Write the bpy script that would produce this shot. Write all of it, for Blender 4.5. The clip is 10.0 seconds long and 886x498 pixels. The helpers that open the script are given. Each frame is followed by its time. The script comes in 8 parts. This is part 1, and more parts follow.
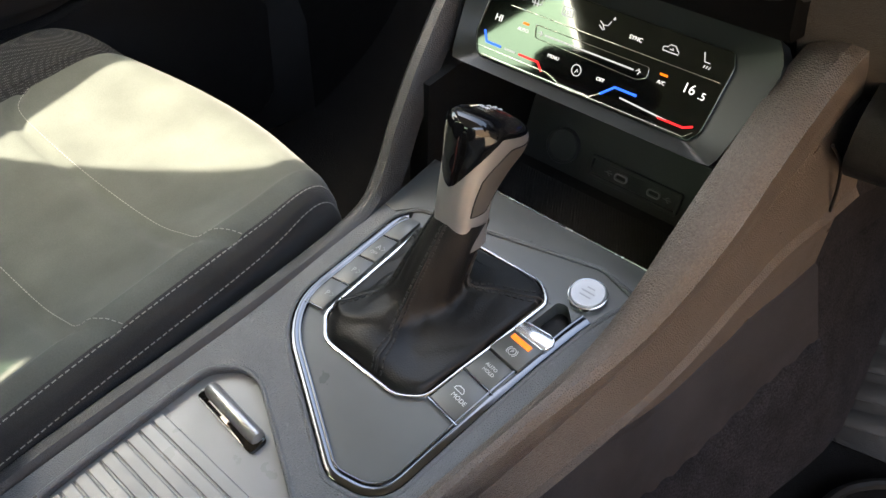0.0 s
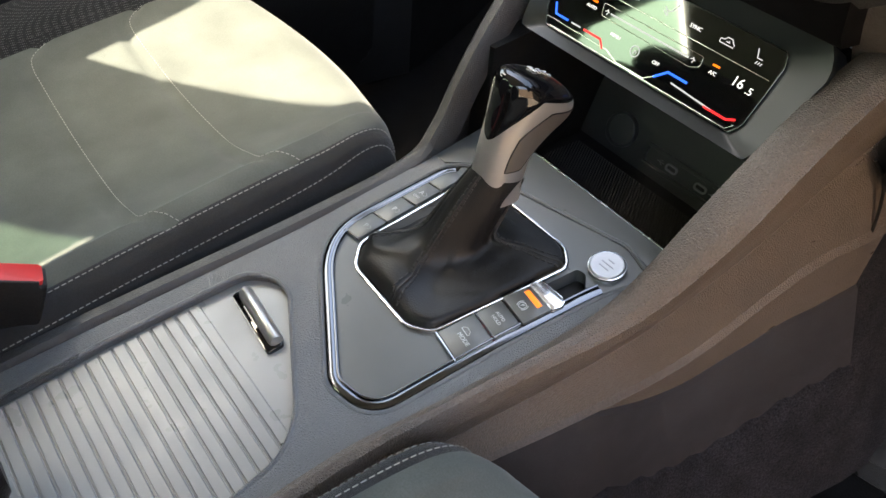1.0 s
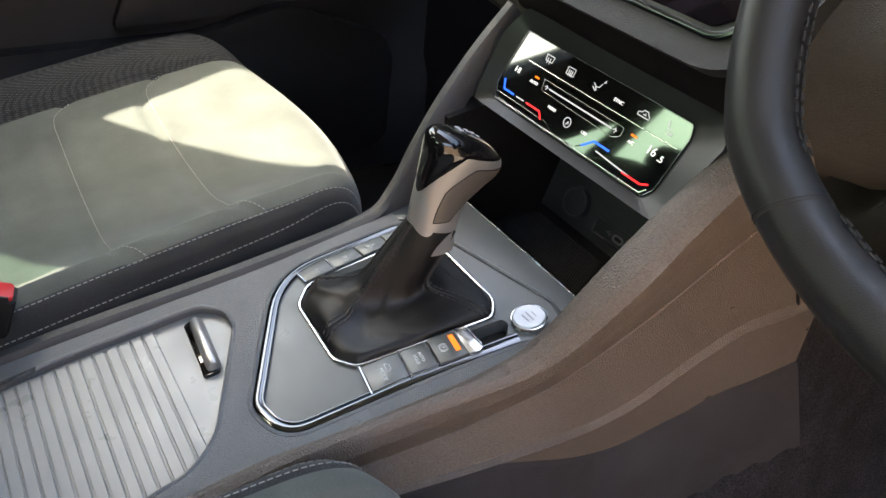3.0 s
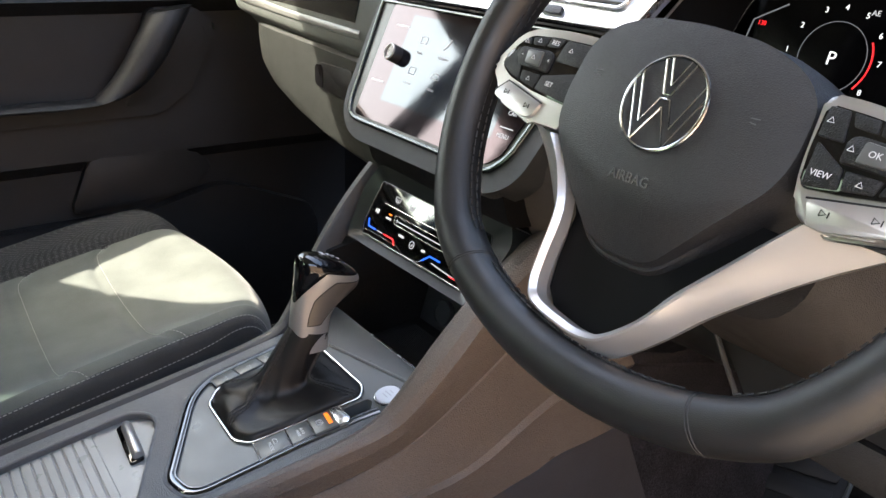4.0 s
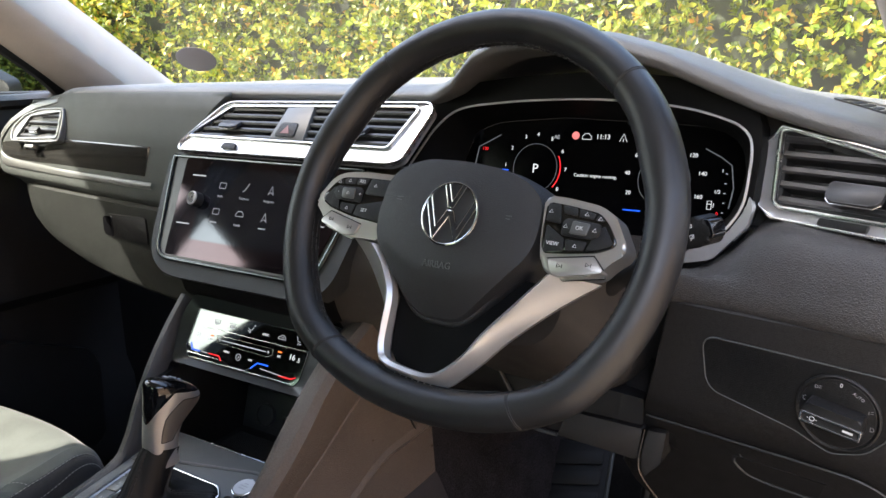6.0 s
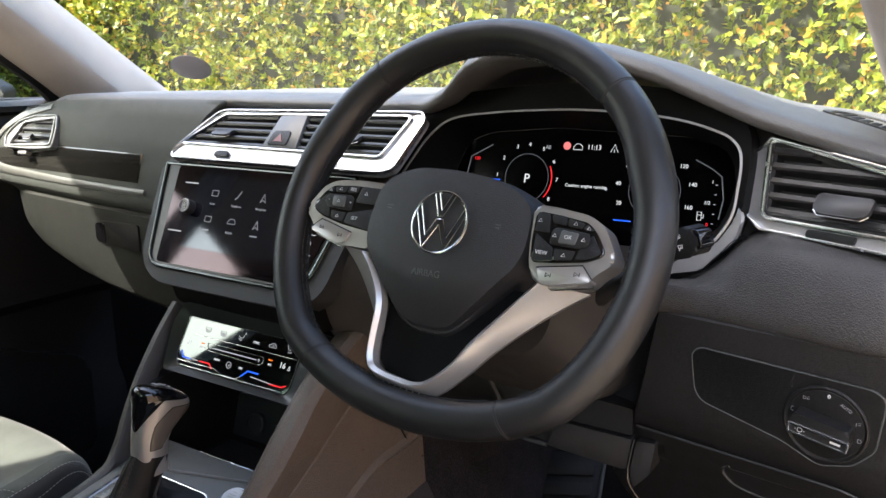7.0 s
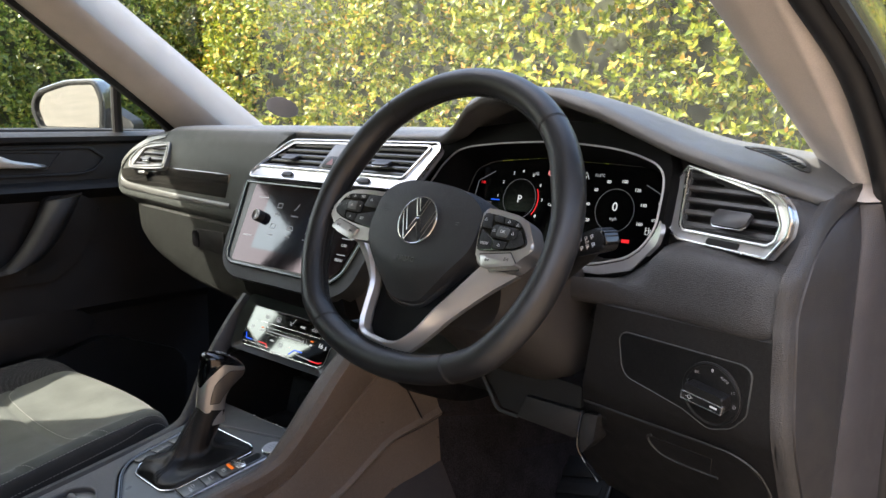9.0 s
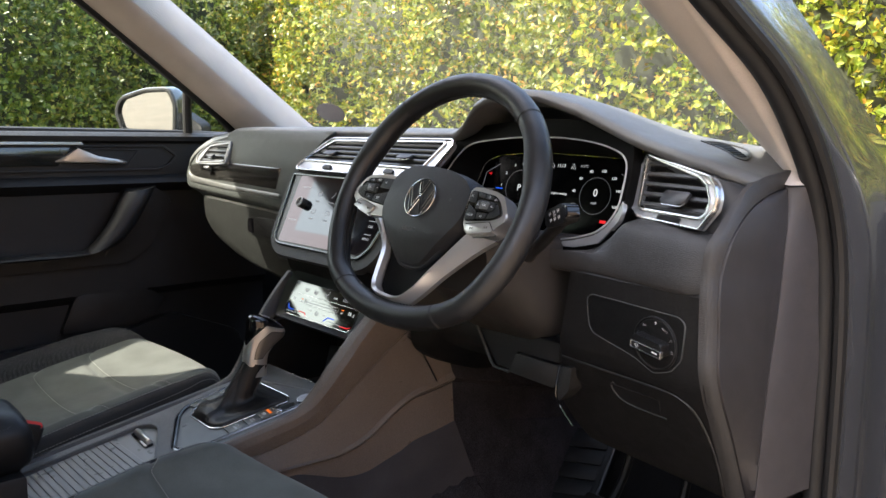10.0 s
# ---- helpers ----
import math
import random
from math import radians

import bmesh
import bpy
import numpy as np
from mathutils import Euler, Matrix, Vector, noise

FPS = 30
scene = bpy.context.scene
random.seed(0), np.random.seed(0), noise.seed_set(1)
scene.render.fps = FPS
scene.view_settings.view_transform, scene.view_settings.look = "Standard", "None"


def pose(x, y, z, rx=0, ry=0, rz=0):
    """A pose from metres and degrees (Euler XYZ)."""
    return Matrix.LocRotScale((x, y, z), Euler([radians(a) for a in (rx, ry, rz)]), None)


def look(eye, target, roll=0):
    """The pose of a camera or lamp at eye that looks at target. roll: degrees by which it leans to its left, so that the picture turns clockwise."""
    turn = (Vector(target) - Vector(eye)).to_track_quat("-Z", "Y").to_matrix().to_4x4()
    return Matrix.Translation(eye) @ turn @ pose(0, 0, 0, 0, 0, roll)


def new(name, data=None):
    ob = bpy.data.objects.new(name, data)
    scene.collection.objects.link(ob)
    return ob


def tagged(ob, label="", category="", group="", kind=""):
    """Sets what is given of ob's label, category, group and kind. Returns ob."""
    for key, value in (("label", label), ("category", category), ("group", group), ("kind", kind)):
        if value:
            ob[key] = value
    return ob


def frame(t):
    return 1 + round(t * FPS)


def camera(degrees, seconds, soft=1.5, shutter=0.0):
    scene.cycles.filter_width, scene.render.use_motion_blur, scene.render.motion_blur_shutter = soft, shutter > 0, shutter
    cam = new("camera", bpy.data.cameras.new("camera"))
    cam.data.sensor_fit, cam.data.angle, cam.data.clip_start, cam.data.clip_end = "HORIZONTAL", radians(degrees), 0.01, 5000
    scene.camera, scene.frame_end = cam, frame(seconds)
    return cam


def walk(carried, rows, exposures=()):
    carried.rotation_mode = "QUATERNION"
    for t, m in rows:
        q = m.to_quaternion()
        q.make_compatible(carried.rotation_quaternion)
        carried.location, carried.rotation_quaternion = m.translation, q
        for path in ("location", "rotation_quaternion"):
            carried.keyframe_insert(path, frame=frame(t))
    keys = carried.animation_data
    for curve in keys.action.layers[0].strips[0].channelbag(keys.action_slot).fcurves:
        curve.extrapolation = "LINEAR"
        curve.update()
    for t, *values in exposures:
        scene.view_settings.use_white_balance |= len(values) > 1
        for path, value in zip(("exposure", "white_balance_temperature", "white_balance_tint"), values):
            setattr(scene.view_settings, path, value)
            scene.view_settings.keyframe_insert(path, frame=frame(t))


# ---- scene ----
cam = camera(58.0, 10.0)
PATH = [
    (0, (0.247, -0.356, 1.132), (-0.753, 0.812, -0.148), 2.3),
    (0.5, (0.279, -0.361, 1.13), (-0.793, 0.704, -0.18), 4.8),
    (1, (0.307, -0.355, 1.133), (-0.825, 0.64, -0.182), 6.7),
    (1.5, (0.331, -0.344, 1.134), (-0.855, 0.6, -0.171), 7.6),
    (2, (0.345, -0.321, 1.132), (-0.891, 0.585, -0.153), 7.6),
    (3.5, (0.499, -0.314, 1.141), (-0.936, 0.695, 0.181), 4.7),
    (4, (0.628, -0.332, 1.181), (-0.868, 0.761, 0.429), 2.2),
    (4.5, (0.708, -0.405, 1.211), (-0.712, 0.874, 0.62), 0.5),
    (5, (0.755, -0.503, 1.216), (-0.534, 0.935, 0.694), -0.8),
    (5.5, (0.737, -0.535, 1.225), (-0.434, 1.011, 0.734), -1.2),
    (6, (0.706, -0.518, 1.224), (-0.386, 1.088, 0.746), -1.4),
    (7.5, (0.722, -0.516, 1.222), (-0.37, 1.102, 0.791), -0.6),
    (8, (0.776, -0.537, 1.22), (-0.387, 1.041, 0.823), -0.2),
    (8.5, (0.834, -0.558, 1.214), (-0.408, 0.967, 0.852), 0.1),
    (9, (0.935, -0.594, 1.207), (-0.389, 0.869, 0.878), 0.4),
    (9.5, (1.026, -0.625, 1.195), (-0.369, 0.775, 0.889), 0.7),
    (10, (1.117, -0.666, 1.183), (-0.327, 0.686, 0.891), 0.9),
]
walk(cam, [(t, look(eye, target, roll)) for t, eye, target, roll in PATH], exposures=[(0, 4.0, 7600, 8), (1.0, 4.07, 7550, 8), (2.2, 4.09, 7500, 8), (3.5, 4.07, 7200, 9), (4.2, 3.8, 6900, 10), (5.0, 3.30, 6750, 10), (5.5, 3.34, 6700, 10), (6.2, 3.30, 6700, 10), (7.4, 3.14, 6750, 10), (10, 2.98, 6800, 10)])

# ---- light: sun from the rear on the passenger's side, clear sky ----
SUN = Vector((-0.465, -0.75, 1.0)).normalized()
world = bpy.data.worlds.new("sky")
scene.world = world
world.use_nodes = True
wn = world.node_tree
sky = wn.nodes.new("ShaderNodeTexSky")
sky.sky_type, sky.sun_disc = "NISHITA", False
sky.dust_density, sky.air_density, sky.ozone_density = 5.0, 1.0, 1.0
sky.sun_elevation = math.asin(SUN.z)
sky.sun_rotation = math.atan2(SUN.x, SUN.y)
wn.links.new(sky.outputs[0], wn.nodes["Background"].inputs[0])
wn.nodes["Background"].inputs[1].default_value = 0.15
sun_data = bpy.data.lights.new("sun", "SUN")
sun_data.energy, sun_data.angle, sun_data.color = 2.1, radians(0.55), (1.0, 0.95, 0.86)
sun = new("sun", sun_data)
sun.matrix_world = look(SUN * 20, (0, 0, 0))

# ---- tools ----
def fr(o, u=(1, 0, 0), v=(0, 1, 0)):
    """A frame with its origin at o, axes u and v, and n across them."""
    u = Vector(u).normalized()
    v = Vector(v)
    v = (v - u * v.dot(u)).normalized()
    n = u.cross(v)
    return Matrix(((u.x, v.x, n.x, o[0]), (u.y, v.y, n.y, o[1]), (u.z, v.z, n.z, o[2]), (0, 0, 0, 1)))


def area2(p):
    return sum(a[0] * b[1] - b[0] * a[1] for a, b in zip(p, p[1:] + p[:1]))


def ccw(p):
    p = [tuple(q) for q in p]
    return p if area2(p) > 0 else p[::-1]


def rpoly(p, r, n=4):
    """Rounds the corners of a polygon; r is one radius or one for each corner."""
    out = []
    k = len(p)
    for i, c in enumerate(p):
        ri = r[i] if isinstance(r, (list, tuple)) else r
        c = Vector(c)
        a, b = Vector(p[i - 1]) - c, Vector(p[(i + 1) % k]) - c
        la, lb = min(ri, a.length * 0.48), min(ri, b.length * 0.48)
        if ri <= 0:
            out.append(tuple(c))
            continue
        s, e = c + a.normalized() * la, c + b.normalized() * lb
        for j in range(n + 1):
            t = j / n
            q = s * (1 - t) ** 2 + c * 2 * t * (1 - t) + e * t * t
            out.append(tuple(q))
    return out


def inset(p, d):
    """A counter-clockwise polygon moved inwards by d."""
    out = []
    k = len(p)
    for i in range(k):
        a, c, b = Vector(p[i - 1]), Vector(p[i]), Vector(p[(i + 1) % k])
        e1, e2 = (c - a), (b - c)
        n1 = Vector((-e1.y, e1.x)).normalized()
        n2 = Vector((-e2.y, e2.x)).normalized()
        m = n1 + n2
        if m.length < 1e-6:
            m = n1
        m.normalize()
        out.append(tuple(c + m * d / max(0.35, m.dot(n1))))
    return out


def prism(bm, poly, M, h0, h1, bev=0.0, seg=2):
    """A solid over a polygon, from height h0 to h1 along the frame's n; bev rounds its upper edge."""
    poly = ccw(poly)
    lo = [bm.verts.new(M @ Vector((x, y, h0))) for x, y in poly]
    hi = [bm.verts.new(M @ Vector((x, y, h1))) for x, y in poly]
    k = len(poly)
    top = bm.faces.new(hi)
    bm.faces.new(lo[::-1])
    for i in range(k):
        bm.faces.new((lo[i], lo[(i + 1) % k], hi[(i + 1) % k], hi[i]))
    if bev:
        bmesh.ops.bevel(bm, geom=list(top.edges), offset=bev, segments=seg, profile=0.5, affect="EDGES", clamp_overlap=True)
    return bm


def ring(bm, outer, inner, M, h0, h1, hi_in=None):
    """A frame between two polygons of as many corners; hi_in: the inner rim's height."""
    hi_in = h1 if hi_in is None else hi_in
    k = len(outer)
    a = [bm.verts.new(M @ Vector((x, y, h0))) for x, y in outer]
    b = [bm.verts.new(M @ Vector((x, y, h1))) for x, y in outer]
    c = [bm.verts.new(M @ Vector((x, y, hi_in))) for x, y in inner]
    d = [bm.verts.new(M @ Vector((x, y, h0))) for x, y in inner]
    for i in range(k):
        j = (i + 1) % k
        for p, q in ((a, b), (b, c), (c, d), (d, a)):
            bm.faces.new((p[i], p[j], q[j], q[i]))
    return bm


def ring_round(bm, outer, w, M, h0, h1, r=0.0008):
    """A rim of width w inside a counter-clockwise polygon, with softened shoulders."""
    profile = [(0, h0), (0, h1 - r), (r * 0.3, h1 - r * 0.3), (r, h1), (w - r, h1), (w - r * 0.3, h1 - r * 0.3), (w, h1 - r), (w, h0)]
    loops = []
    for d, h in profile:
        loops.append([bm.verts.new(M @ Vector((x, y, h))) for x, y in inset(outer, d)])
    k = len(outer)
    for a, b in zip(loops, loops[1:] + loops[:1]):
        for i in range(k):
            bm.faces.new((a[i], a[(i + 1) % k], b[(i + 1) % k], b[i]))
    return bm


def surf(bm, rows, closed_u=False, closed_v=False, caps=False):
    """A grid of quads through rows of points."""
    vs = [[bm.verts.new(p) for p in row] for row in rows]
    R, C = len(vs), len(vs[0])
    for i in range(R if closed_v else R - 1):
        for j in range(C if closed_u else C - 1):
            a, b = vs[i], vs[(i + 1) % R]
            bm.faces.new((a[j], a[(j + 1) % C], b[(j + 1) % C], b[j]))
    if caps:
        bm.faces.new(vs[0][::-1])
        bm.faces.new(vs[-1])
    return bm


def spline(pts, n=6, closed=False):
    """A smooth line through points."""
    pts = [Vector(p) for p in pts]
    k = len(pts)
    out = []
    for i in range(k if closed else k - 1):
        if closed:
            a, b, c, d = pts[i - 1], pts[i], pts[(i + 1) % k], pts[(i + 2) % k]
        else:
            a, b, c, d = pts[max(i - 1, 0)], pts[i], pts[i + 1], pts[min(i + 2, k - 1)]
        for j in range(n):
            t = j / n
            out.append(0.5 * (2 * b + (c - a) * t + (2 * a - 5 * b + 4 * c - d) * t * t + (3 * b - a - 3 * c + d) * t ** 3))
    if not closed:
        out.append(pts[-1])
    return out


def tube(bm, pts, r, seg=8, closed=False, flat=1.0, up=None):
    """A round bar along points; r is one radius or a list; flat squeezes it."""
    pts = [Vector(p) for p in pts]
    k = len(pts)
    side = None
    rows = []
    for i, p in enumerate(pts):
        if closed:
            t = pts[(i + 1) % k] - pts[i - 1]
        else:
            t = pts[min(i + 1, k - 1)] - pts[max(i - 1, 0)]
        t.normalize()
        if side is None:
            ref = Vector(up) if up else (Vector((0, 0, 1)) if abs(t.z) < 0.9 else Vector((1, 0, 0)))
            side = t.cross(ref).normalized()
        side = (side - t * side.dot(t)).normalized()
        nn = side.cross(t)
        ri = r[i] if isinstance(r, (list, tuple)) else r
        rows.append([p + side * math.cos(a) * ri + nn * math.sin(a) * ri * flat for a in [2 * math.pi * j / seg for j in range(seg)]])
    surf(bm, rows, closed_u=True, closed_v=closed, caps=not closed)
    return bm


def box(bm, M, x0, x1, y0, y1, z0, z1, bev=0.0, seg=2):
    return prism(bm, [(x0, y0), (x1, y0), (x1, y1), (x0, y1)], M, z0, z1, bev, seg)


def disc(r, n=32, cx=0.0, cy=0.0, sy=1.0):
    return [(cx + r * math.cos(2 * math.pi * i / n), cy + sy * r * math.sin(2 * math.pi * i / n)) for i in range(n)]


def lathe(bm, prof, M, n=32):
    """Turns a profile of (radius, height) about the frame's n."""
    rows = [[M @ Vector((r * math.cos(2 * math.pi * i / n), r * math.sin(2 * math.pi * i / n), h)) for i in range(n)] for r, h in prof]
    return surf(bm, rows, closed_u=True, caps=True)


def dashes(bm, pts, length=0.0032, gap=0.0016, r=0.00035):
    """Stitches along a line of points."""
    pts = [Vector(p) for p in pts]
    acc, on, start = 0.0, True, pts[0]
    want = length
    for a, b in zip(pts, pts[1:]):
        seg_len = (b - a).length
        pos = 0.0
        while seg_len > 0 and pos + want - acc <= seg_len:
            pos += want - acc
            q = a.lerp(b, pos / seg_len)
            if on and (q - start).length > 1e-5:
                tube(bm, [start, q], r, 5)
            on = not on
            start, acc = q, 0.0
            want = length if on else gap
        acc += seg_len - pos
    return bm


I4 = Matrix.Identity(4)


def thing(name, at, label, category, group="", kind=""):
    """An empty at its base that carries the parts of a thing."""
    ob = new(name)
    ob.empty_display_size = 0.02
    ob.location = at
    ob["base"] = tuple(at)
    return tagged(ob, label, category, group, kind)


def turn_to(bm, way):
    """Turns the faces of an open sheet towards a direction."""
    bm.normal_update()
    if sum((f.normal * f.calc_area() for f in bm.faces), Vector()).dot(Vector(way)) < 0:
        bmesh.ops.reverse_faces(bm, faces=bm.faces)


def link_mesh(name, bm, material, angle=32):
    if "pane" not in name and name != "windscreen":
        bmesh.ops.recalc_face_normals(bm, faces=bm.faces)
    me = bpy.data.meshes.new(name)
    bm.to_mesh(me)
    bm.free()
    me.materials.append(material)
    me.shade_smooth()
    me.set_sharp_from_angle(angle=radians(angle))
    return new(name, me)


def base_of(ob):
    return Vector(ob["base"]) if "base" in ob else Vector((0, 0, 0))


def part(name, bm, material, parent, label="", angle=32):
    """Links a bmesh as one mesh under a thing or under a part."""
    ob = link_mesh(name, bm, material, angle)
    ob.parent = parent
    ob.matrix_parent_inverse = Matrix.Translation(-base_of(parent))
    if label:
        ob["label"] = label
    return ob


def whole(name, bm, material, label, category, group="", kind="", angle=32):
    """A thing that is one mesh."""
    return tagged(link_mesh(name, bm, material, angle), label, category, group, kind)


def B():
    return bmesh.new()


def text(body, M, size, material, parent, name="lettering", depth=0.00015, align="CENTER"):
    """Raised letters at the frame M, as a mesh under a thing."""
    cu = bpy.data.curves.new("letters", "FONT")
    cu.body, cu.size, cu.extrude, cu.align_x, cu.align_y = body, size, depth, align, "CENTER"
    cu.resolution_u = 3
    tmp = bpy.data.objects.new("letters", cu)
    scene.collection.objects.link(tmp)
    bpy.context.view_layer.update()
    me = bpy.data.meshes.new_from_object(tmp.evaluated_get(bpy.context.evaluated_depsgraph_get()))
    bpy.data.objects.remove(tmp)
    bpy.data.curves.remove(cu)
    me.transform(M)
    me.materials.clear()
    me.materials.append(material)
    ob = new(name, me)
    ob.parent = parent
    ob.matrix_parent_inverse = Matrix.Translation(-base_of(parent))
    return ob


# ---- materials ----
def material(name, color, rough=0.5, metal=0.0, vary=0.12, vscale=18.0, grain=0.0, gscale=700.0, gkind="VORONOI", wear=0.06,
             coat=0.0, emit=None, power=0.0, spec=0.5, sheen=0.0, fine=0.0, tint=None):
    """A painted, moulded or woven surface: colour in two scales, rough patches and relief."""
    m = bpy.data.materials.new(name)
    m.use_nodes = True
    n, l = m.node_tree.nodes, m.node_tree.links
    b = n["Principled BSDF"]
    b.inputs["Metallic"].default_value = metal
    b.inputs["Specular IOR Level"].default_value = spec
    b.inputs["Coat Weight"].default_value = coat
    b.inputs["Coat Roughness"].default_value = 0.04
    b.inputs["Sheen Weight"].default_value = sheen
    b.inputs["Sheen Roughness"].default_value = 0.4
    co = n.new("ShaderNodeTexCoord")
    big = n.new("ShaderNodeTexNoise")
    big.inputs["Scale"].default_value = vscale
    big.inputs["Detail"].default_value = 6
    l.new(co.outputs["Object"], big.inputs["Vector"])
    ramp = n.new("ShaderNodeMapRange")
    ramp.inputs["From Min"].default_value, ramp.inputs["From Max"].default_value = 0.3, 0.7
    ramp.inputs["To Min"].default_value, ramp.inputs["To Max"].default_value = 1 - vary, 1 + vary
    l.new(big.outputs["Fac"], ramp.inputs["Value"])
    mul = n.new("ShaderNodeVectorMath")
    mul.operation = "SCALE"
    mul.inputs[0].default_value = color
    last = ramp.outputs[0]
    if fine:
        sp = n.new("ShaderNodeTexNoise")
        sp.inputs["Scale"].default_value = gscale
        sp.inputs["Detail"].default_value = 3
        l.new(co.outputs["Object"], sp.inputs["Vector"])
        r2 = n.new("ShaderNodeMapRange")
        r2.inputs["From Min"].default_value, r2.inputs["From Max"].default_value = 0.3, 0.7
        r2.inputs["To Min"].default_value, r2.inputs["To Max"].default_value = 1 - fine, 1 + fine
        l.new(sp.outputs["Fac"], r2.inputs["Value"])
        mm = n.new("ShaderNodeMath")
        mm.operation = "MULTIPLY"
        l.new(last, mm.inputs[0])
        l.new(r2.outputs[0], mm.inputs[1])
        last = mm.outputs[0]
    l.new(last, mul.inputs["Scale"])
    l.new(mul.outputs[0], b.inputs["Base Color"])
    smudge = n.new("ShaderNodeTexNoise")
    smudge.inputs["Scale"].default_value = vscale * 2.7
    smudge.inputs["Detail"].default_value = 5
    l.new(co.outputs["Object"], smudge.inputs["Vector"])
    rr = n.new("ShaderNodeMapRange")
    rr.inputs["From Min"].default_value, rr.inputs["From Max"].default_value = 0.25, 0.75
    rr.inputs["To Min"].default_value, rr.inputs["To Max"].default_value = max(0.02, rough - wear), min(1, rough + wear)
    l.new(smudge.outputs["Fac"], rr.inputs["Value"])
    l.new(rr.outputs[0], b.inputs["Roughness"])
    if grain:
        if gkind == "VORONOI":
            g = n.new("ShaderNodeTexVoronoi")
            g.feature = "DISTANCE_TO_EDGE"
            dome = n.new("ShaderNodeMapRange")
            dome.interpolation_type = "SMOOTHSTEP"
            dome.inputs["From Min"].default_value, dome.inputs["From Max"].default_value = 0.0, 0.32
            l.new(g.outputs["Distance"], dome.inputs["Value"])
            out = dome.outputs[0]
        else:
            g = n.new("ShaderNodeTexNoise")
            g.inputs["Detail"].default_value = 4
            out = g.outputs["Fac"]
        g.inputs["Scale"].default_value = gscale
        l.new(co.outputs["Object"], g.inputs["Vector"])
        bump = n.new("ShaderNodeBump")
        bump.inputs["Strength"].default_value = 1.0
        bump.inputs["Distance"].default_value = grain
        l.new(out, bump.inputs["Height"])
        l.new(bump.outputs[0], b.inputs["Normal"])
    if tint:
        b.inputs["Specular Tint"].default_value = (*tint, 1)
    if emit:
        b.inputs["Emission Color"].default_value = (*emit, 1)
        b.inputs["Emission Strength"].default_value = power
    return m


soft_black = material("soft_touch_black", (0.0125, 0.0125, 0.0135), 0.46, grain=0.00012, gscale=900, vary=0.12, wear=0.06)
soft_grey = material("soft_touch_grey", (0.0155, 0.016, 0.016), 0.44, grain=0.00022, gscale=950, vary=0.12)
console_grey = material("grained_console_grey", (0.100, 0.103, 0.106), 0.34, grain=0.00030, gscale=620, vary=0.06, fine=0.05, wear=0.04)
lid_grey = material("ribbed_lid_grey", (0.19, 0.19, 0.186), 0.32, vary=0.08, wear=0.08)
hard_black = material("moulded_black", (0.006, 0.006, 0.0063), 0.45, grain=0.00015, gscale=800, vary=0.15, spec=0.32)
# charcoal plastic; warm reflected light is put into its lighter brown
side_warm_lit = material("warm_lit_charcoal", (0.108, 0.085, 0.070), 0.31, grain=0.00036, gscale=560, vary=0.08, fine=0.18, wear=0.04)
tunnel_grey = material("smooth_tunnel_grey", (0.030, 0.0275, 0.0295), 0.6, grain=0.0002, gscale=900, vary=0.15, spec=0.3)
bin_grey = material("bin_panel_grey", (0.022, 0.0235, 0.0245), 0.45, grain=0.0001, gscale=900, vary=0.1)
satin_grey = material("satin_console_grey", (0.072, 0.076, 0.075), 0.34, vary=0.08, wear=0.08)
# grey raised to carry the windscreen's sky reflection and haze
dash_top_hazed = material("hazed_dash_top", (0.085, 0.086, 0.085), 0.46, grain=0.00020, gscale=600, vary=0.08, wear=0.04)
screen_glass = material("screen_glass", (0.004, 0.0035, 0.0045), 0.05, spec=0.45, vary=0.05, wear=0.02, tint=(0.75, 0.50, 0.58))
piano = material("piano_black", (0.004, 0.004, 0.0045), 0.05, vary=0.05, wear=0.03, coat=0.15)
gloss_strip = material("gloss_dark_inlay", (0.02, 0.02, 0.018), 0.16, vary=0.3, vscale=9, coat=0.5)
slat_black = material("satin_slat_black", (0.018, 0.018, 0.019), 0.42, vary=0.1)
chrome = material("chrome", (0.50, 0.51, 0.52), 0.16, 1.0, vary=0.03, wear=0.06)
bright_chrome = material("bright_satin_chrome", (0.78, 0.79, 0.80), 0.24, 1.0, vary=0.03, wear=0.05)
dark_chrome = material("dark_chrome", (0.10, 0.107, 0.12), 0.13, 1.0, vary=0.05, wear=0.06)
fork_silver = material("polished_silver", (0.56, 0.545, 0.52), 0.32, 0.72, vary=0.02, wear=0.02)
silver = material("satin_silver", (0.42, 0.41, 0.395), 0.34, 0.75, vary=0.05, wear=0.06)
bright_grey = material("silver_paint", (0.21, 0.212, 0.21), 0.36, 0.6, vary=0.05)
leather = material("black_leather", (0.0058, 0.0058, 0.0061), 0.44, grain=0.00007, gscale=520, vary=0.12, wear=0.06, spec=0.28)
wheel_leather = material("smooth_leather", (0.010, 0.010, 0.0105), 0.42, grain=0.00004, gscale=1100, vary=0.12, wear=0.08)
alcantara = material("grey_microfibre", (0.058, 0.0645, 0.0575), 0.95, vary=0.22, vscale=17, fine=0.13, gscale=900, grain=0.00006, gkind="NOISE", sheen=0.10, wear=0.03)
cloth = material("dark_cloth", (0.013, 0.0132, 0.0138), 0.9, vary=0.15, fine=0.3, gscale=1400, grain=0.00015, sheen=0.15, wear=0.03)
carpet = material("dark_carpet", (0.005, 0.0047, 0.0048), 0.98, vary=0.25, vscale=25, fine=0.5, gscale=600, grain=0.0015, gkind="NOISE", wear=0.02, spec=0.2)
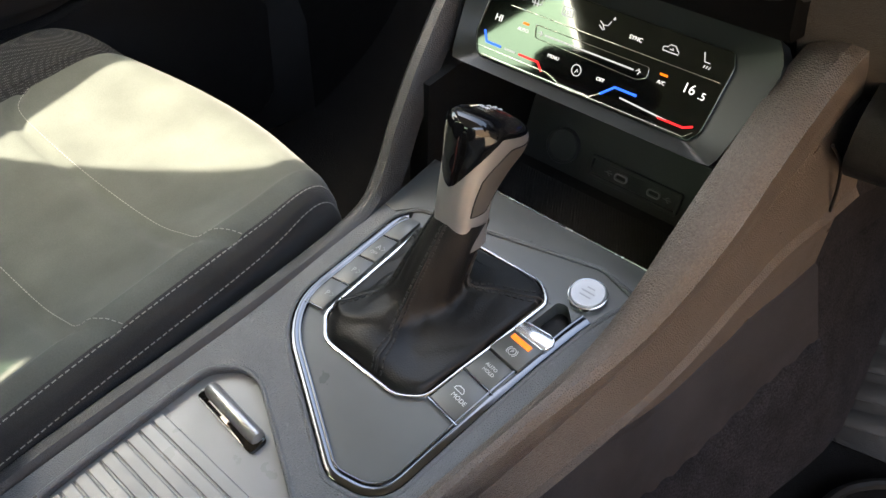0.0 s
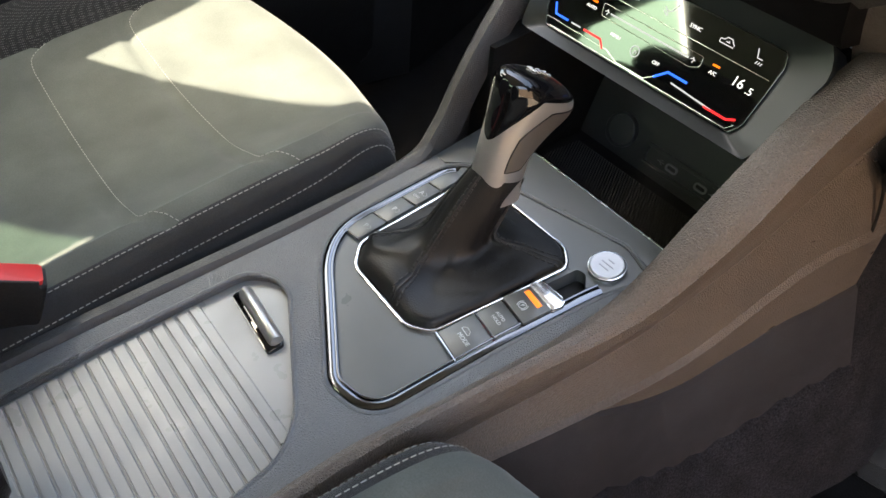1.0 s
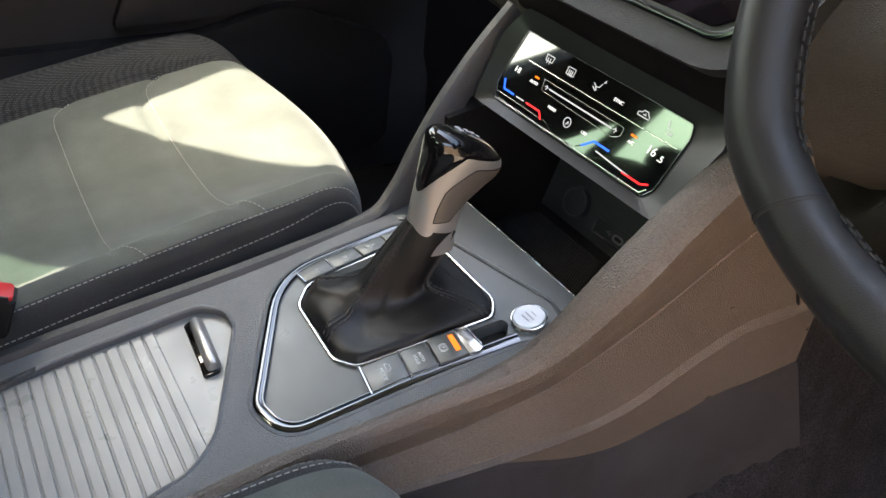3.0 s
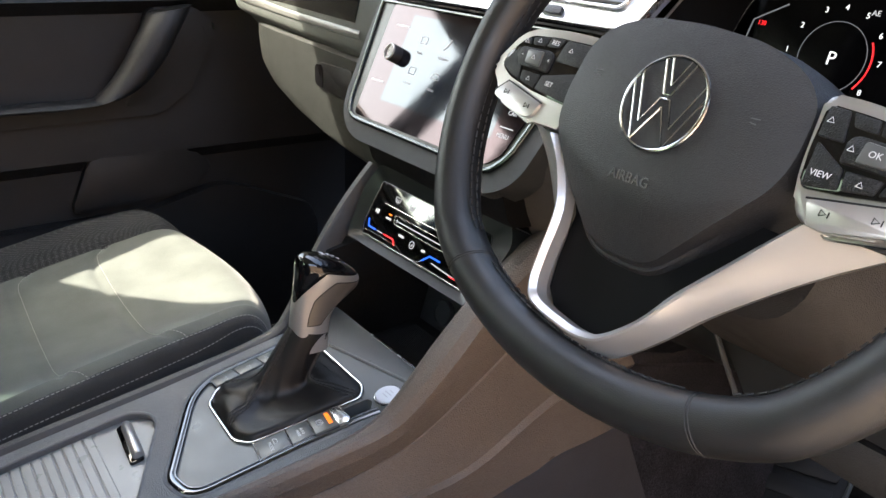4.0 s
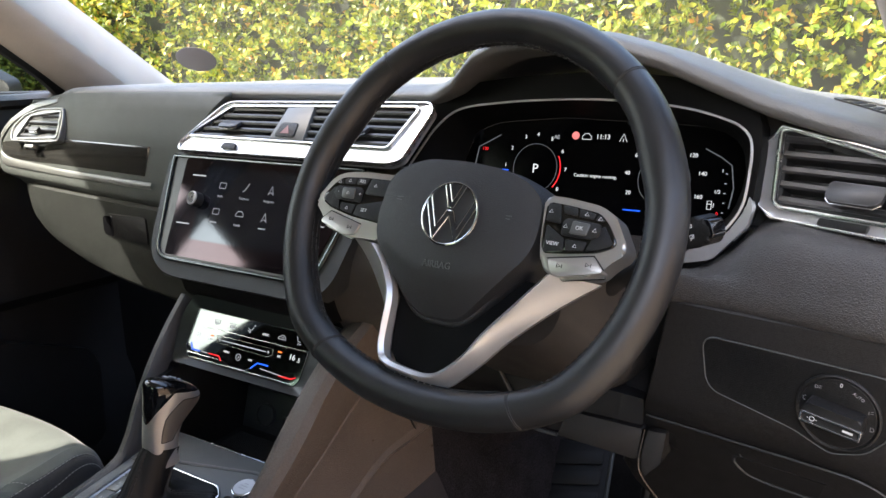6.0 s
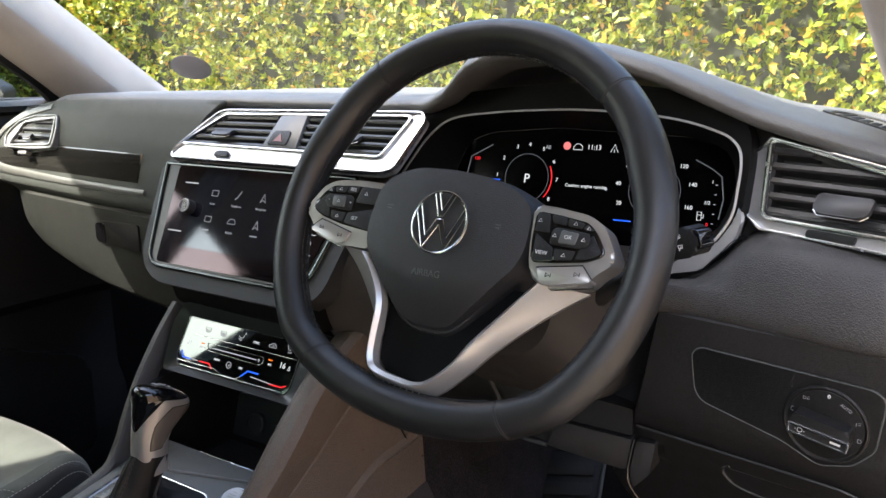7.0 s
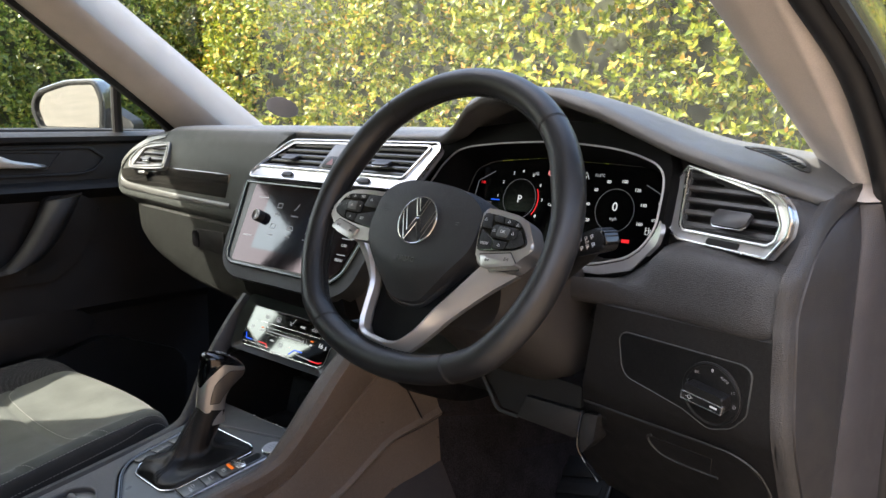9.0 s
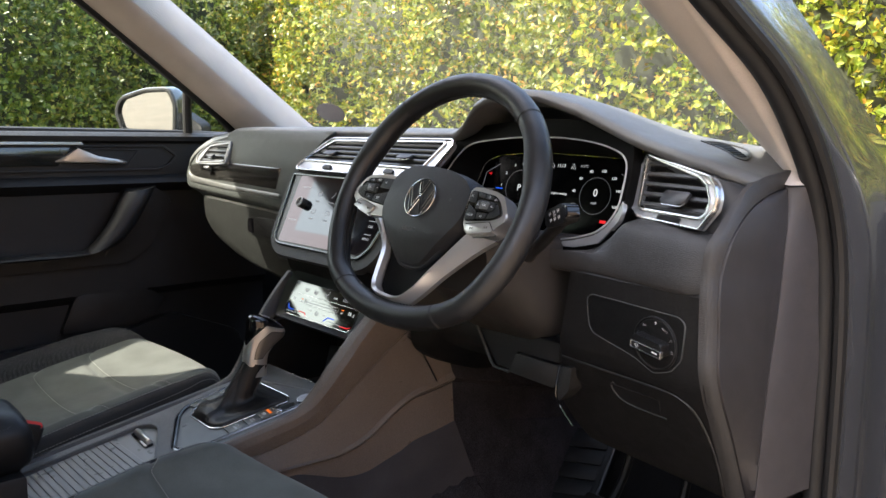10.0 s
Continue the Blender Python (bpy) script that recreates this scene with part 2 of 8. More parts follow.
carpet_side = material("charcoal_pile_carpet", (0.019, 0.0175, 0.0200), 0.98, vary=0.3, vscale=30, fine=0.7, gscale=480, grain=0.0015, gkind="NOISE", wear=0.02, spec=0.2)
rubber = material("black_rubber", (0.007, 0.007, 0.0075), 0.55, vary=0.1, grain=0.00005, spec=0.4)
thread = material("grey_thread", (0.22, 0.22, 0.205), 0.8)
thread_dark = material("black_thread", (0.012, 0.012, 0.012), 0.7)
trim_beige = material("pale_pillar_cloth", (0.46, 0.41, 0.37), 0.85, vary=0.06, fine=0.08, gscale=900, grain=0.0001, gkind="NOISE")
roof_cloth = material("pale_roof_cloth", (0.5, 0.48, 0.45), 0.9, fine=0.08, gscale=900)
paint = material("grey_car_paint", (0.048, 0.051, 0.057), 0.24, 0.25, vary=0.04, coat=1.0, wear=0.03)
white_print = material("white_print", (0.55, 0.56, 0.57), 0.6)
grey_print = material("grey_print", (0.25, 0.25, 0.26), 0.6)
red_plastic = material("red_plastic", (0.5, 0.02, 0.02), 0.35)
dull_red = material("dull_red_print", (0.13, 0.025, 0.025), 0.4)
button_white = material("silver_button", (0.42, 0.43, 0.45), 0.35, 0.4)
glow_white = material("white_glow", (0.3, 0.3, 0.3), 0.5, emit=(0.9, 0.95, 1.0), power=0.10)
glow_soft = material("soft_white_glow", (0.15, 0.15, 0.15), 0.5, emit=(0.85, 0.9, 1.0), power=0.05)
glow_red = material("red_glow", (0.3, 0.01, 0.01), 0.5, emit=(1.0, 0.02, 0.03), power=0.11)
glow_pink = material("pink_glow", (0.3, 0.1, 0.1), 0.5, emit=(1.0, 0.25, 0.25), power=0.10)
glow_blue = material("blue_glow", (0.01, 0.05, 0.3), 0.5, emit=(0.01, 0.12, 1.0), power=0.14)
glow_orange = material("orange_glow", (0.4, 0.1, 0.01), 0.5, emit=(1.0, 0.18, 0.005), power=0.11)


def glass(name, tint=(1, 1, 1), gloss=1.0):
    m = bpy.data.materials.new(name)
    m.use_nodes = True
    n, l = m.node_tree.nodes, m.node_tree.links
    n.remove(n["Principled BSDF"])
    tr = n.new("ShaderNodeBsdfTransparent")
    tr.inputs[0].default_value = (*tint, 1)
    gl = n.new("ShaderNodeBsdfGlossy")
    gl.inputs["Roughness"].default_value = 0.01
    gl.inputs[0].default_value = (gloss, gloss, gloss, 1)
    fz = n.new("ShaderNodeFresnel")
    fz.inputs[0].default_value = 1.45
    mix = n.new("ShaderNodeMixShader")
    l.new(fz.outputs[0], mix.inputs[0])
    l.new(tr.outputs[0], mix.inputs[1])
    l.new(gl.outputs[0], mix.inputs[2])
    l.new(mix.outputs[0], n["Material Output"].inputs[0])
    return m


clear_glass = glass("clear_glass", (0.97, 0.99, 0.98))
tinted_glass = glass("green_tinted_glass", (0.86, 0.93, 0.88))


def dotted(name, base, dot, scale, size):
    """A cloth with small light dots woven into it."""
    m_ = material(name, base, 0.85, vary=0.1, fine=0.2, gscale=1200, grain=0.0002, spec=0.25)
    n_, l_ = m_.node_tree.nodes, m_.node_tree.links
    co_n = n_.new("ShaderNodeTexCoord")
    vo = n_.new("ShaderNodeTexVoronoi")
    vo.inputs["Scale"].default_value = scale
    vo.inputs["Randomness"].default_value = 0.15
    l_.new(co_n.outputs["Object"], vo.inputs["Vector"])
    mr_ = n_.new("ShaderNodeMapRange")
    mr_.inputs["From Min"].default_value, mr_.inputs["From Max"].default_value = size * 1.25, size * 0.75
    l_.new(vo.outputs["Distance"], mr_.inputs["Value"])
    mix_ = n_.new("ShaderNodeMix")
    mix_.data_type = "RGBA"
    l_.new(mr_.outputs[0], mix_.inputs["Factor"])
    bsdf = n_["Principled BSDF"]
    l_.new(bsdf.inputs["Base Color"].links[0].from_socket, mix_.inputs[6])
    mix_.inputs[7].default_value = (*dot, 1)
    l_.new(mix_.outputs[2], bsdf.inputs["Base Color"])
    return m_


def leaf_material(name, dark, mid, light, tip):
    m = bpy.data.materials.new(name)
    m.use_nodes = True
    n, l = m.node_tree.nodes, m.node_tree.links
    b = n["Principled BSDF"]
    geo = n.new("ShaderNodeNewGeometry")
    ramp = n.new("ShaderNodeValToRGB")
    ramp.color_ramp.elements[0].color = (*dark, 1)
    ramp.color_ramp.elements[1].position, ramp.color_ramp.elements[1].color = 1.0, (*tip, 1)
    for pos, c in ((0.45, mid), (0.85, light)):
        e = ramp.color_ramp.elements.new(pos)
        e.color = (*c, 1)
    l.new(geo.outputs["Random Per Island"], ramp.inputs[0])
    co = n.new("ShaderNodeTexCoord")
    nz = n.new("ShaderNodeTexNoise")
    nz.inputs["Scale"].default_value = 1.6
    nz.inputs["Detail"].default_value = 4
    l.new(co.outputs["Object"], nz.inputs["Vector"])
    mr = n.new("ShaderNodeMapRange")
    mr.inputs["From Min"].default_value, mr.inputs["From Max"].default_value = 0.3, 0.7
    mr.inputs["To Min"].default_value, mr.inputs["To Max"].default_value = 0.6, 1.3
    l.new(nz.outputs["Fac"], mr.inputs["Value"])
    sc = n.new("ShaderNodeVectorMath")
    sc.operation = "SCALE"
    l.new(ramp.outputs[0], sc.inputs[0])
    l.new(mr.outputs[0], sc.inputs["Scale"])
    l.new(sc.outputs[0], b.inputs["Base Color"])
    b.inputs["Roughness"].default_value = 0.38
    tr = n.new("ShaderNodeBsdfTranslucent")
    l.new(sc.outputs[0], tr.inputs[0])
    mix = n.new("ShaderNodeMixShader")
    mix.inputs[0].default_value = 0.35
    l.new(b.outputs[0], mix.inputs[1])
    l.new(tr.outputs[0], mix.inputs[2])
    l.new(mix.outputs[0], n["Material Output"].inputs[0])
    return m


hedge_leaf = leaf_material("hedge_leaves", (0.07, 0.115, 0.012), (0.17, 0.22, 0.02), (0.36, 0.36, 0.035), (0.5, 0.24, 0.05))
# darker copy of the hedge leaves: the side hedge's shade is in its colours
hedge_leaf_shaded = leaf_material("shaded_hedge_leaves", (0.05, 0.09, 0.015), (0.1, 0.15, 0.025), (0.2, 0.24, 0.04), (0.3, 0.25, 0.06))
# the shade between the twigs is put into this dark colour
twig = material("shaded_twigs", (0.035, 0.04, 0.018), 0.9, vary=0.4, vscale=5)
gravel = material("pale_paving", (0.24, 0.205, 0.165), 0.9, vary=0.2, vscale=3, fine=0.15, gscale=60, grain=0.01, gkind="NOISE")


def hedge(name, M, length, height, depth, count, leaf_len, mat, label, seed):
    """A clipped hedge: leaves in shoots over an uneven front, on a dark sheet for the shade inside. Front faces the
    frame's -v.
    """
    rng = np.random.default_rng(seed)
    per = 7
    shoots = count // per
    u = rng.uniform(0, length, shoots)
    z = rng.uniform(0, height, shoots)
    wave = 0.10 * np.sin(u * 2.3 + 1.1 * z) + 0.08 * np.sin(u * 5.1 - 2.3 * z + 1) + 0.05 * np.sin(9 * u + 7 * z)
    v = wave + depth * rng.power(1.6, shoots)[::-1] * rng.choice([0.35, 1.0], shoots)
    axis = rng.normal(0, 0.6, (shoots, 3)) + np.array([0, -0.7, 0.5])
    axis /= np.linalg.norm(axis, axis=1, keepdims=True)
    P = np.stack([u, v, z], 1)
    verts, faces = [], []
    base = np.repeat(P, per, 0)
    ax = np.repeat(axis, per, 0)
    k = len(base)
    step = np.tile(np.linspace(0, leaf_len * 1.3, per), shoots)[:, None]
    d = rng.normal(0, 1, (k, 3))
    d -= ax * (d * ax).sum(1, keepdims=True)
    d /= np.linalg.norm(d, axis=1, keepdims=True)
    d = d + ax * 0.7
    d /= np.linalg.norm(d, axis=1, keepdims=True)
    s = np.cross(d, ax)
    s /= np.linalg.norm(s, axis=1, keepdims=True) + 1e-9
    nn = np.cross(s, d)
    L = leaf_len * rng.uniform(0.6, 1.2, (k, 1))
    b0 = base + ax * step
    W = L * 0.29
    q = np.stack([b0, b0 + d * L * 0.45 + s * W + nn * L * 0.07, b0 + d * L, b0 + d * L * 0.45 - s * W + nn * L * 0.07], 1).reshape(-1, 3)
    R = np.array(M)[:3, :3]
    q = q @ R.T + np.array(M)[:3, 3]
    i = np.arange(k) * 4
    f = np.stack([i, i + 1, i + 2, i, i + 2, i + 3], 1).reshape(-1, 3)
    me = bpy.data.meshes.new(name)
    me.from_pydata(q.tolist(), [], f.tolist())
    me.materials.append(mat)
    root = tagged(new(name, me), label, "hedge", "", "stuff")
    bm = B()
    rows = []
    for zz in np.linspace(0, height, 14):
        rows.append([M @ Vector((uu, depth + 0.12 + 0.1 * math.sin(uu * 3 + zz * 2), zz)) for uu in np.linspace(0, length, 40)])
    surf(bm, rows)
    part("shaded_core", bm, twig, root)
    return root


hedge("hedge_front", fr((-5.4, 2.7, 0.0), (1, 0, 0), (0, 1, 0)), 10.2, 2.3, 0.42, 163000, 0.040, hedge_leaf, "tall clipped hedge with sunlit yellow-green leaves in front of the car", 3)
hedge("hedge_side", fr((-4.55, -0.3, 0.0), (0, 1, 0), (-1, 0, 0)), 3.5, 2.3, 0.42, 63000, 0.040, hedge_leaf_shaded, "green hedge beside the car, shade put into its leaf colours", 4)

bm = B()
surf(bm, [[(x, y, 0) for x in np.linspace(-60, 60, 25)] for y in np.linspace(-60, 60, 25)])
whole("ground", bm, gravel, "pale sunlit paving under the car", "ground", kind="structure")

def strip_solid(bm, a, b, thick):
    """A slab between two lines of points, given thickness along a vector."""
    t = Vector(thick)
    rows = [[Vector(p) for p in a], [Vector(p) for p in b], [Vector(p) + t for p in b], [Vector(p) + t for p in a]]
    surf(bm, rows, closed_v=True)
    k = len(a)
    for c in (0, k - 1):
        bm.faces.new([bm.verts.new(r[c]) for r in rows])
    return bm


# unseen wall, added to bounce warm sunlight onto paint and trim
wall_render = material("sandy_bounce", (0.27, 0.20, 0.148), 0.95, vary=0.12, vscale=2.5, fine=0.1, gscale=80, grain=0.003, gkind="NOISE")
bm = B()
strip_solid(bm, [(3.9, -9.0, 0.0), (3.9, 1.2, 0.0)], [(3.9, -9.0, 2.6), (3.9, 1.2, 2.6)], (0.25, 0, 0))
whole("bounce_wall", bm, wall_render, "unseen sandy wall, added to reflect warm light into the car", "wall", kind="structure")

# unseen dark slab, added so the screen glass reflects a dark upper part
block_dark = material("unseen_dark_block", (0.022, 0.017, 0.013), 0.75, vary=0.25, vscale=4, fine=0.2, gscale=40, grain=0.002, gkind="NOISE")
carport = thing("carport", (-3.3, -2.4, 0.0), "unseen dark slab on posts, added to darken the screen's reflection", "carport", kind="structure")
bm = B()
box(bm, I4, -4.40, -2.25, -3.55, -1.15, 3.19, 3.36, 0.01)
part("roof", bm, block_dark, carport)
for y in (-3.40, -1.35):
    bm = B()
    box(bm, I4, -4.38, -2.30, y - 0.05, y + 0.05, 3.04, 3.19, 0.008)
    part("beam", bm, block_dark, carport)
    for x in (-4.30, -2.40):
        bm = B()
        box(bm, I4, x - 0.05, x + 0.05, y - 0.05, y + 0.05, 0.0, 3.04, 0.008)
        part("post", bm, block_dark, carport)

# ---- the car's shell ----
car = thing("car_body", (0, 0, 0.3), "dark grey car body with its open driver's doorway", "car", kind="structure")


# roof with its edge rails
bm = B()
ys = [0.02, -0.3, -0.7, -1.2, -1.7, -2.2]
zs = [1.49, 1.55, 1.60, 1.61, 1.59, 1.52]
xs = [-0.60, -0.45, -0.2, 0.0, 0.2, 0.45, 0.60]
dz = [-0.06, -0.015, 0, 0, 0, -0.015, -0.06]
rows = [[(x, y, z + e) for x, e in zip(xs, dz)] for y, z in zip(ys, zs)]
rows2 = [[(x, y, z + e + 0.04) for x, e in zip(xs, dz)] for y, z in zip(ys, zs)]
surf(bm, rows)
part("headliner", bm, roof_cloth, car, "pale cloth headliner")
bm = B()
surf(bm, rows2)
part("roof_skin", bm, paint, car)
bm = B()
# tail and rear flank below the side windows close the cabin behind
strip_solid(bm, [(-0.78, -2.25, 0.35), (0.78, -2.25, 0.35)], [(-0.78, -2.25, 1.1), (0.78, -2.25, 1.1)], (0, -0.05, 0))
part("tailgate", bm, hard_black, car)
bm = B()
strip_solid(bm, [(-0.79, -2.25, 0.35), (-0.79, -0.62, 0.35)], [(-0.79, -2.25, 1.15), (-0.79, -0.62, 1.15)], (-0.06, 0, 0))
part("rear_flank", bm, hard_black, car)
bm = B()
strip_solid(bm, [(0.79, -2.25, 0.35), (0.79, -0.95, 0.35)], [(0.79, -2.25, 1.15), (0.79, -0.95, 1.15)], (0.06, 0, 0))
part("rear_flank", bm, hard_black, car)
bm = B()
strip_solid(bm, [(-0.755, -0.561, 1.15), (-0.585, -0.659, 1.60)], [(-0.755, -0.80, 1.15), (-0.585, -0.905, 1.60)], (-0.05, 0, 0))
part("centre_pillar", bm, hard_black, car)
bm = B()
strip_solid(bm, [(0.77, -0.95, 1.15), (0.61, -0.95, 1.55)], [(0.77, -1.07, 1.15), (0.61, -1.07, 1.55)], (0.05, 0, 0))
part("centre_pillar", bm, hard_black, car)
for s in (-1, 1):
    bm = B()
    strip_solid(bm, [(s * 0.77, -1.55, 1.15), (s * 0.61, -1.6, 1.57)], [(s * 0.77, -2.25, 1.15), (s * 0.61, -2.2, 1.5)], (s * 0.05, 0, 0))
    part("rear_pillar", bm, hard_black, car)
privacy_glass = glass("green_privacy_glass", (0.24, 0.345, 0.275))
bm = B()
surf(bm, [[(-0.762, y, 1.15), (-0.675, y - 0.03, 1.38), (-0.612, y - 0.06, 1.545)] for y in np.linspace(-1.58, -0.80, 5)])
turn_to(bm, (1, 0, 0))
part("rear_window_pane", bm, privacy_glass, car, "green tinted rear side window")

bm = B()
surf(bm, [[(0.762, y, 1.15), (0.675, y - 0.03, 1.38), (0.612, y - 0.06, 1.545)] for y in np.linspace(-1.60, -1.05, 5)])
turn_to(bm, (-1, 0, 0))
part("rear_window_pane", bm, privacy_glass, car, "green tinted rear side window")
bm = B()
surf(bm, [[(x, -2.25 + 0.05 * f, 1.10 + 0.42 * f) for x in np.linspace(-0.74, 0.74, 7)] for f in (0.0, 0.5, 1.0)])
turn_to(bm, (0, 1, 0))
part("tail_window_pane", bm, privacy_glass, car, "dark tinted tailgate window")

# the driver's door stands open, swung forward beyond the doorway
open_door = thing("driver_door", (1.3, 0.3, 0.40), "open driver's door swung outwards from the doorway", "door", kind="structure")
DO = fr((0.84, 0.50, 0.0), (0.94, -0.34, 0), (0, 0, 1))
bm = B()
prism(bm, rpoly([(0.0, 0.42), (0.98, 0.42), (1.04, 0.52), (1.05, 1.15), (0.02, 1.15)], 0.03, 4), DO, -0.06, 0.0, 0.01)
part("outer_skin", bm, paint, open_door)
bm = B()
prism(bm, rpoly([(0.03, 0.45), (0.96, 0.45), (1.01, 0.54), (1.02, 1.14), (0.04, 1.14)], 0.03, 4), DO, 0.002, 0.05, 0.02, 3)
part("inner_panel", bm, hard_black, open_door)
bm = B()
tube(bm, spline([DO @ Vector(p) for p in ((0.03, 1.15, -0.03), (0.30, 1.36, -0.01), (0.56, 1.50, 0.03), (0.90, 1.53, 0.05), (1.06, 1.30, 0.0), (1.05, 1.15, -0.03))], 5), 0.018, 10)
part("window_frame", bm, rubber, open_door)

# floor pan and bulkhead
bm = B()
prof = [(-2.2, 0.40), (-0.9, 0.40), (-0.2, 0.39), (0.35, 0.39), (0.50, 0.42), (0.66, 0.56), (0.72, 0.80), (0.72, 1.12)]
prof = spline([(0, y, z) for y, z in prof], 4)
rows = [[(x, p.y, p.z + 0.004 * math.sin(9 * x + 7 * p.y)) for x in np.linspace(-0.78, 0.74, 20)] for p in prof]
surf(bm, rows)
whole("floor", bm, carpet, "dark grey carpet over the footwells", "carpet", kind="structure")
bm = B()
strip_solid(bm, [(-0.76, 0.36, 0.38), (-0.76, 0.74, 0.38)], [(-0.76, 0.36, 1.17), (-0.70, 0.74, 1.15)], (-0.03, 0, 0))
part("kick_panel", bm, carpet, car, "dark carpeted footwell side")
bm = B()
strip_solid(bm, [(0.690, 0.26, 0.38), (0.715, 0.74, 0.38)], [(0.690, 0.26, 1.08), (0.715, 0.74, 1.10)], (0.02, 0, 0))
part("kick_panel", bm, carpet, car, "dark carpeted footwell side")
bm = B()
strip_solid(bm, [(0.70, -0.95, 0.36), (0.70, 0.38, 0.36)], [(0.70, -0.95, 0.47), (0.70, 0.38, 0.47)], (0.09, 0, 0))
part("door_sill", bm, paint, car)

# windscreen: one bent pane from dash to roof
bm = B()
xs = np.linspace(-0.66, 0.66, 13)
rows = []
for f in np.linspace(0, 1, 7):
    w = 1 - 0.12 * f
    rows.append([(x * w, (0.62 - 0.60 * f) - 0.19 * (x / 0.66) ** 2 * (1 - 0.3 * f), 1.165 + 0.345 * f) for x in xs])
surf(bm, rows)
turn_to(bm, (0, -1, -0.3))
pane = whole("windscreen", bm, clear_glass, "clear windscreen with a round tinted sticker", "windscreen", kind="structure")
pane.visible_shadow = False

# ---- dashboard ----
dash = thing("dashboard", (0, 0.3, 0.8), "black soft-touch dashboard with silver and gloss trim", "dashboard", kind="structure")


def interp(x, table):
    return float(np.interp(x, [a for a, _ in table], [b for _, b in table]))


LIP_Z = [(-0.74, 1.160), (-0.60, 1.176), (-0.45, 1.182), (-0.13, 1.184), (0.12, 1.182), (0.20, 1.184), (0.235, 1.198), (0.265, 1.222), (0.30, 1.236), (0.36, 1.240), (0.41, 1.236), (0.47, 1.218), (0.557, 1.181), (0.62, 1.164), (0.66, 1.154), (0.69, 1.144), (0.708, 1.136), (0.72, 1.132)]
LIP_Y = [(-0.74, 0.21), (-0.45, 0.215), (-0.15, 0.222), (0.18, 0.222), (0.27, 0.185), (0.36, 0.17), (0.47, 0.17), (0.557, 0.175), (0.63, 0.165), (0.67, 0.170), (0.69, 0.178), (0.708, 0.190), (0.72, 0.20)]


def top_profile(x):
    lz, ly = interp(x, LIP_Z), interp(x, LIP_Y)
    base = 1.186 - 0.03 * (abs(x) / 0.72) ** 3
    back = 0.66 - 0.22 * (abs(x) / 0.72) ** 2
    pts = [(back, base - 0.012), (back - 0.06, base - 0.002), (0.38, 0.7 * base + 0.3 * lz + 0.002), (0.32, 0.35 * base + 0.65 * lz + 0.004), (0.26, 0.9 * lz + 0.1 * base + 0.004),
           (ly + 0.014, lz + 0.003), (ly, lz - 0.003), (ly - 0.001, lz - 0.009), (ly + 0.008, lz - 0.015), (ly + 0.06, lz - 0.02)]
    out = []
    for p in spline([(0, a, b) for a, b in pts], 3):
        f = 1.0 if x > -0.5 else interp(p.y, [(0.20, 0.12), (0.26, 0.3), (0.40, 1.0)])
        out.append((x if x > -0.5 else -0.5 + (x + 0.5) * f, p.y, p.z - (0.006 * ((-0.5 - x) / 0.22) ** 2 if x < -0.5 else 0.0)))
    return out


bm = B()
surf(bm, [top_profile(x) for x in np.concatenate([np.linspace(-0.72, 0.15, 22), np.linspace(0.17, 0.709, 44)])])
part("top_pad", bm, dash_top_hazed, dash, "grained dark grey dash top, sky sheen put into its paler colour", angle=50)


def wrap_x(x):
    """How far the dash draws back towards the passenger's door."""
    return 0.09 * max(0.0, (abs(x) - 0.52) / 0.2) ** 2


def band(sec, x0, x1, n, bend=wrap_x):
    return [[(x, y + bend(x), z) for y, z in sec] for x in np.linspace(x0, x1, n)]


trim_silver = material("bright_silver_trim", (0.47, 0.48, 0.49), 0.20, 0.65, vary=0.03, wear=0.05)
# passenger side: one fascia that rounds off towards the door, with a dark inlay and a silver line
FASCIA_LEFT = [(1.018, -0.64), (1.036, -0.650), (1.040, -0.660), (1.046, -0.672), (1.053, -0.681), (1.065, -0.687), (1.080, -0.686), (1.10, -0.677), (1.12, -0.660), (1.136, -0.640), (1.150, -0.616), (1.160, -0.590), (1.167, -0.562), (1.172, -0.536), (1.176, -0.512), (1.184, -0.505)]
FASCIA_Y = [(1.018, 0.205), (1.036, 0.190), (1.040, 0.184), (1.046, 0.1780), (1.080, 0.1805), (1.116, 0.1845), (1.135, 0.190), (1.160, 0.200), (1.172, 0.209), (1.178, 0.215), (1.184, 0.24)]
fascia_grey = material("satin_fascia_grey", (0.053, 0.0585, 0.0545), 0.55, grain=0.00012, gscale=650, vary=0.06, spec=0.18)
rows = []
for z in (1.184, 1.178, 1.175, 1.172, 1.169, 1.165, 1.160, 1.154, 1.147, 1.138, 1.128, 1.117, 1.105, 1.092, 1.080, 1.070, 1.060, 1.053, 1.047, 1.043, 1.040, 1.036, 1.018):
    x0, y = interp(z, FASCIA_LEFT), interp(z, FASCIA_Y)
    xr = interp(z, [(1.018, -0.17), (1.10, -0.17), (1.108, -0.184), (1.114, -0.184), (1.163, -0.141), (1.175, -0.13)])
    row = []
    for x, dy in [(x0 + 0.004, 0.06), (x0, 0.022), (x0 + 0.002, 0.012), (x0 + 0.006, 0.005), (x0 + 0.013, 0.0012), (x0 + 0.022, 0.0)] + [(float(q), 0.0) for q in np.linspace(-0.48 if x0 > -0.56 else -0.58, xr, 12)] + [(xr + 0.002, 0.003), (xr + 0.003, 0.05)]:
        w = min(1.0, max(0.0, (1.075 - z) / 0.03))
        row.append((x, y + dy, z - 0.046 * max(0.0, x + 0.66) * w))
    rows.append(row)
bm = B()
surf(bm, rows)
part("fascia", bm, fascia_grey, dash, "satin dark grey fascia round the inlay", angle=50)


